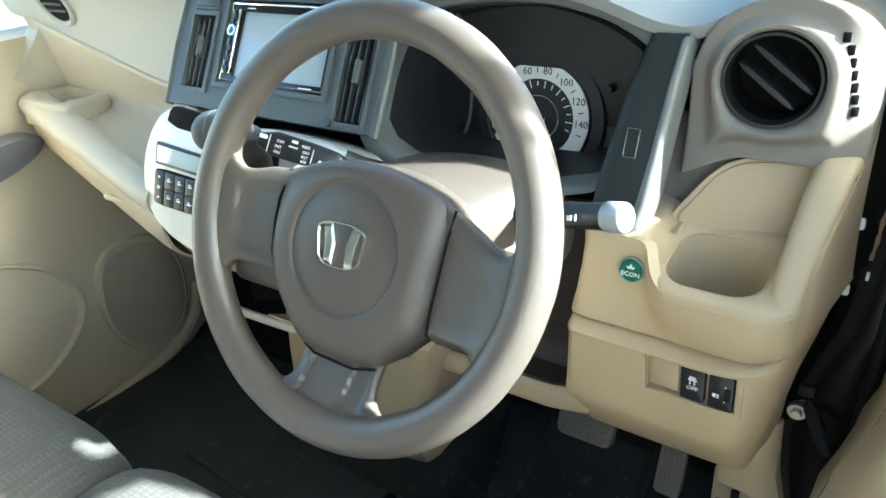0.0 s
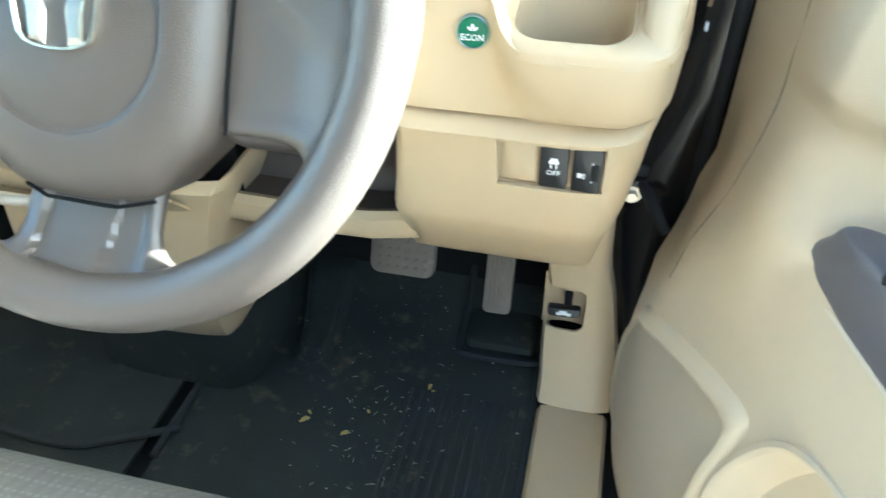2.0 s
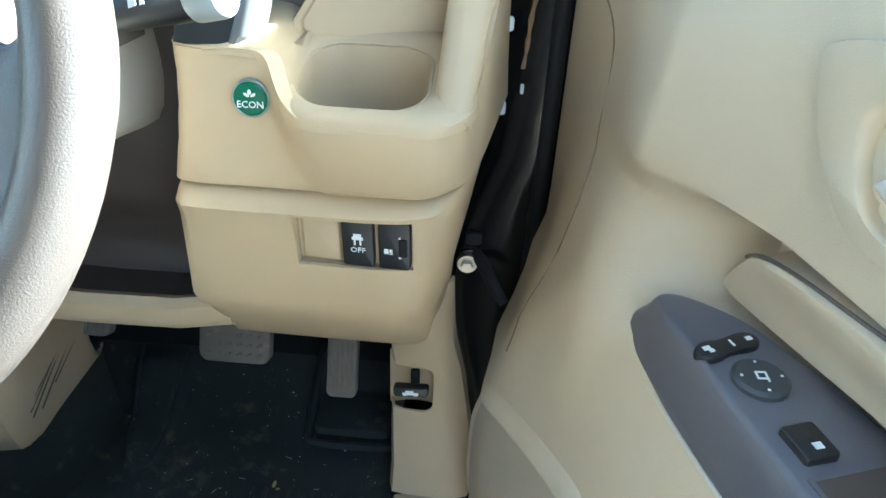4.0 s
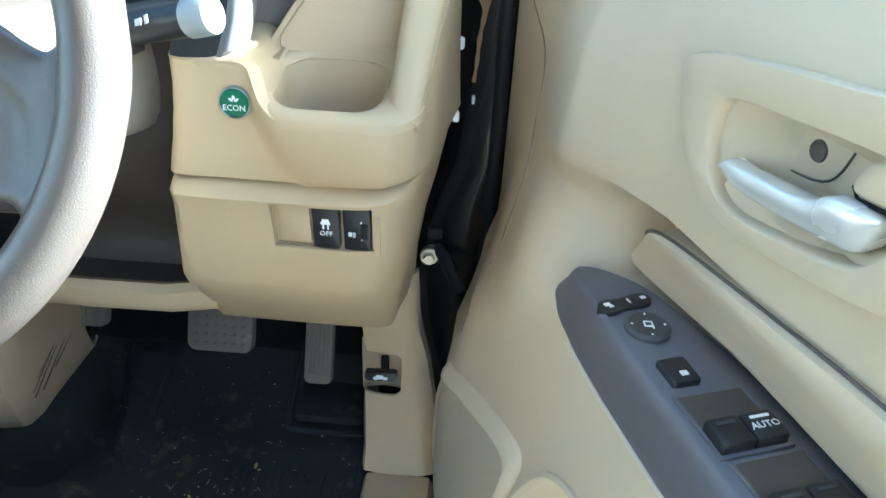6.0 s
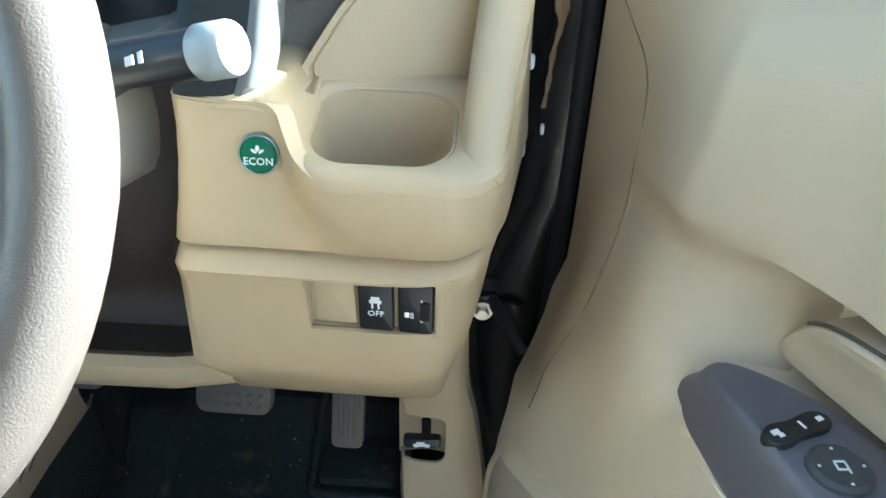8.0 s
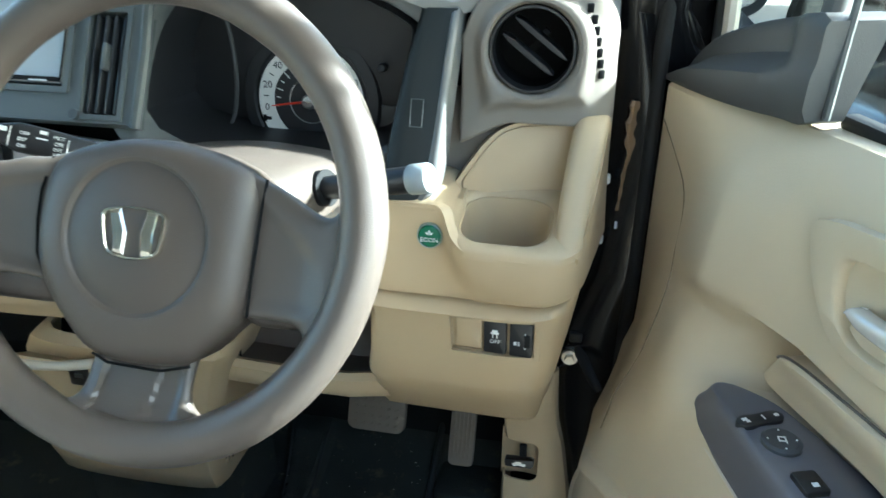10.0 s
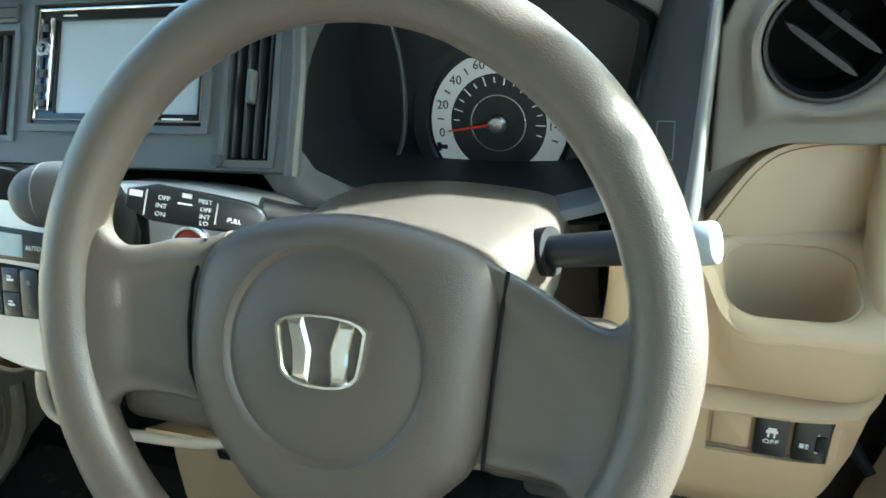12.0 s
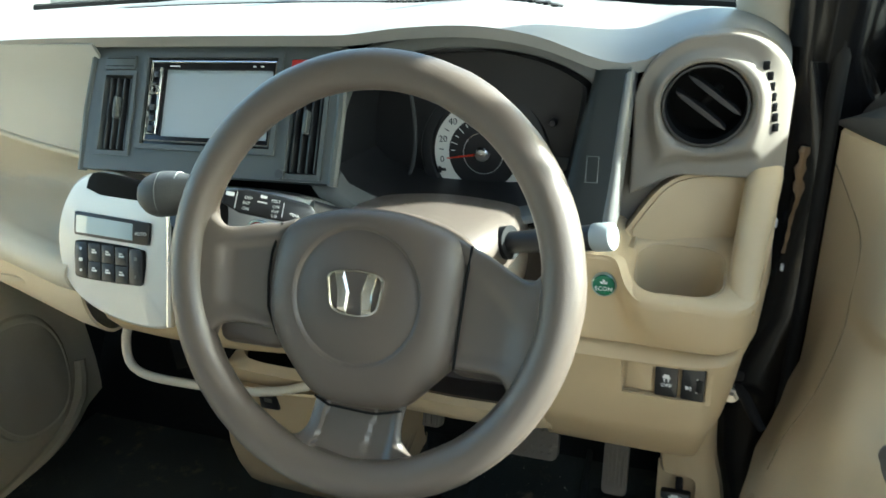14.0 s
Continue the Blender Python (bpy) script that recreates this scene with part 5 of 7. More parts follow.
# ---------------------------------------------------------------- steering column, stalks
col = thing("steering_column", "taupe steering column shroud behind the wheel", "steering column", (0.0, 0.14, 0.95))
top = []
for y, w, z, d in ((0.050, 0.060, 0.985, 0.04), (0.085, 0.078, 0.997, 0.05), (0.13, 0.090, 0.996, 0.05), (0.18, 0.094, 0.988, 0.045), (0.225, 0.092, 0.978, 0.04)):
    top.append([(-w, y, z - d), (-w, y, z - 0.022), (-w * 0.92, y, z - 0.008), (-w * 0.7, y, z - 0.001), (0, y, z + 0.004), (w * 0.7, y, z - 0.001), (w * 0.92, y, z - 0.008), (w, y, z - 0.022), (w, y, z - d)])
part("upper_shroud", sheet(top, 0.003, 30), TAUPE, col, "taupe upper shroud")
low = []
for y, w, z, d in ((0.050, 0.058, 0.945, 0.05), (0.09, 0.070, 0.946, 0.065), (0.14, 0.078, 0.944, 0.075), (0.20, 0.080, 0.94, 0.08), (0.28, 0.078, 0.93, 0.09)):
    low.append([(-w, y, z), (-w, y, z - d * 0.5), (-w * 0.8, y, z - d * 0.9), (0, y, z - d), (w * 0.8, y, z - d * 0.9), (w, y, z - d * 0.5), (w, y, z)])
part("lower_shroud", sheet(low, 0.003, 24), CREAM, col, "pale beige lower shroud")
part("steering_shaft", tube([(0, 0.03, 0.975), (0, 0.10, 0.955), (0, 0.45, 0.72)], 0.022, 14), MATT, col, "dark shaft")


def stalk(name, label, root, tip, rs, cap):
    th = thing(name, label, "control stalk", root)
    root, tip = Vector(root), Vector(tip)
    part("collar", tube([root - (tip - root) * 0.10, root + (tip - root) * 0.06], [0.0155, 0.0165], 20), RUBBER, th, "ribbed black collar")
    part("arm", tube([root.lerp(tip, k) for k in (0.0, 0.3, 0.6, 0.92)], rs, 20), BLACK, th)
    if cap:
        part("end_cap", tube([root.lerp(tip, k) for k in (0.92, 0.93, 1.08, 1.10, 1.106)], [0.0120, 0.0127, 0.0126, 0.0118, 0.0095], 24), cap, th, "pale grey turning end")
    return th


ls = stalk("light_stalk", "black light control stalk with a pale grey end", (0.090, 0.138, 0.972), (0.1836, 0.1143, 0.9970), [0.0104, 0.0108, 0.0112, 0.0115], KNOB)
lm = plane(Vector((0.150, 0.1005, 0.993)), (0.096, -0.046, 0.042), (0.0, 0.4, 1))
bars([(0, 0.002, 0.006, 0.004), (0.008, 0.002, 0.003, 0.005)], lm, WHITE, ls)
# flat-faced wiper stalk on the other side
wst = thing("wiper_stalk", "black wiper stalk with white printed settings", "control stalk", (-0.09, 0.14, 0.975))
part("arm", tube([(-0.075, 0.150, 0.978), (-0.095, 0.136, 0.985), (-0.11, 0.125, 0.993)], [0.010, 0.0115, 0.013], 16), BLACK, wst)
WM = plane((-0.138, 0.094, 1.0105), (0.83, 0.36, -0.30), (-0.25, 0.30, 0.92))
part("paddle", slab(chaikin([(-0.042, -0.0125), (0.030, -0.0125), (0.048, -0.009), (0.048, 0.007), (0.030, 0.0115), (-0.042, 0.0125)], 1), -0.010, 0.010, 0.004), BLACK, wst, "flat black paddle", WM)
WT = WM @ Matrix.Translation((0, 0, 0.0103))
bars([(-0.0355, 0.004, 0.008, 0.004), (-0.0045, 0.002, 0.009, 0.0012), (-0.029, -0.001, 0.0007, 0.017), (0.016, -0.001, 0.0007, 0.014), (-0.004, 0.0075, 0.006, 0.003)], WT, WHITE, wst, "symbol", "white wiper symbols")
for x, y, s in ((-0.018, 0.0035, "OFF"), (-0.019, -0.0018, "INT"), (-0.019, -0.0072, "ON"), (0.008, 0.0055, "MIST"), (0.009, 0.0002, "OFF"), (0.009, -0.0045, "INT"), (0.009, -0.0088, "LO"), (0.028, -0.004, "PULL")):
    lettering(s, 0.0043, WT @ Matrix.Translation((x, y, 0)), WHITE, wst)

# ---------------------------------------------------------------- steering wheel
TILT_W = radians(24.3)
WC = Vector((0.004, 0.0015, 0.997))
WMX = plane(WC, (1, 0, 0), (0, math.sin(TILT_W), math.cos(TILT_W)))
wheel = thing("steering_wheel", "taupe grained plastic steering wheel with three spokes", "steering wheel", m=WMX)
rimr = []
for k in range(96):
    a = 2 * math.pi * k / 96
    swell = 0.0006 * (math.cos(6 * a) > 0.9)
    rimr.append([((0.1675 + (0.0166 + swell) * math.cos(b)) * math.cos(a), (0.1675 + (0.0166 + swell) * math.cos(b)) * math.sin(a), 0.0155 * math.sin(b)) for b in (2 * math.pi * j / 24 for j in range(24))])
part("rim", rings(rimr + rimr[:1]), TAUPE, wheel, "thick taupe rim", WMX)
# hub pad, its outline drawn in to a circle
HUB = Vector((0.002, -0.017))
pado = chaikin([(-0.078, 0.036), (-0.045, 0.050), (0.002, 0.057), (0.050, 0.051), (0.091, 0.032), (0.0875, -0.015), (0.084, -0.066), (0.060, -0.090), (0.045, -0.106), (0.020, -0.111), (-0.018, -0.111), (-0.040, -0.105), (-0.056, -0.088), (-0.078, -0.060), (-0.086, -0.035), (-0.085, -0.005)], 2)
rows = []
for f, z in ((0.05, -0.045), (0.0, -0.017), (0.0, -0.0115), (0.03, -0.0065), (0.10, -0.001), (0.24, 0.004), (0.45, 0.0078), (0.7, 0.0098), (0.92, 0.0106), (1.0, 0.0103), (1.04, 0.006)):
    row = []
    for p in pado:
        v = Vector(p) - HUB
        q = HUB + v.lerp(v.normalized() * 0.0575, f)
        row.append((q.x, q.y, z))
    rows.append(row)
part("hub_pad", rings(rows), PADT, wheel, "taupe hub pad", WMX)
part("hub_disc", lathe([(0.0580, 0.0102), (0.0562, 0.0096), (0.0545, 0.0078), (0.0528, 0.0076), (0.0512, 0.0084), (0.03, 0.0099), (0.0, 0.0106)], 64), PADT, wheel, "round centre of the hub", WMX @ Matrix.Translation((HUB.x, HUB.y, 0)))
EMB = WMX @ Matrix.Translation((0.003, -0.0130, 0.0112))
eo = chaikin([(-0.0265, 0.0185), (0.0265, 0.0185), (0.0245, 0.0), (0.0205, -0.0195), (-0.0205, -0.0195), (-0.0245, 0.0)], 2)
part("emblem_frame", rings([[(x * k, y * k, z) for x, y in eo] for k, z in ((1.0, -0.002), (1.0, 0.0018), (0.97, 0.0030), (0.91, 0.0030), (0.87, 0.0015), (0.87, -0.002))]), EMBLEM, wheel, "chrome emblem", EMB)
for s in (-1, 1):
    bar = [((0.0195, 0.0165), (0.0105, 0.0165), (0.0050, 0.0), (0.0065, -0.0168), (0.0150, -0.0168), (0.0155, 0.0))]
    part("emblem_bar", rings([[(s * (0.0125 + (a - 0.0125) * k), b * k, z) for a, b in bar[0]] for k, z in ((1.0, -0.001), (1.0, 0.0012), (0.75, 0.0026))], True, True), EMBLEM, wheel, "plain chrome bar of the emblem", EMB, smooth=False)


def spoke(name, ua, uc, ul, dish, label):
    """A spoke between two edge curves and a middle curve (x, y, front height), with a dished face."""
    n = 48
    ua, uc, ul = spline(ua, n), spline(uc, n), spline(ul, n)
    front = [math.sin(math.pi * (k / 48 - 0.5)) for k in range(49)]
    ring_v = [(v, (1 - abs(v) ** 7) ** (1 / 3)) for v in front] + [(v, -(1 - abs(v) ** 7) ** (1 / 3)) for v in (0.97, 0.8, 0.3, -0.3, -0.8, -0.97)]
    rows = []
    for a, c, l in zip(ua, uc, ul):
        row = []
        for v, w in ring_v:
            p = c + (l - a) * (0.5 * v) + (a + l - 2 * c) * (0.5 * v * v)
            z = p.z - 0.009 + 0.009 * w
            if w > 0:
                z -= dish(p.x, p.y) * min(1.0, w * 2)
            row.append((p.x, p.y, z))
        rows.append(row)
    return part(name, rings(rows, True, True), TAUPE, wheel, label, WMX)


spoke("side_spoke", [(0.076, 0.038, -0.006), (0.092, 0.031, -0.004), (0.108, 0.024, -0.003), (0.126, 0.014, -0.001), (0.139, 0.009, 0.002), (0.147, 0.012, 0.004), (0.151, 0.021, 0.004), (0.150, 0.034, 0.003)],
      [(0.076, -0.014, -0.005), (0.090, -0.016, -0.003), (0.107, -0.02, -0.002), (0.125, -0.024, 0.0), (0.140, -0.027, 0.003), (0.150, -0.029, 0.005), (0.158, -0.031, 0.006), (0.164, -0.032, 0.004)],
      [(0.074, -0.066, -0.007), (0.086, -0.067, -0.004), (0.098, -0.067, -0.003), (0.110, -0.067, -0.001), (0.120, -0.068, 0.001), (0.127, -0.072, 0.003), (0.130, -0.081, 0.004), (0.128, -0.095, 0.003)],
      lambda x, y: 0.0036 * smooth01(0.146, 0.122, x) * smooth01(0.0, 0.018, 0.022 - 0.78 * (x - 0.092) - y) * smooth01(-0.066, -0.050, y), "taupe side spoke with a dished face")
spoke("side_spoke", [(-0.068, 0.042, -0.006), (-0.085, 0.037, -0.004), (-0.103, 0.0355, -0.003), (-0.121, 0.031, -0.001), (-0.135, 0.0305, 0.002), (-0.143, 0.036, 0.004), (-0.146, 0.045, 0.004), (-0.144, 0.058, 0.003)],
      [(-0.074, -0.008, -0.005), (-0.088, -0.008, -0.003), (-0.104, -0.009, -0.002), (-0.123, -0.010, 0.0), (-0.139, -0.011, 0.003), (-0.150, -0.012, 0.005), (-0.158, -0.012, 0.006), (-0.165, -0.012, 0.004)],
      [(-0.066, -0.056, -0.007), (-0.082, -0.056, -0.004), (-0.098, -0.0545, -0.003), (-0.114, -0.054, -0.001), (-0.127, -0.055, 0.002), (-0.135, -0.060, 0.004), (-0.139, -0.070, 0.004), (-0.138, -0.085, 0.003)],
      lambda x, y: 0.0042 * smooth01(-0.141, -0.122, x) * smooth01(0.0, 0.010, 0.026 + 0.16 * (x + 0.085) - y) * smooth01(-0.050, -0.036, y + 0.25 * (x + 0.11)), "taupe side spoke with a dished face")
spoke("lower_spoke", [(-0.036, -0.098, -0.012), (-0.041, -0.115, -0.010), (-0.043, -0.130, -0.006), (-0.049, -0.140, -0.002), (-0.062, -0.144, 0.002), (-0.078, -0.140, 0.003)],
      [(0.002, -0.100, -0.012), (0.0, -0.118, -0.009), (0.0, -0.134, -0.005), (0.0, -0.147, 0.001), (0.0, -0.157, 0.005), (0.0, -0.165, 0.005)],
      [(0.044, -0.098, -0.012), (0.041, -0.115, -0.010), (0.041, -0.130, -0.006), (0.047, -0.140, -0.002), (0.060, -0.145, 0.002), (0.078, -0.141, 0.003)],
      lambda x, y: (0.0045 * smooth01(-0.0275, -0.0255, x - 0.18 * (y + 0.113)) + 0.0028 * smooth01(0.0165, 0.0180, x - 0.18 * (y + 0.113)) - 0.0045 * smooth01(0.030, 0.038, x)) * smooth01(-0.164, -0.146, y), "taupe lower spoke with two ridges")
part("side_seam", tube([(0.0925, 0.032, -0.006), (0.0905, 0.010, -0.004), (0.0885, -0.018, -0.004), (0.0865, -0.045, -0.004), (0.0845, -0.067, -0.006)], 0.0011, 6), MATT, wheel, "black gap beside the hub pad", WMX)
part("side_seam", tube([(-0.080, 0.037, -0.008), (-0.0865, 0.012, -0.0055), (-0.0885, -0.010, -0.0055), (-0.087, -0.036, -0.0055), (-0.078, -0.060, -0.008)], 0.0012, 6), MATT, wheel, "", WMX)
part("hub_seam", tube([(-0.038, -0.107, -0.010), (-0.024, -0.1125, -0.0085), (-0.016, -0.1125, -0.0082), (0.010, -0.1135, -0.0082), (0.020, -0.1135, -0.0085), (0.042, -0.108, -0.010)], 0.0011, 6), MATT, wheel, "", WMX)
# unseen blocks behind the side spokes keep sun off the lower spoke
for x in (0.112, -0.108):
    part("rear_cover", rbox((x, -0.034, -0.036), (0.070, 0.082, 0.050), 0.012, 3), PADT, wheel, "taupe cover behind the spoke", WMX)
part("wheel_boss", lathe([(0.075, -0.012), (0.070, -0.035), (0.055, -0.060), (0.050, -0.075)], 32, True, True), PADT, wheel, "", WMX @ Matrix.Translation((0, -0.02, 0)))

# ---------------------------------------------------------------- pedals, mats, litter
def pedal(name, label, c, w, h, lean, grooves, slant, arm_to):
    th = thing(name, label, "pedal", c)
    m = plane(c, (1, 0, 0), (0, lean, 1))
    pad = part("pad", slab(rrect(0, 0, w, h, min(w, h) * 0.22), -0.012, 0.003, 0.004), PEDAL, th, "worn rubber pad", m)
    for k in range(grooves):
        if slant:
            for j in range(4):
                x, y = -w * 0.36 + w * 0.72 * k / (grooves - 1), -h * 0.30 + h * 0.2 * j
                part("tread", rbox((0, 0, 0), (w * 0.075, 0.0035, 0.003), 0.001), PEDAL, pad, "", m @ Matrix.Translation((x, y, 0.0035)) @ pose(0, 0, 0, 0, 0, 35))
        else:
            x = -w * 0.32 + w * 0.64 * k / (grooves - 1)
            part("tread", rbox((x, 0, 0.0035), (w * 0.09, h * 0.78, 0.003), 0.001), PEDAL, pad, "", m)
    part("arm", tube([Vector(c) + Vector((0, 0.012, 0.0)), Vector(c).lerp(Vector(arm_to), 0.5) + Vector((0, 0.02, 0)), arm_to], 0.009, 10), MATT, th, "black arm")
    return th


pedal("brake_pedal", "wide worn rubber brake pedal", (0.048, 0.392, 0.522), 0.086, 0.058, 0.45, 6, True, (0.05, 0.50, 0.75))
pedal("accelerator_pedal", "narrow worn rubber accelerator pedal", (0.176, 0.398, 0.520), 0.036, 0.130, 0.42, 5, False, (0.19, 0.52, 0.68))
pedal("parking_brake_pedal", "small foot-operated parking brake pedal", (-0.108, 0.372, 0.556), 0.045, 0.044, 0.5, 4, False, (-0.08, 0.48, 0.72))


def mat_z(x, y):
    z = 0.347 + 0.002 * noise.noise(Vector((x * 14, y * 14, 0)))
    if y > 0.40:
        z += 0.55 * (y - 0.40) ** 1.2
    f = min(1.0, max(0.0, (y - 0.335) / 0.16))
    a, b = -0.091 - 0.040 * f, -0.065 - 0.008 * f
    u = (x - a) / (b - a)
    rise = min(1.0, max(0.0, (u + 0.25) / 0.25)) * min(1.0, max(0.0, (1.25 - u) / 0.25)) * min(1.0, max(0.0, (y - 0.325) / 0.02)) * min(1.0, max(0.0, (0.52 - y) / 0.04))
    z += 0.020 * rise + 0.004 * rise * math.exp(-((u - 0.1) / 0.2) ** 2)
    return z


mx = [-0.212 + 0.452 * i / 90 for i in range(91)]
my = [0.10 + 0.46 * i / 60 for i in range(61)]
fm = thing("floor_mat", "dirty black driver's floor mat with a ribbed heel pad", "floor mat", (0.03, 0.3, 0.345))
part("carpet", sheet([[(x, y, mat_z(x, y)) for x in mx] for y in my], 0.006), MAT, fm)
bind = [(-0.212, 0.10), (0.240, 0.10), (0.240, 0.385), (0.235, 0.56), (-0.212, 0.56), (-0.212, 0.10)]
bpath = []
for (a, b), (c, d) in zip(bind, bind[1:]):
    bpath += [(a + (c - a) * k / 12, b + (d - b) * k / 12) for k in range(12)]
part("binding", tube([(x, y, mat_z(x, y) + 0.003) for x, y in bpath], 0.0055, 8), MATEDGE, fm, "black bound edge")
for k in range(11):
    x = 0.075 + 0.0145 * k
    part("rib", tube([(x, y, mat_z(x, y) + 0.002) for y in [0.13 + 0.19 * j / 8 for j in range(9)]], 0.0026, 6), MATEDGE, fm, "black rubber rib")
pp = [(0.118, 0.62), (0.120, 0.40), (0.130, 0.392), (0.220, 0.392), (0.238, 0.40)]
part("pedal_frame", tube([(x, y, mat_z(x, min(y, 0.56)) + 0.006) for x, y in chaikin(pp, 2, False)], 0.0055, 8), MATEDGE, fm, "raised edge round the accelerator foot")
part("pedal_foot", slab(rrect(0.18, 0.44, 0.10, 0.075, 0.01), 0.36, 0.372, 0.004), MAT, fm, "worn pad under the accelerator")
pf = thing("passenger_mat", "black carpet mat in the passenger footwell", "floor mat", (-0.6, 0.25, 0.34))
part("carpet", sheet([[(x, y, 0.345 + 0.002 * noise.noise(Vector((x * 12, y * 12, 3)))) for x in [-0.90 + 0.66 * i / 24 for i in range(25)]] for y in [-0.05 + 0.19 * j / 10 for j in range(11)] + [0.16 + 0.035 * j for j in range(9)]], 0.006), MAT, pf)
part("binding", tube(spline([(-0.60, 0.150, 0.352), (-0.45, 0.135, 0.353), (-0.33, 0.128, 0.354), (-0.27, 0.150, 0.353), (-0.20, 0.185, 0.352)], 24), 0.005, 8), MATEDGE, pf)
rng = random.Random(4)


def leaf(size, seed):
    r = random.Random(seed)
    o = chaikin([(-size, 0), (-size * 0.3, size * 0.42), (size * 0.4, size * 0.34), (size, 0.02 * size), (size * 0.3, -size * 0.38), (-size * 0.4, -size * 0.32)], 1)
    return rings([[(x, y, 0.0 + 0.25 * size * math.sin(3 * x / size + seed)) for x, y in o], [(x * 0.55, y * 0.5, 0.0025 + 0.2 * size * r.random()) for x, y in o]], False, True)


for k, (x, y, s) in enumerate(((0.098, 0.325, 0.006), (-0.048, 0.235, 0.009), (-0.046, 0.247, 0.005), (0.010, 0.226, 0.008), (0.104, 0.318, 0.003), (0.03, 0.265, 0.004))):
    lone("dry_leaf", leaf(s, k), LEAF, "crumpled yellow dry leaf on the floor mat", "leaf", Matrix.Translation((x, y, mat_z(x, y) + 0.004)) @ pose(0, 0, 0, 8, 5, rng.uniform(0, 360)), group="dry leaves on the mat")
hump = [(-0.136, 0.505), (-0.116, 0.43), (-0.096, 0.345), (-0.088, 0.330), (-0.068, 0.330), (-0.060, 0.345), (-0.066, 0.43), (-0.070, 0.505)]
part("hump_seam", tube([(x, y, mat_z(x, y) + 0.001) for x, y in chaikin(hump, 2, False)], 0.0028, 6), MATEDGE, fm, "stitched edge of the foot rest")
bits = []
for k in range(150):
    x, y = rng.gauss(0.06, 0.08), rng.uniform(0.14, 0.50)
    if -0.17 < x < 0.23:
        s = rng.uniform(0.0003, 0.0008) * (1.8 if k % 17 == 0 else 1.0)
        bits.append(rbox((x, y, mat_z(x, y) + s * 0.6), (s * rng.uniform(0.8, 3), s, s), 0))
for k in range(70):
    x, y, a = rng.gauss(0.075, 0.05), rng.gauss(0.24, 0.06), rng.uniform(0, 3.14)
    if -0.17 < x < 0.23 and y > 0.12:
        w = rng.uniform(0.003, 0.009)
        bits.append(tube([(x, y, mat_z(x, y) + 0.001), (x + w * math.cos(a), y + w * math.sin(a), mat_z(x, y) + 0.002)], 0.0003, 4))
tagged(part("grit", joined(*bits), CRUMB, None, "", None, False), "pale grit and grass crumbs on the floor mat", "dirt", "", "stuff")

# ---------------------------------------------------------------- seats
def cushion(name, label, x0, x1, y0, ztop, crown):
    th = thing(name, label, "car seat", ((x0 + x1) / 2, y0 - 0.25, 0.4))
    rows = []
    n = 26
    for i in range(n + 1):
        u = i / n
        x = x0 + (x1 - x0) * u
        e = (1 - abs(2 * u - 1) ** 9)
        zt = ztop - 0.028 * (1 - e) + crown * e
        yf = y0 - 0.016 * (1 - e)
        rows.append([(x, yf - 0.03, 0.42), (x, yf - 0.004, 0.52), (x, yf, zt - 0.07), (x, yf - 0.012, zt - 0.028), (x, yf - 0.045, zt - 0.004), (x, yf - 0.10, zt), (x, yf - 0.22, zt - 0.008), (x, yf - 0.36, zt - 0.025), (x, yf - 0.50, zt - 0.03)])
    part("cushion", sheet(rows, 0.0, 26), CLOTH, th, "grey ribbed cloth cushion")
    part("base", rbox(((x0 + x1) / 2, y0 - 0.29, 0.39), (x1 - x0 - 0.04, 0.46, 0.10), 0.02), MATT, th, "dark seat base")
    return th


def backrest(th, x0, x1, y0):
    """A leaning seat back with a headrest on two posts, unseen and added to block light."""
    rows = []
    for f in (0.0, 0.04, 0.2, 0.4, 0.6, 0.8, 0.93, 1.0):
        z, y = 0.62 + 0.58 * f, y0 - 0.15 * f
        w = (x1 - x0) / 2 * (1.0 - 0.16 * smooth01(0.5, 1.0, f)) * (0.9 if f in (0.0, 1.0) else 1.0)
        d = 0.085 * (0.55 if f in (0.0, 1.0) else 1.0)
        c = (x0 + x1) / 2
        rows.append([(c + w * math.cos(a), y + d * math.sin(a) + 0.012 * math.cos(2 * a), z) for a in (2 * math.pi * k / 28 for k in range(28))])
    part("backrest", rings(rows, True, True), CLOTH, th, "grey cloth backrest")
    c, y = (x0 + x1) / 2, y0 - 0.17
    head = part("headrest", rbox((c, y, 1.31), (0.25, 0.10, 0.16), 0.04, 4), CLOTH, th)
    for s in (-0.06, 0.06):
        part("post", tube([(c + s, y, 1.18), (c + s, y, 1.26)], 0.006, 8), CHROME, head)


# backrests are out of view; added to block light from behind
backrest(cushion("car_seat", "grey cloth driver's seat, its cushion partly sunlit", -0.325, 0.215, -0.052, 0.680, 0.010), -0.31, 0.215, -0.66)
backrest(cushion("car_seat", "grey cloth passenger seat beside the driver's", -0.86, -0.330, -0.055, 0.680, 0.008), -0.86, -0.335, -0.66)

# ---------------------------------------------------------------- open driver's door
DOOR = Matrix((Vector((math.sin(radians(19.5)), -math.cos(radians(19.5)), 0)), Vector((0, 0, 1)), Vector((-math.cos(radians(19.5)), -math.sin(radians(19.5)), 0)))).transposed().to_4x4()
DOOR.translation = (0.39, 0.36, 0)
door = thing("driver_door", "open driver's door with beige trim and grey armrest", "car door", m=DOOR)


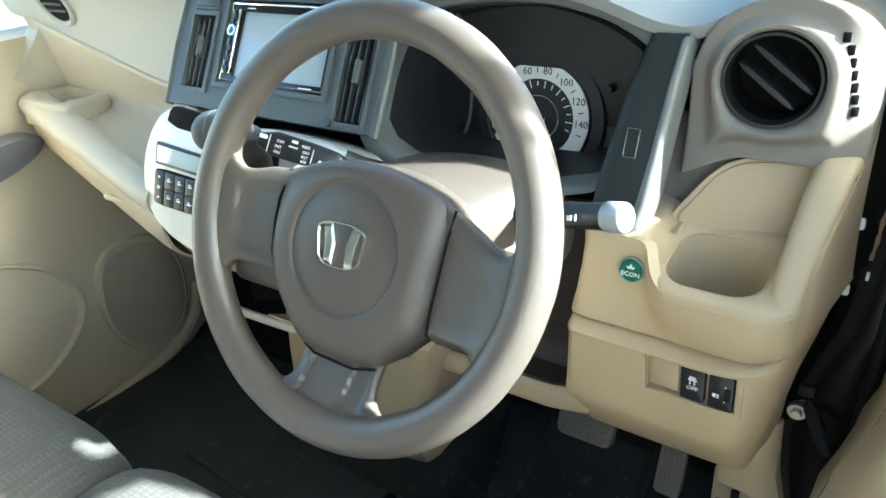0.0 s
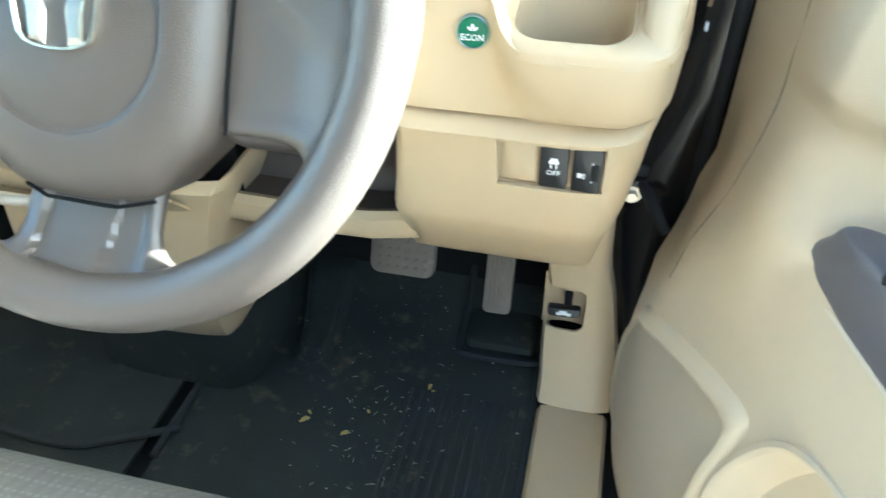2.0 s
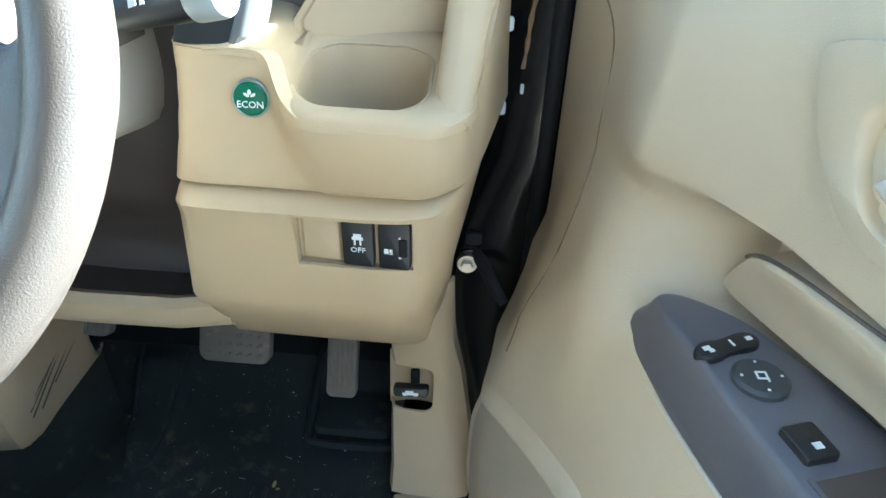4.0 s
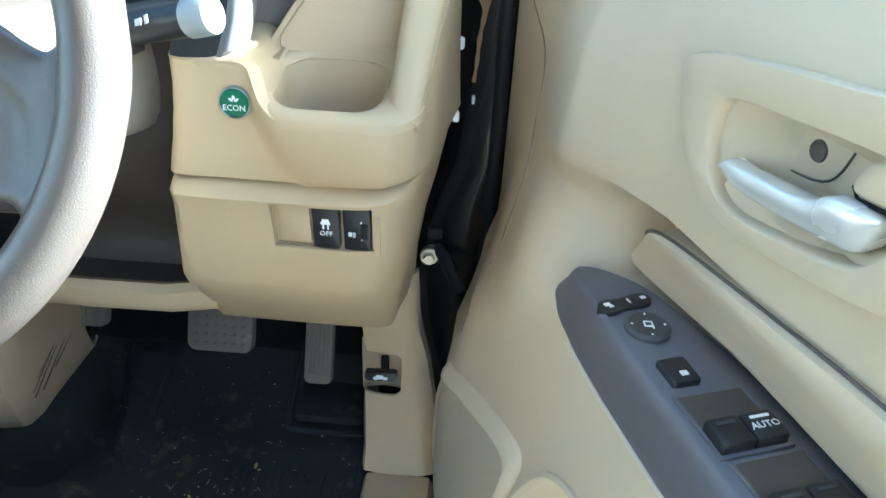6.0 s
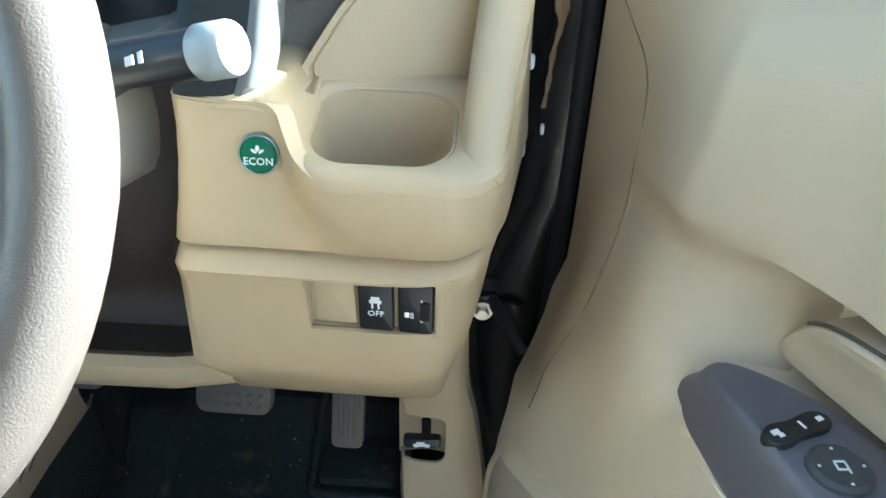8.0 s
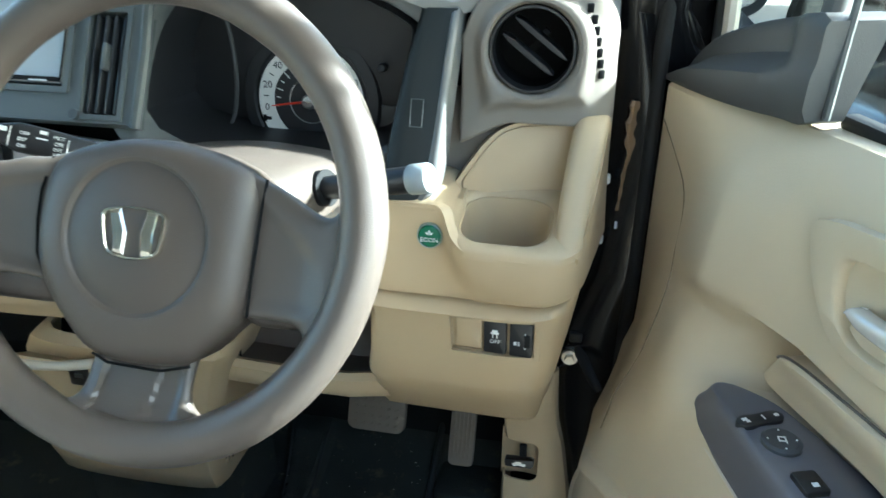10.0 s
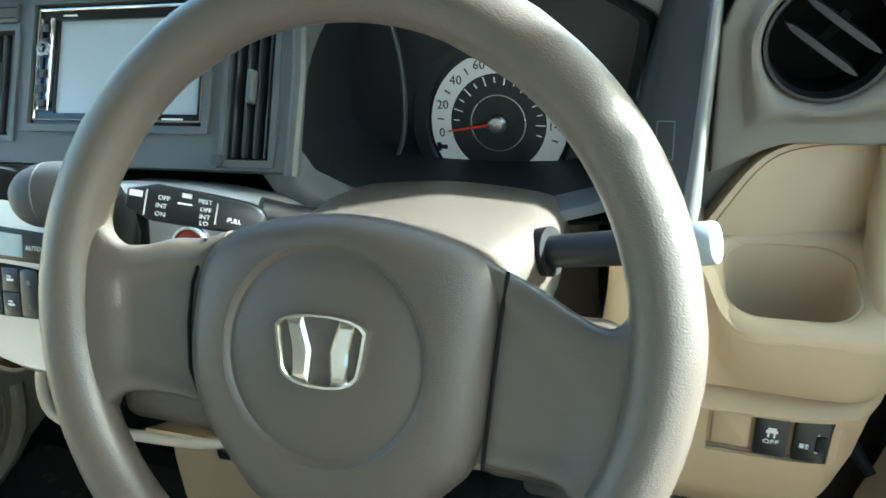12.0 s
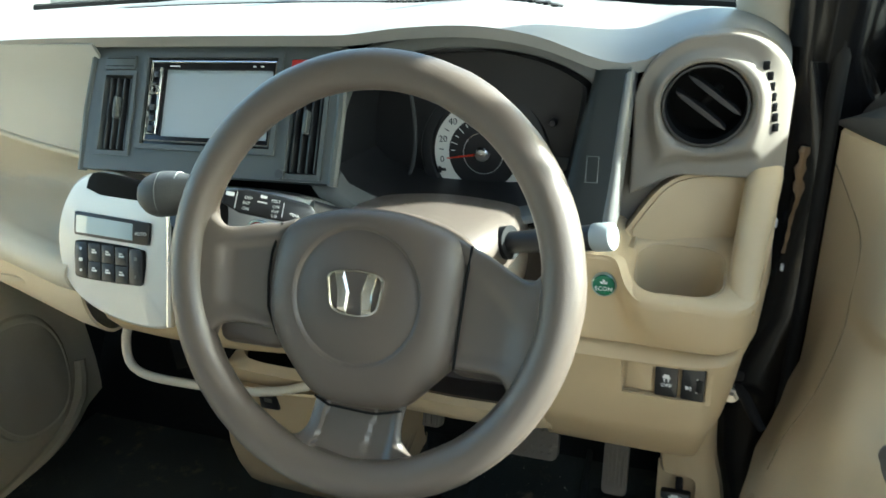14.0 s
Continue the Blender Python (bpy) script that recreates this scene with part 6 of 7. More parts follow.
def door_n(s, z):
    """How far the trim stands into the cabin, along the door (s) and up it (z)."""
    wide = smooth01(0.85, 0.785, z) + (smooth01(1.02, 0.66, z) - smooth01(0.85, 0.785, z)) * smooth01(0.27, 0.14, s)
    n = -0.010 * smooth01(1.0, 1.06, z) + 0.053 * wide + 0.014 * smooth01(0.78, 0.70, z) + 0.016 * smooth01(0.70, 0.58, z) - 0.02 * smooth01(0.42, 0.28, z)
    ramp = min(1.0, max(0.0, (s - 0.10) / 0.080)) * min(1.0, max(0.0, (0.290 - s) / 0.105))
    n += 0.019 * ramp * min(1.0, max(0.0, (z - 0.870) / 0.022)) * smooth01(1.03, 0.98, z)
    n += 0.012 * min(1.0, max(0.0, (0.886 - z) / 0.05)) * smooth01(0.10, 0.18, s) * smooth01(0.235, 0.19, s) * smooth01(0.70, 0.78, z)
    n -= 0.040 * smooth01(0.800, 0.818, z) * smooth01(0.893, 0.880, z) * smooth01(0.222, 0.246, s)
    edge = 0.004 + 0.016 * smooth01(0.76, 0.70, z) + 0.026 * smooth01(0.70, 0.60, z) + 0.012 * smooth01(0.60, 0.50, z) - 0.02 * smooth01(0.42, 0.28, z)
    n = edge + (n - edge) * smooth01(0.0, 0.12, s)
    return n - 0.014 * max(0.0, (0.012 - s) / 0.012) ** 2


ss = [0.0, 0.01, 0.02, 0.035, 0.05, 0.07, 0.09, 0.11, 0.13, 0.15, 0.165, 0.176, 0.1815, 0.187, 0.20, 0.215, 0.23, 0.25, 0.27, 0.29, 0.31, 0.33, 0.36, 0.39, 0.42, 0.45, 0.48, 0.52, 0.56, 0.62, 0.70, 0.80, 0.90]
zs = [0.26, 0.29, 0.32, 0.36, 0.40, 0.45, 0.50, 0.54, 0.58, 0.62, 0.66, 0.69, 0.72, 0.75, 0.78, 0.80, 0.82, 0.84, 0.86, 0.869, 0.875, 0.884, 0.888, 0.894, 0.905, 0.92, 0.94, 0.96, 0.98, 1.0, 1.015, 1.03]
door_sheet = sheet([[(s, z, door_n(s, z) - (0.026 if 0.335 < s < 0.45 and 0.945 < z < 0.995 else 0.0)) for s in ss] for z in zs] + [[(s, 1.042 + 0.012 * smooth01(0.1, 0.4, s), door_n(s, 1.03) - 0.012) for s in ss], [(s, 1.046 + 0.012 * smooth01(0.1, 0.4, s), -0.055) for s in ss]], 0.003)
part("trim_seam", tube([(p.x, p.y, door_n(p.x, p.y) + 0.0002) for p in spline([(0.012, 0.995, 0), (0.05, 0.968, 0), (0.085, 0.94, 0), (0.104, 0.89, 0), (0.118, 0.83, 0), (0.108, 0.74, 0), (0.092, 0.66, 0)], 40)], 0.0007, 6), SEAM, door, "", DOOR)
part("shell", joined(rbox((0.50, 0.62, -0.10), (1.0, 0.86, 0.075), 0.02, 3)), PAINT, door, "black painted outer shell", DOOR)
part("door_rubber", tube(spline([(0.004, 1.04, -0.045), (0.0, 0.95, -0.055), (-0.004, 0.80, -0.045), (-0.006, 0.66, -0.02), (-0.004, 0.50, -0.01), (0.02, 0.30, -0.02)], 24), 0.009, 10), RUBBER, door, "black rubber edge", DOOR)
# handle bezel and pull
bz_o = chaikin([(0.279, 1.003), (0.360, 1.016), (0.421, 1.023), (0.475, 1.034), (0.492, 1.022), (0.494, 0.960), (0.478, 0.946), (0.457, 0.939), (0.410, 0.929), (0.356, 0.9215), (0.328, 0.9255), (0.310, 0.940), (0.294, 0.960), (0.285, 0.980)], 2)
bz_i = chaikin([(0.322, 0.984), (0.334, 0.9905), (0.373, 0.9945), (0.412, 0.9985), (0.440, 1.001), (0.450, 0.993), (0.451, 0.972), (0.444, 0.9555), (0.430, 0.9465), (0.385, 0.9380), (0.355, 0.9330), (0.339, 0.9360), (0.3270, 0.947), (0.3205, 0.966)], 2)
rows = []
for f, h in ((1.0, -0.004), (1.0, 0.005), (0.985, 0.0068), (0.93, 0.0072), (0.16, 0.0072), (0.07, 0.0062), (0.015, 0.0035), (0.0, 0.0), (-0.012, -0.012), (-0.03, -0.0215), (-0.07, -0.0235), (-0.25, -0.024)):
    rows.append([(i[0] + (o[0] - i[0]) * f, i[1] + (o[1] - i[1]) * f, h + 0.001) for i, o in zip(bz_i, bz_o)])
bez = part("handle_bezel", rings(rows, False, True), BEIGE_SOFT, door, "beige surround of the door handle", DOOR)
h_top = spline([(0.3340, 0.9528, 0), (0.3352, 0.9560, 0), (0.340, 0.9585, 0), (0.355, 0.9597, 0), (0.372, 0.9618, 0), (0.390, 0.9638, 0), (0.402, 0.9665, 0), (0.409, 0.9710, 0), (0.415, 0.9745, 0), (0.426, 0.9755, 0), (0.441, 0.9760, 0)], 34)
h_low = spline([(0.3340, 0.9512, 0), (0.3355, 0.9480, 0), (0.340, 0.9456, 0), (0.350, 0.9446, 0), (0.366, 0.9450, 0), (0.386, 0.9470, 0), (0.402, 0.9490, 0), (0.418, 0.9510, 0), (0.430, 0.9530, 0), (0.437, 0.9590, 0), (0.441, 0.9720, 0)], 34)
hdl = []
for k, (a, b) in enumerate(zip(h_top, h_low)):
    lift = 0.0035 + 0.0025 * smooth01(0, 5, k) - 0.004 * smooth01(26, 33, k)
    cross = ((0.0, -0.006), (0.0, 0.0005), (0.06, 0.0026), (0.18, 0.0038), (0.34, 0.0042), (0.50, 0.0036), (0.66, 0.0024), (0.82, 0.0006), (0.95, -0.0018), (1.0, -0.0045), (0.96, -0.011), (0.5, -0.012), (0.1, -0.011))
    hdl.append([(*a.lerp(b, f).xy, lift + h) for f, h in cross])
part("handle", rings(hdl, True, True), LEVER, bez, "satin silver door handle", DOOR)
part("handle_base", dome(chaikin([(0.4150, 0.9790), (0.4200, 0.9765), (0.438, 0.9785), (0.447, 0.9800), (0.448, 0.992), (0.440, 0.9985), (0.424, 0.9965), (0.418, 0.989)], 2), [(1.0, -0.022), (1.0, -0.004), (0.95, 0.0), (0.8, 0.002), (0.4, 0.003)]), BEIGE_SOFT, bez, "beige cover over the handle's pivot", DOOR)
part("handle_gap", tube([(0.4135, 0.978, -0.004), (0.420, 0.9752, -0.001), (0.432, 0.9770, 0.001), (0.4455, 0.9788, 0.0015)], 0.0010, 6), MATT, bez, "dark gap beside the handle", DOOR)
part("cup_seam", tube([(x, z, -0.0225) for x, z in chaikin([(0.312, 0.946), (0.330, 0.957), (0.354, 0.956), (0.378, 0.960), (0.387, 0.968), (0.392, 0.985)], 2, False)], 0.0007, 6), PADT, bez, "", DOOR)
part("lock_hole", lathe([(0.0, 0.0006), (0.0055, 0.0006), (0.0065, -0.001)], 20), PADT, bez, "dark round screw hole", DOOR @ Matrix.Translation((0.369, 0.974, -0.0225)))
# armrest: dark top with switches, beige pull above it
arm_o = chaikin([(0.236, 0.0335), (0.2365, 0.0240), (0.248, 0.0135), (0.30, -0.003), (0.345, -0.014), (0.43, -0.026), (0.50, -0.030), (0.90, -0.03), (0.90, 0.050), (0.50, 0.0515), (0.36, 0.0515), (0.31, 0.0495), (0.268, 0.0465), (0.245, 0.0405)], 3)
ATOP = 0.838
ARMM = DOOR @ Matrix(((1, 0, 0, 0), (0, 0, 1, ATOP), (0, -1, 0, 0), (0, 0, 0, 1)))


def slope_arm(s):
    return -0.010 * smooth01(0.30, 0.22, s)


rows = []
for k, h in ((0.98, -0.052), (1.02, -0.049), (1.025, -0.040), (1.015, -0.024), (0.99, -0.011), (0.955, -0.004), (0.91, -0.001), (0.85, 0.0)):
    row = []
    for s, n in arm_o:
        c = (min(max(s, 0.28), 0.88), 0.012)
        row.append((c[0] + (s - c[0]) * k - 0.024 * smooth01(-0.004, -0.045, h) * smooth01(0.34, 0.235, s), -(c[1] + (n - c[1]) * k), h + slope_arm(s)))
    rows.append(row)
arm = part("armrest", rings(rows, True, True), ARM, door, "dark mauve-grey armrest top", ARMM)
part("arm_edge", tube([(min(max(s, 0.28), 0.88) + (s - min(max(s, 0.28), 0.88)) * 1.022 - 0.024 * smooth01(0.34, 0.235, s), -(0.012 + (n - 0.012) * 1.030), -0.050 + slope_arm(s)) for s, n in arm_o if n > 0.022], 0.0016, 6, False), CREAM, arm, "", ARMM)


def on_arm(s, n, rot=90.0, z=0.0):
    """A frame on the armrest top, its x across the door and its y towards the hinge."""
    return ARMM @ Matrix.Translation((s, -n, z)) @ pose(0, 0, 0, 0, 0, rot)


sel = part("mirror_selector", slab(chaikin([(-0.021, -0.004), (-0.012, -0.0078), (-0.003, -0.0055), (0.016, -0.0075), (0.021, 0.0), (0.016, 0.0075), (-0.003, 0.0055), (-0.012, 0.0078), (-0.021, 0.004)], 2), -0.004, 0.0022, 0.0016), BLACK, arm, "dark grey mirror selector", on_arm(0.303, 0.026, 97))
bars([(-0.0140, 0.001, 0.0045, 0.003), (-0.0125, -0.0015, 0.003, 0.0022), (0.002, 0.0, 0.0012, 0.005), (0.0135, 0, 0.0035, 0.0028)], on_arm(0.303, 0.026, 97, 0.0023), WHITE, sel)
mir = part("mirror_switch", lathe([(0.0, 0.0028), (0.006, 0.0030), (0.0125, 0.0036), (0.0148, 0.002), (0.0155, -0.004)], 36), DGREY, arm, "round dark grey mirror adjuster", on_arm(0.330, 0.0245))
bars([(0, 0.0025, 0.0055, 0.0010), (-0.0025, 0, 0.0010, 0.005), (0.0025, -0.001, 0.0010, 0.007), (0, -0.0022, 0.005, 0.0010), (0.0105, 0, 0.0013, 0.0013), (-0.0105, 0, 0.0013, 0.0013), (0, 0.0105, 0.0013, 0.0013), (0, -0.0105, 0.0013, 0.0013)], on_arm(0.330, 0.0245, 75, 0.0034), WHITE, mir)
lk = part("window_lock", slab(rrect(0, 0, 0.0185, 0.0215, 0.002), -0.003, 0.0042, 0.0016), BLACK, arm, "black window lock button", on_arm(0.3735, 0.029))
bars([(0.001, -0.004, 0.0045, 0.0038)], on_arm(0.3735, 0.029, 90, 0.0043), WHITE, lk)
for k in range(2):
    sc = 0.4145 + 0.0495 * k
    wf = lambda z=0.0: on_arm(sc, 0.0205 - 0.003 * k, 90, z)
    well = part("switch_well", holed(-0.0225, 0.0225, -0.0235, 0.0235, [(-0.0205, 0.0205, -0.0215, 0.0215)], -0.004, 0.0016), ARM, arm, "", wf(), smooth=False)
    part("finger_well", sheet([[(-0.0205, y, z), (0.0, y, z), (0.0205, y, z)] for y, z in ((0.0215, 0.0014), (0.016, 0.0008), (0.006, 0.0005), (-0.0215, 0.0005))]), PADT, well, "brown-grey scooped finger well", wf())
    for j in (-1, 1):
        sw = part("window_switch", rbox((j * 0.0103, -0.0115, 0.003), (0.0198, 0.0195, 0.010), 0.002), BLACK, well, "black window switch", wf())
        main = k == 0 and j == 1
        bars([(j * 0.0103, -0.0065, 0.0115, 0.0018)], wf(0.0081), WHITE if main else DGREY, sw)
        if main:
            lettering("AUTO", 0.0062, wf(0.0081) @ Matrix.Translation((0.0103, -0.0125, 0)), WHITE, sw)
grab = chaikin([(0.234, 0.826), (0.243, 0.846), (0.266, 0.871), (0.297, 0.8845), (0.36, 0.8915), (0.47, 0.902), (0.60, 0.905), (0.90, 0.905), (0.90, 0.845), (0.55, 0.842), (0.36, 0.842), (0.28, 0.840)], 2)


def pull_n(z):
    return -0.019 * smooth01(0.892, 0.845, z)


pull = dome(grab, [(1.0, -0.03), (1.0, 0.002), (0.992, 0.006), (0.97, 0.0085), (0.9, 0.0095), (0.75, 0.010), (0.5, 0.010)], (0.58, 0.868))
for v in pull.verts:
    v.co.z += pull_n(v.co.y)
part("door_pull", pull, BEIGE_SOFT, door, "beige padded pull behind the armrest", DOOR)
groove = [(0.58 + (x - 0.58) * 1.003, 0.868 + (y - 0.868) * 1.025) for x, y in grab[5:34]]
part("pull_groove", tube([(x, y, max(door_n(x, y), pull_n(y) + 0.003) + 0.0004) for x, y in groove], 0.0012, 6), PADT, door, "dark gap round the pull", DOOR)
# speaker pod and map pocket
spk_o = chaikin([(0.004, 0.42), (0.010, 0.50), (0.035, 0.562), (0.066, 0.600), (0.115, 0.630), (0.20, 0.658), (0.268, 0.676), (0.276, 0.655), (0.270, 0.60), (0.258, 0.48), (0.245, 0.38), (0.18, 0.31), (0.08, 0.285), (0.020, 0.33)], 2)
cs, cz = 0.140, 0.47
rows = []
for k, h in ((1.03, -0.006), (1.0, 0.003), (0.97, 0.0072), (0.925, 0.0085), (0.895, 0.0055), (0.6, 0.0075), (0.25, 0.008)):
    rows.append([(cs + (s - cs) * k, cz + (z - cz) * k, door_n(cs + (s - cs) * min(k, 1), cz + (z - cz) * min(k, 1)) + h) for s, z in spk_o])
sp = part("speaker_pod", rings(rows[:5]), BEIGE_SOFT, door, "beige speaker surround", DOOR)
part("speaker_grille", rings(rows[4:], False, True), GRILLE, sp, "fine beige speaker grille", DOOR)
pk_o = chaikin([(0.268, 0.600), (0.290, 0.672), (0.325, 0.712), (0.375, 0.722), (0.60, 0.735), (0.90, 0.735), (0.90, 0.44), (0.33, 0.41), (0.272, 0.50)], 2)
rows = []
for k, h in ((1.004, -0.003), (1.004, 0.003), (0.99, 0.0045), (0.975, 0.002), (0.955, -0.012), (0.92, -0.026), (0.5, -0.030)):
    rows.append([(0.57 + (s - 0.57) * k, 0.56 + (z - 0.56) * k, door_n(s, z) + h) for s, z in pk_o])
part("map_pocket", rings(rows, False, True), BEIGE_SOFT, door, "beige scooped door pocket", DOOR)
pocket_cut = rings([[(0.57 + (s - 0.57) * 0.99, 0.56 + (z - 0.56) * 0.99, h) for s, z in pk_o] for h in (-0.02, 0.2)], True, True)
part("panel", cut_out(door_sheet, pocket_cut), BEIGE_SOFT, door, "beige moulded door trim", DOOR)
# mirror corner, window frame, glass
cor_top = spline([(-0.006, 1.038, 0), (0.012, 1.059, 0), (0.045, 1.083, 0), (0.100, 1.103, 0), (0.140, 1.114, 0), (0.190, 1.125, 0), (0.230, 1.132, 0), (0.240, 1.128, 0)], 30)
cor_low = spline([(-0.006, 1.033, 0), (0.030, 1.034, 0), (0.070, 1.036, 0), (0.110, 1.039, 0), (0.160, 1.044, 0), (0.205, 1.050, 0), (0.230, 1.052, 0), (0.238, 1.056, 0)], 30)
cor = []
for a, b in zip(cor_top, cor_low):
    row = [(*b.xy, -0.03)]
    for v in (0.0, 0.04, 0.12, 0.3, 0.42, 0.47, 0.52, 0.58, 0.64, 0.72, 0.85, 0.95, 1.0):
        p = b.lerp(a, v)
        sail = -0.020 + 0.022 * smooth01(0.165, 0.215, p.x)
        band = 0.001 + 0.004 * smooth01(0.0, 0.12, v)
        row.append((*p.xy, band + (sail - band) * smooth01(0.40, 0.66, v) - 0.003 * smooth01(0.94, 1.0, v)))
    cor.append(row + [(*a.xy, -0.05)])
part("mirror_corner", rings(cor, True, True), DGREY, door, "dark grey corner cover by the mirror", DOOR)
part("window_sill", rbox((0.61, 1.054, -0.040), (0.76, 0.012, 0.016), 0.004), RUBBER, door, "black window seal", DOOR)
part("front_frame", tube([(-0.012, 1.05, -0.06), (-0.014, 1.11, -0.06), (-0.012, 1.19, -0.06), (0.0, 1.25, -0.055), (0.09, 1.37, -0.05), (0.17, 1.44, -0.05)], 0.016, 12, flat=0.7), DGREY, door, "dark window frame", DOOR)
part("frame_trim", tube([(0.014, 1.06, -0.052), (0.010, 1.11, -0.052), (0.010, 1.19, -0.052), (0.025, 1.25, -0.048), (0.115, 1.365, -0.047), (0.19, 1.43, -0.047)], 0.008, 8), CREAM, door, "", DOOR)
part("division_bar", tube([(0.216, 1.09, -0.020), (0.215, 1.13, -0.020), (0.216, 1.20, -0.023), (0.224, 1.46, -0.036)], 0.016, 12, flat=0.6), DGREY, door, "dark window division bar", DOOR)
part("glass_channel", tube([(0.240, 1.058, -0.014), (0.238, 1.12, -0.018), (0.239, 1.20, -0.022), (0.247, 1.46, -0.036)], 0.0032, 8), GREY, door, "grey edge of the glass channel", DOOR)
g1 = part("quarter_glass", rbox((0.10, 1.25, -0.052), (0.18, 0.40, 0.003), 0), GLASS, door, "clear quarter window", DOOR, smooth=False)
g2 = part("door_glass", rbox((0.575, 1.26, -0.052), (0.72, 0.44, 0.003), 0), GLASS, door, "clear door glass", DOOR, smooth=False)
g1.visible_shadow = g2.visible_shadow = False
# unseen top of the frame, added to stop high sun
part("top_frame", tube([(0.16, 1.440, -0.05), (0.24, 1.468, -0.05), (0.38, 1.490, -0.05), (0.95, 1.50, -0.05)], 0.024, 10, flat=0.8), DGREY, door, "dark window frame", DOOR)
mr = thing("door_mirror", "black outside door mirror", "mirror", m=DOOR @ Matrix.Translation((-0.03, 1.06, -0.2)))
part("housing", dome(chaikin([(-0.130, 1.045), (-0.124, 1.09), (-0.098, 1.150), (-0.03, 1.192), (0.06, 1.196), (0.105, 1.17), (0.11, 1.06), (0.08, 0.995), (0.0, 0.985), (-0.10, 0.995)], 2), [(0.55, -0.29), (0.85, -0.275), (0.98, -0.24), (1.0, -0.205), (0.99, -0.195), (0.93, -0.195)]), PAINT, mr, "", DOOR)
part("glass", slab(chaikin([(-0.112, 1.045), (-0.106, 1.09), (-0.084, 1.140), (-0.02, 1.176), (0.055, 1.180), (0.092, 1.155), (0.096, 1.06), (0.07, 1.01), (0.0, 1.0), (-0.09, 1.008)], 2), -0.196, -0.192, 0.001), CHROME, mr, "mirror glass", DOOR)
part("stem", tube([(0.06, 1.03, -0.07), (0.04, 1.03, -0.15), (0.02, 1.03, -0.2)], 0.02, 10), PAINT, mr, "", DOOR)

# ---------------------------------------------------------------- passenger door
pd = thing("passenger_door", "closed passenger door with beige trim", "car door", (-0.95, 0.0, 0.3))
PDM = plane((-0.945, 0.0, 0.0), (0, 1, 0), (0, 0, 1))


def pd_n(y, z):
    return 0.03 * smooth01(0.90, 0.74, z) + 0.02 * smooth01(0.66, 0.52, z) - 0.03 * smooth01(0.36, 0.46, y) - 0.02 * smooth01(0.42, 0.30, z)


ys = [-0.85, -0.6, -0.4, -0.2, -0.1, 0.0, 0.05, 0.1, 0.15, 0.2, 0.25, 0.3, 0.34, 0.38, 0.42, 0.46, 0.50]
zz = [0.30, 0.34, 0.38, 0.44, 0.50, 0.55, 0.60, 0.65, 0.70, 0.75, 0.80, 0.85, 0.90, 0.95, 1.0, 1.04]
part("panel", sheet([[(y, z, pd_n(y, z)) for y in ys] for z in zz] + [[(y, 1.05, -0.05) for y in ys]], 0.003), BEIGE_SOFT, pd, "beige moulded door trim", PDM)
part("sill_strip", tube(spline([(-0.2, 0.315, 0.045), (0.10, 0.325, 0.05), (0.30, 0.34, 0.045), (0.42, 0.385, 0.03), (0.46, 0.46, 0.015)], 20), 0.022, 10, flat=0.7), BEIGE_SOFT, pd, "", PDM)
pr = chaikin([(0.24, 0.62), (0.33, 0.635), (0.40, 0.60), (0.425, 0.52), (0.41, 0.43), (0.34, 0.39), (0.26, 0.41), (0.215, 0.50)], 2)
rows = []
for k, h in ((1.08, -0.004), (1.03, 0.008), (0.97, 0.010), (0.93, 0.008), (0.75, 0.009), (0.5, 0.009), (0.2, 0.009)):
    rows.append([(0.32 + (y - 0.32) * k, 0.51 + (z - 0.51) * k, pd_n(0.32 + (y - 0.32) * k, 0.51 + (z - 0.51) * k) + h) for y, z in pr])
psp = part("speaker_pod", rings(rows[:4]), BEIGE_SOFT, pd, "beige speaker surround", PDM)
part("speaker_grille", rings(rows[3:], False, True), GRILLE, psp, "beige speaker grille", PDM)
pkk = chaikin([(0.20, 0.60), (0.14, 0.67), (0.0, 0.72), (-0.4, 0.72), (-0.4, 0.40), (0.05, 0.44), (0.14, 0.48), (0.195, 0.54)], 2)
rows = [[(-0.05 + (y + 0.05) * k, 0.58 + (z - 0.58) * k, pd_n(y, z) + h) for y, z in pkk] for k, h in ((1.0, -0.002), (1.0, 0.010), (0.97, 0.012), (0.94, 0.002), (0.5, 0.0))]
part("map_pocket", rings(rows, False, True), BEIGE_SOFT, pd, "beige door pocket", PDM)
part("armrest", dome(chaikin([(0.225, 0.872), (0.20, 0.895), (0.10, 0.885), (-0.5, 0.86), (-0.5, 0.80), (0.10, 0.825), (0.19, 0.845)], 2), [(1.0, 0.0), (1.0, 0.045), (0.96, 0.055), (0.5, 0.058)], (-0.1, 0.85)), ARM, pd, "dark mauve-grey armrest", PDM)
gp = part("door_glass", rbox((-0.15, 1.26, -0.03), (1.1, 0.44, 0.003), 0), GLASS, pd, "clear door glass", PDM, smooth=False)
gp.visible_shadow = False

# ---------------------------------------------------------------- wipers on the windscreen
def on_screen(x, f, off=0.014):
    """A point just outside the glass, f up the lower half of the windscreen."""
    lo = Vector((x, screen_base(x) + 0.012, 1.135))
    hi = Vector((x * 0.96 - 0.01, screen_base(x) * 0.62 + 0.02, 1.33))
    return lo.lerp(hi, f) + Vector((0, 0.63, 0.78)) * off


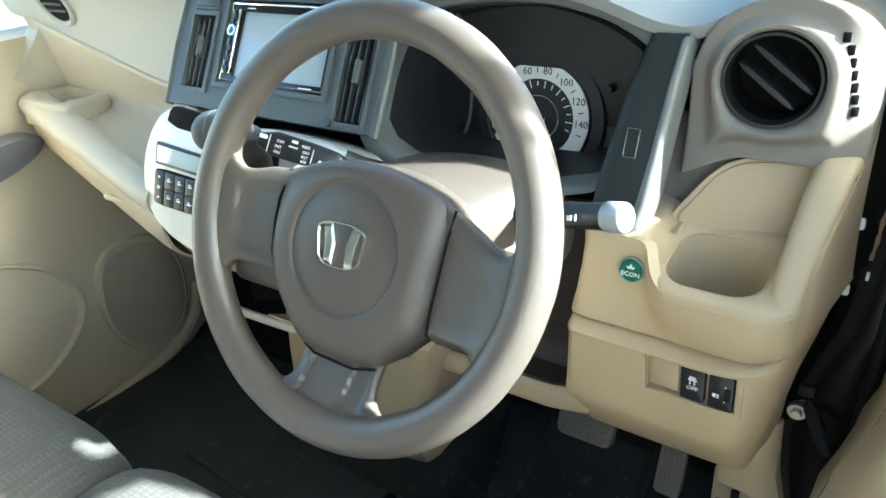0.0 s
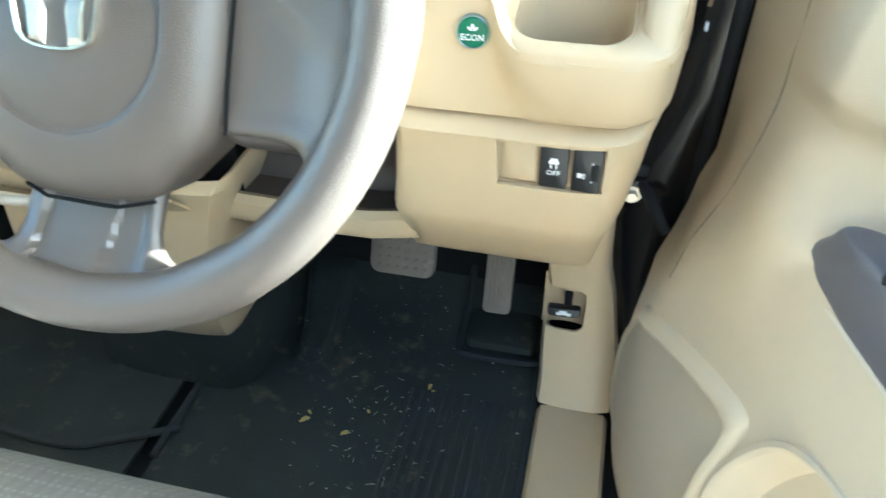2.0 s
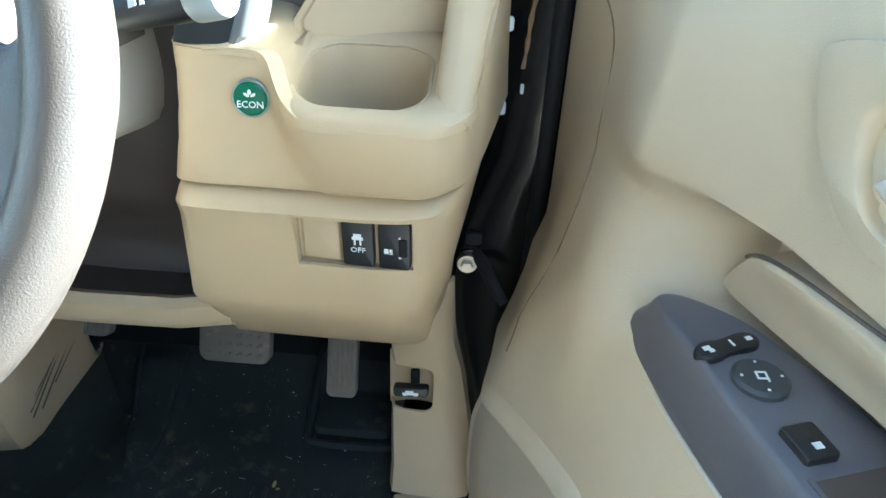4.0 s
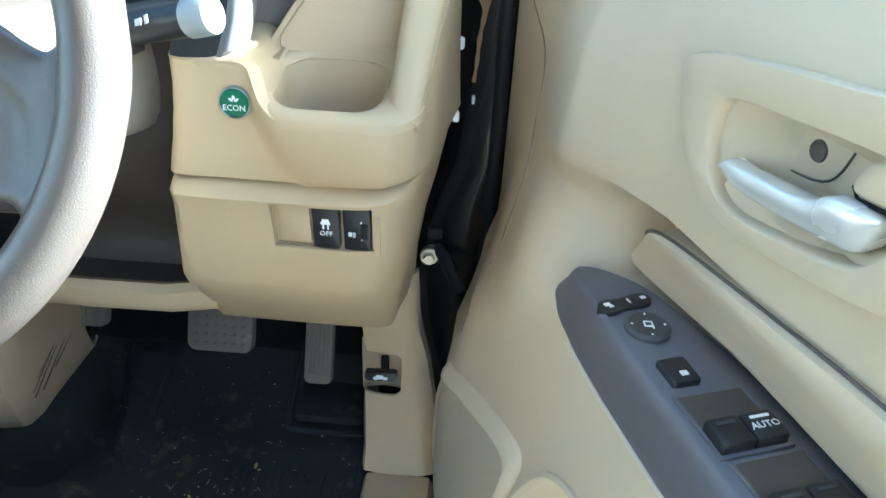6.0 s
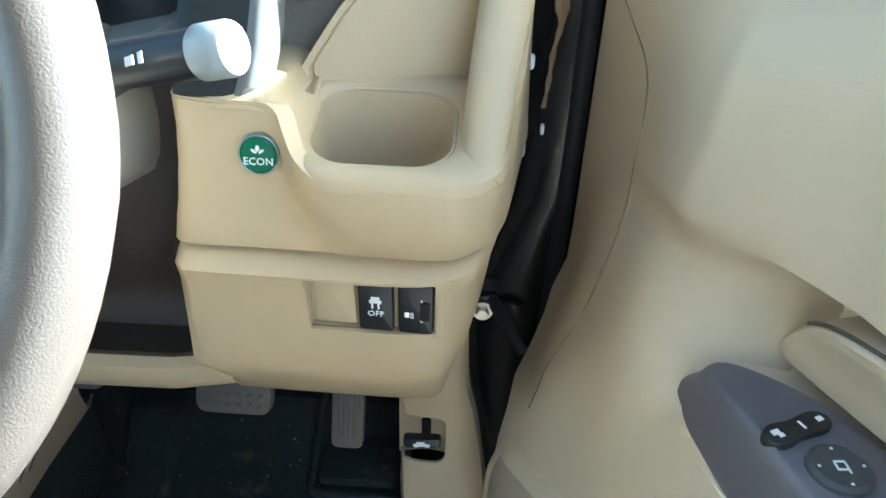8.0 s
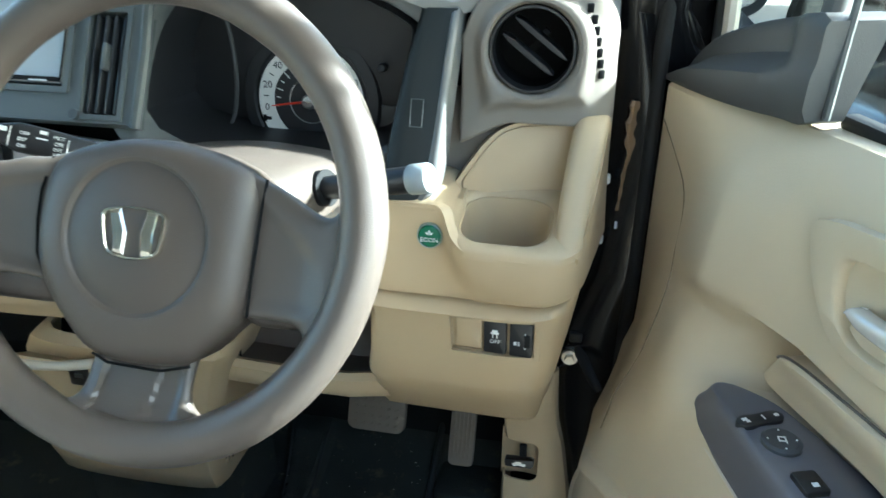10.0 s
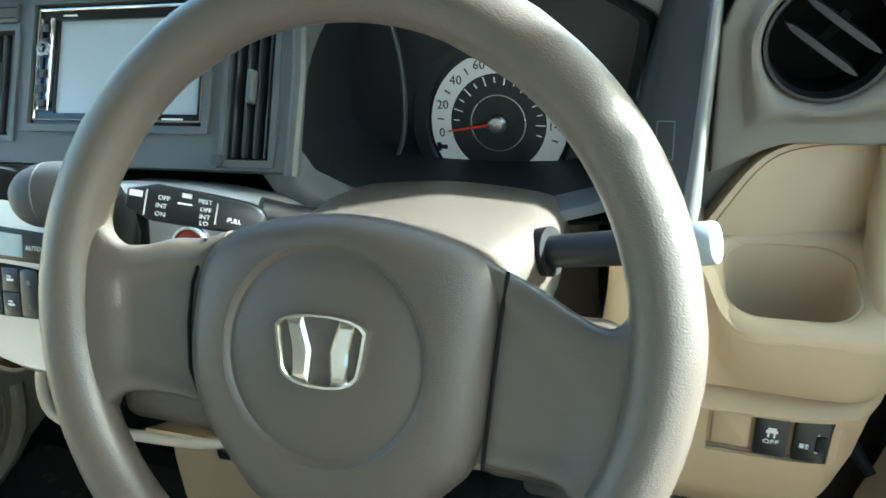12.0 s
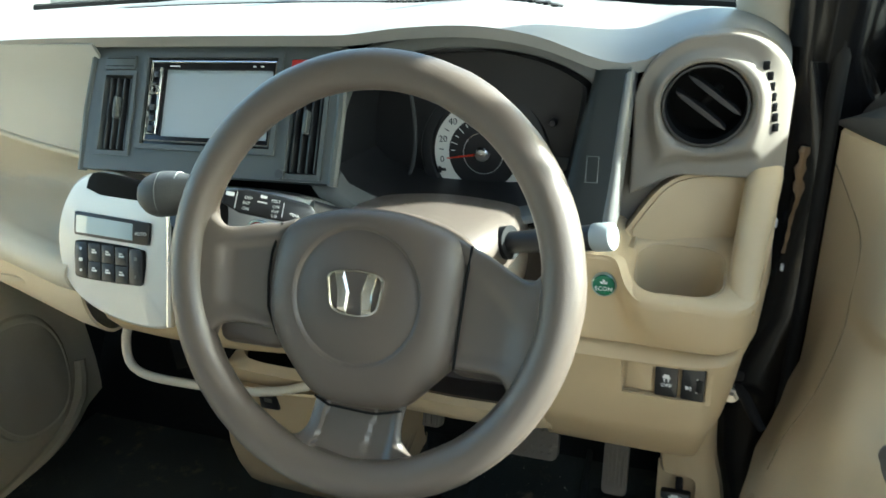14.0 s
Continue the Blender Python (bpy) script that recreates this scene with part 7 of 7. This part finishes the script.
for x0, x1, w0, w1 in ((-0.228, -0.075, 0.0085, 0.0075), (0.158, 0.128, 0.0150, 0.0070)):
    wip = thing("windscreen_wiper", "grey metal wiper arm raised across the windscreen", "wiper", tuple(on_screen(x0, 0.0)), group="windscreen wipers")
    path = [(x0 + (x1 - x0) * f, f) for f in (0.02, 0.15, 0.3, 0.5, 0.72)]
    face = []
    for x, f in path:
        h = w0 + (w1 - w0) * min(1.0, f * 1.6)
        c = on_screen(x, f)
        face.append([c + Vector((-h, 0.0, 0.0)), c + Vector((-h * 0.8, -0.002, -0.002)), c + Vector((h * 0.75, -0.002, -0.002)), c + Vector((h, 0.0, 0.0)), c + Vector((h, 0.006, 0.006)), c + Vector((-h, 0.006, 0.006))])
    part("arm", rings(face, True, True), WIPER, wip)
    part("bright_edge", tube([tuple(on_screen(x + (w0 + (w1 - w0) * min(1.0, f * 1.6)) * 0.9, f, 0.011)) for x, f in path], 0.0014, 6), SATIN, wip, "bright worn edge")
    part("rivet", lathe([(0.0, 0.002), (0.004, 0.0015), (0.0055, -0.001)], 20), SATIN, wip, "", plane(on_screen(x0, 0.05, 0.010), (1, 0, 0), (0, -0.78, 0.63)))
    c = on_screen(x0, 0.0)
    part("pivot_arm", rings([[(c.x + dx, c.y - 0.004, c.z + h), (c.x + dx, c.y - 0.004, c.z - h), (c.x + dx, c.y + 0.006, c.z - h), (c.x + dx, c.y + 0.006, c.z + h)] for dx, h in ((-0.012, 0.007), (0.012, 0.007), (0.045, 0.002))], True, True), WIPER, wip)
for x, f, dx, df in ((-0.225, 0.10, 0.026, -0.10), (-0.155, 0.03, 0.020, -0.05), (-0.240, 0.06, 0.018, -0.04)):
    lone("dry_leaf", tube([tuple(on_screen(x + dx * k, f + df * k, 0.004 + 0.003 * k * (1 - k))) for k in (0.0, 0.4, 0.7, 1.0)], [0.0006, 0.0014, 0.0013, 0.0005], 6), STRAW, "yellow dry leaf blade caught at the windscreen", "leaf", group="dry leaf blades")

# ---------------------------------------------------------------- cars outside
mpv = thing("parked_minivan", "black minivan parked close ahead, seen from behind", "car", (-0.46, 2.1, 0.0))
MV = plane((-0.46, 2.1, 0.0), (1, 0, 0), (0, 0, 1))
LEAN = 0.20


def van_face(pts, out):
    """Points on the van's tail, which leans forward above the waist."""
    return [(x, z, out - LEAN * max(0.0, z - 1.03)) for x, z in pts]


def van_plate(pts, h0, h1, bev=0.006):
    cx, cz = sum(p[0] for p in pts) / len(pts), sum(p[1] for p in pts) / len(pts)
    k = 1 - bev / 0.1
    return rings([van_face(pts, h0), van_face(pts, h1 - 0.003), van_face([(cx + (x - cx) * k, cz + (z - cz) * k) for x, z in pts], h1)], False, True)


body_o = chaikin([(-0.80, 0.25), (-0.815, 0.95), (-0.795, 1.12), (-0.72, 1.62), (-0.62, 1.72), (0.62, 1.72), (0.72, 1.62), (0.795, 1.12), (0.815, 0.95), (0.80, 0.25)], 1)
part("body", rings([[(x * k, z, y - (LEAN * max(0.0, z - 1.03) if y > -1 else 0)) for x, z in body_o] for k, y in ((1.0, -3.4), (1.0, -0.12), (0.985, -0.04), (0.955, -0.005))], True, True), CARBLACK, mpv, "", MV)
win = [(-0.684, 1.036), (-0.70, 1.10), (-0.665, 1.56), (0.60, 1.56), (0.655, 1.20), (0.665, 1.095), (0.588, 1.036)]
part("rear_window", van_plate(win, 0.0, 0.010, 0.004), VANGLASS, mpv, "dark tinted rear window", MV)
part("window_rubber", tube([tuple(p) for p in van_face(win + win[:1], 0.006)], 0.006, 6), RUBBER, mpv, "black rubber round the window", MV)
part("tailgate_strip", rbox((-0.05, 1.008, 0.004), (1.25, 0.028, 0.018), 0.006), CARBLACK, mpv, "", MV)
part("chrome_line", rbox((-0.05, 0.922, 0.004), (1.22, 0.005, 0.012), 0.002), CHROME, mpv, "thin chrome line", MV)
REDLENS = mat("red_lens", (0.42, 0.025, 0.02), 0.15, coat=0.5)
for s in (-1, 1):
    part("corner_garnish", van_plate([(s * x, z) for x, z in ((0.592, 1.006), (0.60, 1.038), (0.672, 1.088), (0.70, 1.20), (0.735, 1.20), (0.768, 1.03), (0.768, 1.006))], -0.03, 0.016), UPRIGHT, mpv, "black corner trim above the light", MV)
    tl = part("tail_light", slab(chaikin([(s * 0.588, 1.002), (s * 0.770, 1.002), (s * 0.762, 0.80), (s * 0.596, 0.81)], 1), -0.03, 0.016, 0.008), REDLENS, mpv, "red tail light", MV)
    part("clear_lens", rbox((s * 0.646, 0.922, 0.015), (0.098, 0.085, 0.010), 0.003), SATIN, tl, "clear lens", MV)
    part("lens_frame", tube([(s * 0.598, 0.878, 0.021), (s * 0.598, 0.966, 0.021), (s * 0.696, 0.966, 0.021), (s * 0.696, 0.878, 0.021)], 0.002, 6), CHROME, tl, "", MV)
    # silver on the black van's corners stands in for their sunlit edge
    part("quarter_panel", rings([van_face([(s * x, z) for x, z in ((0.772, 0.30), (0.772, 1.03), (0.735, 1.22), (0.66, 1.60), (0.70, 1.60), (0.775, 1.22), (0.805, 1.03), (0.808, 0.30))], h) for h in (-0.10, 0.006)], True, True), CARSILVER, mpv, "pale painted corner of the body", MV)
    part("wheel", tube([(s * 0.66, 0.30, -0.6), (s * 0.80, 0.30, -0.6)], [0.30, 0.30], 28), RUBBER, mpv, "black tyre", MV)
for z, c in ((1.136, (0.35, 0.55, 0.62)), (1.222, (0.16, 0.42, 0.22))):
    sm = MV @ Matrix.Translation((0.600, z, 0.0112 - LEAN * (z - 1.03))) @ pose(0, 0, 0, -math.degrees(math.atan(LEAN)), 0, 0)
    st = part("sticker", slab(circle(0, 0, 0.055, 30, 0.032), 0.0, 0.0015, 0.0005), mat("oval_sticker", c, 0.5), mpv, "oval sticker", sm)
    bars([(0, -0.002, 0.07, 0.010), (0, -0.016, 0.05, 0.004), *[(0.016 * k, 0.014, 0.009, 0.008) for k in (-1.5, -0.5, 0.5, 1.5)]], sm @ Matrix.Translation((0, 0, 0.0017)), WHITE, st)
bars([(0.34, 1.075, 0.05, 0.006), (0.36, 1.066, 0.07, 0.003), (0.41, 1.073, 0.014, 0.008)], MV @ Matrix.Translation((0, 0, 0.003)), WHITE, mpv)
part("number_plate", rbox((-0.05, 0.72, 0.01), (0.33, 0.165, 0.01), 0.003), WHITE, mpv, "white number plate", MV)


def saloon(name, label, m, paint):
    """A parked car seen from its front corner: x across, y up, z towards its nose."""
    th = thing(name, label, "car", m=m)
    prof = [(-0.14, 0.20), (-0.05, 0.36), (0.04, 0.56), (0.05, 0.64), (0.0, 0.72), (-0.12, 0.80), (-1.05, 0.96), (-1.75, 1.40), (-2.6, 1.44), (-3.4, 1.05), (-4.2, 0.98), (-4.4, 0.60), (-4.3, 0.28)]
    rows = []
    for k, dz, sh in ((-1.0, -0.12, 0.97), (-0.96, -0.03, 1.0), (-0.6, 0.0, 1.0), (0.0, 0.03, 1.0), (0.6, 0.0, 1.0), (0.96, -0.03, 1.0), (1.0, -0.12, 0.97)):
        rows.append([(0.86 * k * (1 - 0.16 * max(0, z_ - 0.95) / 0.5), z_ * sh, y_ + (dz * 2.2 if y_ > -0.2 else 0)) for y_, z_ in prof])
    part("body", sheet(rows), paint, th, "", m)
    part("grille", slab(chaikin([(-0.36, 0.72), (0.36, 0.72), (0.28, 0.56), (-0.28, 0.56)], 1), 0.02, 0.11, 0.01), MATT, th, "dark grille", m)
    for k in range(4):
        part("grille_bar", rbox((0, 0.585 + 0.035 * k, 0.115), (0.56 + 0.03 * k, 0.010, 0.012), 0.003), CHROME, th, "", m)
    part("lower_grille", slab(chaikin([(-0.62, 0.42), (0.62, 0.42), (0.55, 0.28), (-0.55, 0.28)], 1), 0.02, 0.13, 0.01), MATT, th, "dark lower grille", m)
    part("number_plate", rbox((0, 0.46, 0.145), (0.33, 0.165, 0.01), 0.003), WHITE, th, "white number plate", m)
    for s in (-1, 1):
        part("headlight", slab(chaikin([(s * 0.42, 0.74), (s * 0.82, 0.80), (s * 0.80, 0.64), (s * 0.44, 0.62)], 1), -0.14, 0.05, 0.02), SATIN, th, "clear headlight", m)
        part("fog_lamp", lathe([(0.0, 0.05), (0.05, 0.045), (0.06, 0.0)], 20), SATIN, th, "", m @ Matrix.Translation((s * 0.68, 0.36, 0.04)))
        for zc in (-0.85, -3.45):
            w = part("wheel", tube([(s * 0.70, 0.31, zc), (s * 0.865, 0.31, zc)], 0.31, 28), RUBBER, th, "black tyre", m)
            part("rim", lathe([(0.0, 0.015), (0.06, 0.02), (0.18, 0.012), (0.205, -0.004)], 28), SATIN, w, "", m @ Matrix.Translation((s * 0.868, 0.31, zc)) @ pose(0, 0, 0, 0, 90 * s, 0))
    part("windscreen", sheet([[(x * 0.70, 0.985, -1.09) for x in (-1, 0, 1)], [(x * 0.60, 1.385, -1.70) for x in (-1, 0, 1)]], 0.01), LENS, th, "dark windscreen", m)
    return th


SV = plane((-2.97, 3.62, 0.50), (0.88, 0.46, 0.09), (-0.09, 0, 1))
saloon("parked_saloon", "silver saloon parked ahead with its front showing", SV, CARSILVER)
WV = plane((0.85, 9.0, lot(1.45, 9.0)), (0.05, -1, 0), (0, 0, 1))
saloon("parked_car", "white car parked beyond the windscreen pillar", WV, CARWHITE)

# ---------------------------------------------------------------- railing and bare trees mirrored in the van's window
setting("retaining_wall", rbox((-3.0, -10.2, 2.1), (26.0, 1.2, 4.2), 0.03), POST, "grey retaining wall behind the car", "wall")
rail = thing("railing", "white metal railing on the retaining wall", "railing", (-4.0, -9.7, 4.2))
picket = mesh_of("picket", rbox((0, 0, 0.45), (0.045, 0.03, 0.90), 0.004), WHITE, False)
for k in range(150):
    part("picket", picket, WHITE, rail, "", Matrix.Translation((-14.0 + 0.14 * k, -9.7, 4.2)))
for z in (4.3, 4.96):
    part("rail", rbox((-3.6, -9.73, z), (21.0, 0.03, 0.05), 0.004), WHITE, rail)


def bare_tree(x, y, z, h, seed):
    """A leafless tree: a tapered trunk that forks again and again."""
    rnd = random.Random(seed)
    tree = thing("bare_tree", "leafless brown tree above the retaining wall", "tree", (x, y, z), group="bare trees")
    pieces = {0: [], 1: []}

    def grow(p, d, length, r, level):
        pts, rs = [p], [r]
        for k in range(3):
            d = (d + Vector((rnd.uniform(-0.22, 0.22), rnd.uniform(-0.22, 0.22), rnd.uniform(-0.05, 0.16)))).normalized()
            p = p + d * (length / 3)
            pts.append(p)
            rs.append(r * (1 - 0.16 * (k + 1)))
        pieces[min(1, level)].append(tube([tuple(q) for q in pts], rs, 6 if level < 2 else 4))
        if level < 5:
            for q in range(3):
                side = Vector((rnd.uniform(-1, 1), rnd.uniform(-1, 1), rnd.uniform(0.0, 0.6)))
                grow(pts[2 + (q > 0)], (d + side * 0.75).normalized(), length * rnd.uniform(0.58, 0.78), rs[-1] * 0.62, level + 1)

    grow(Vector((x, y, z)), Vector((0.05, 0, 1)), h * 0.30, h * 0.018, 0)
    part("trunk", joined(*pieces[0]), BARK, tree)
    part("branches", joined(*pieces[1]), BARK, tree, "bare branches")


for x, y, h, sd in ((-5.2, -11.2, 5.0, 3), (-3.6, -11.6, 5.6, 8), (-2.0, -11.0, 5.2, 12), (-0.4, -12.0, 6.0, 21)):
    bare_tree(x, y, 4.0, h, sd)
woods = []
rnd = random.Random(5)
for k in range(420):
    x, y, z = rnd.uniform(-8.0, 7.0), rnd.uniform(-22.0, -17.0), 3.0
    top = rnd.uniform(5.0, 9.0) * (0.5 + 0.5 * smooth01(-8.0, -5.0, x))
    woods.append(tube([(x, y, z), (x + rnd.uniform(-0.8, 0.8), y, z + top * 0.5), (x + rnd.uniform(-2, 2), y, z + top)], [0.10, 0.06, 0.02], 4))
tagged(lone("woods", joined(*woods), BARK, "dense leafless woods behind the wall", "woods"), "dense leafless woods behind the wall", "woods", kind="stuff")
bush = []
for k in range(260):
    a, e, r = rnd.uniform(0, 6.28), rnd.uniform(0.1, 1.5), rnd.uniform(0.3, 0.8)
    c = Vector((-7.3 + 1.2 * r * math.cos(a) * math.cos(e), -10.4 + 0.6 * r * math.sin(a) * math.cos(e), 4.2 + 1.1 * r * math.sin(e)))
    bush.append(rbox(tuple(c), (0.10, 0.02, 0.13), 0.0))
lone("bush", joined(*bush), STRAW, "yellowed bush on the retaining wall", "bush")
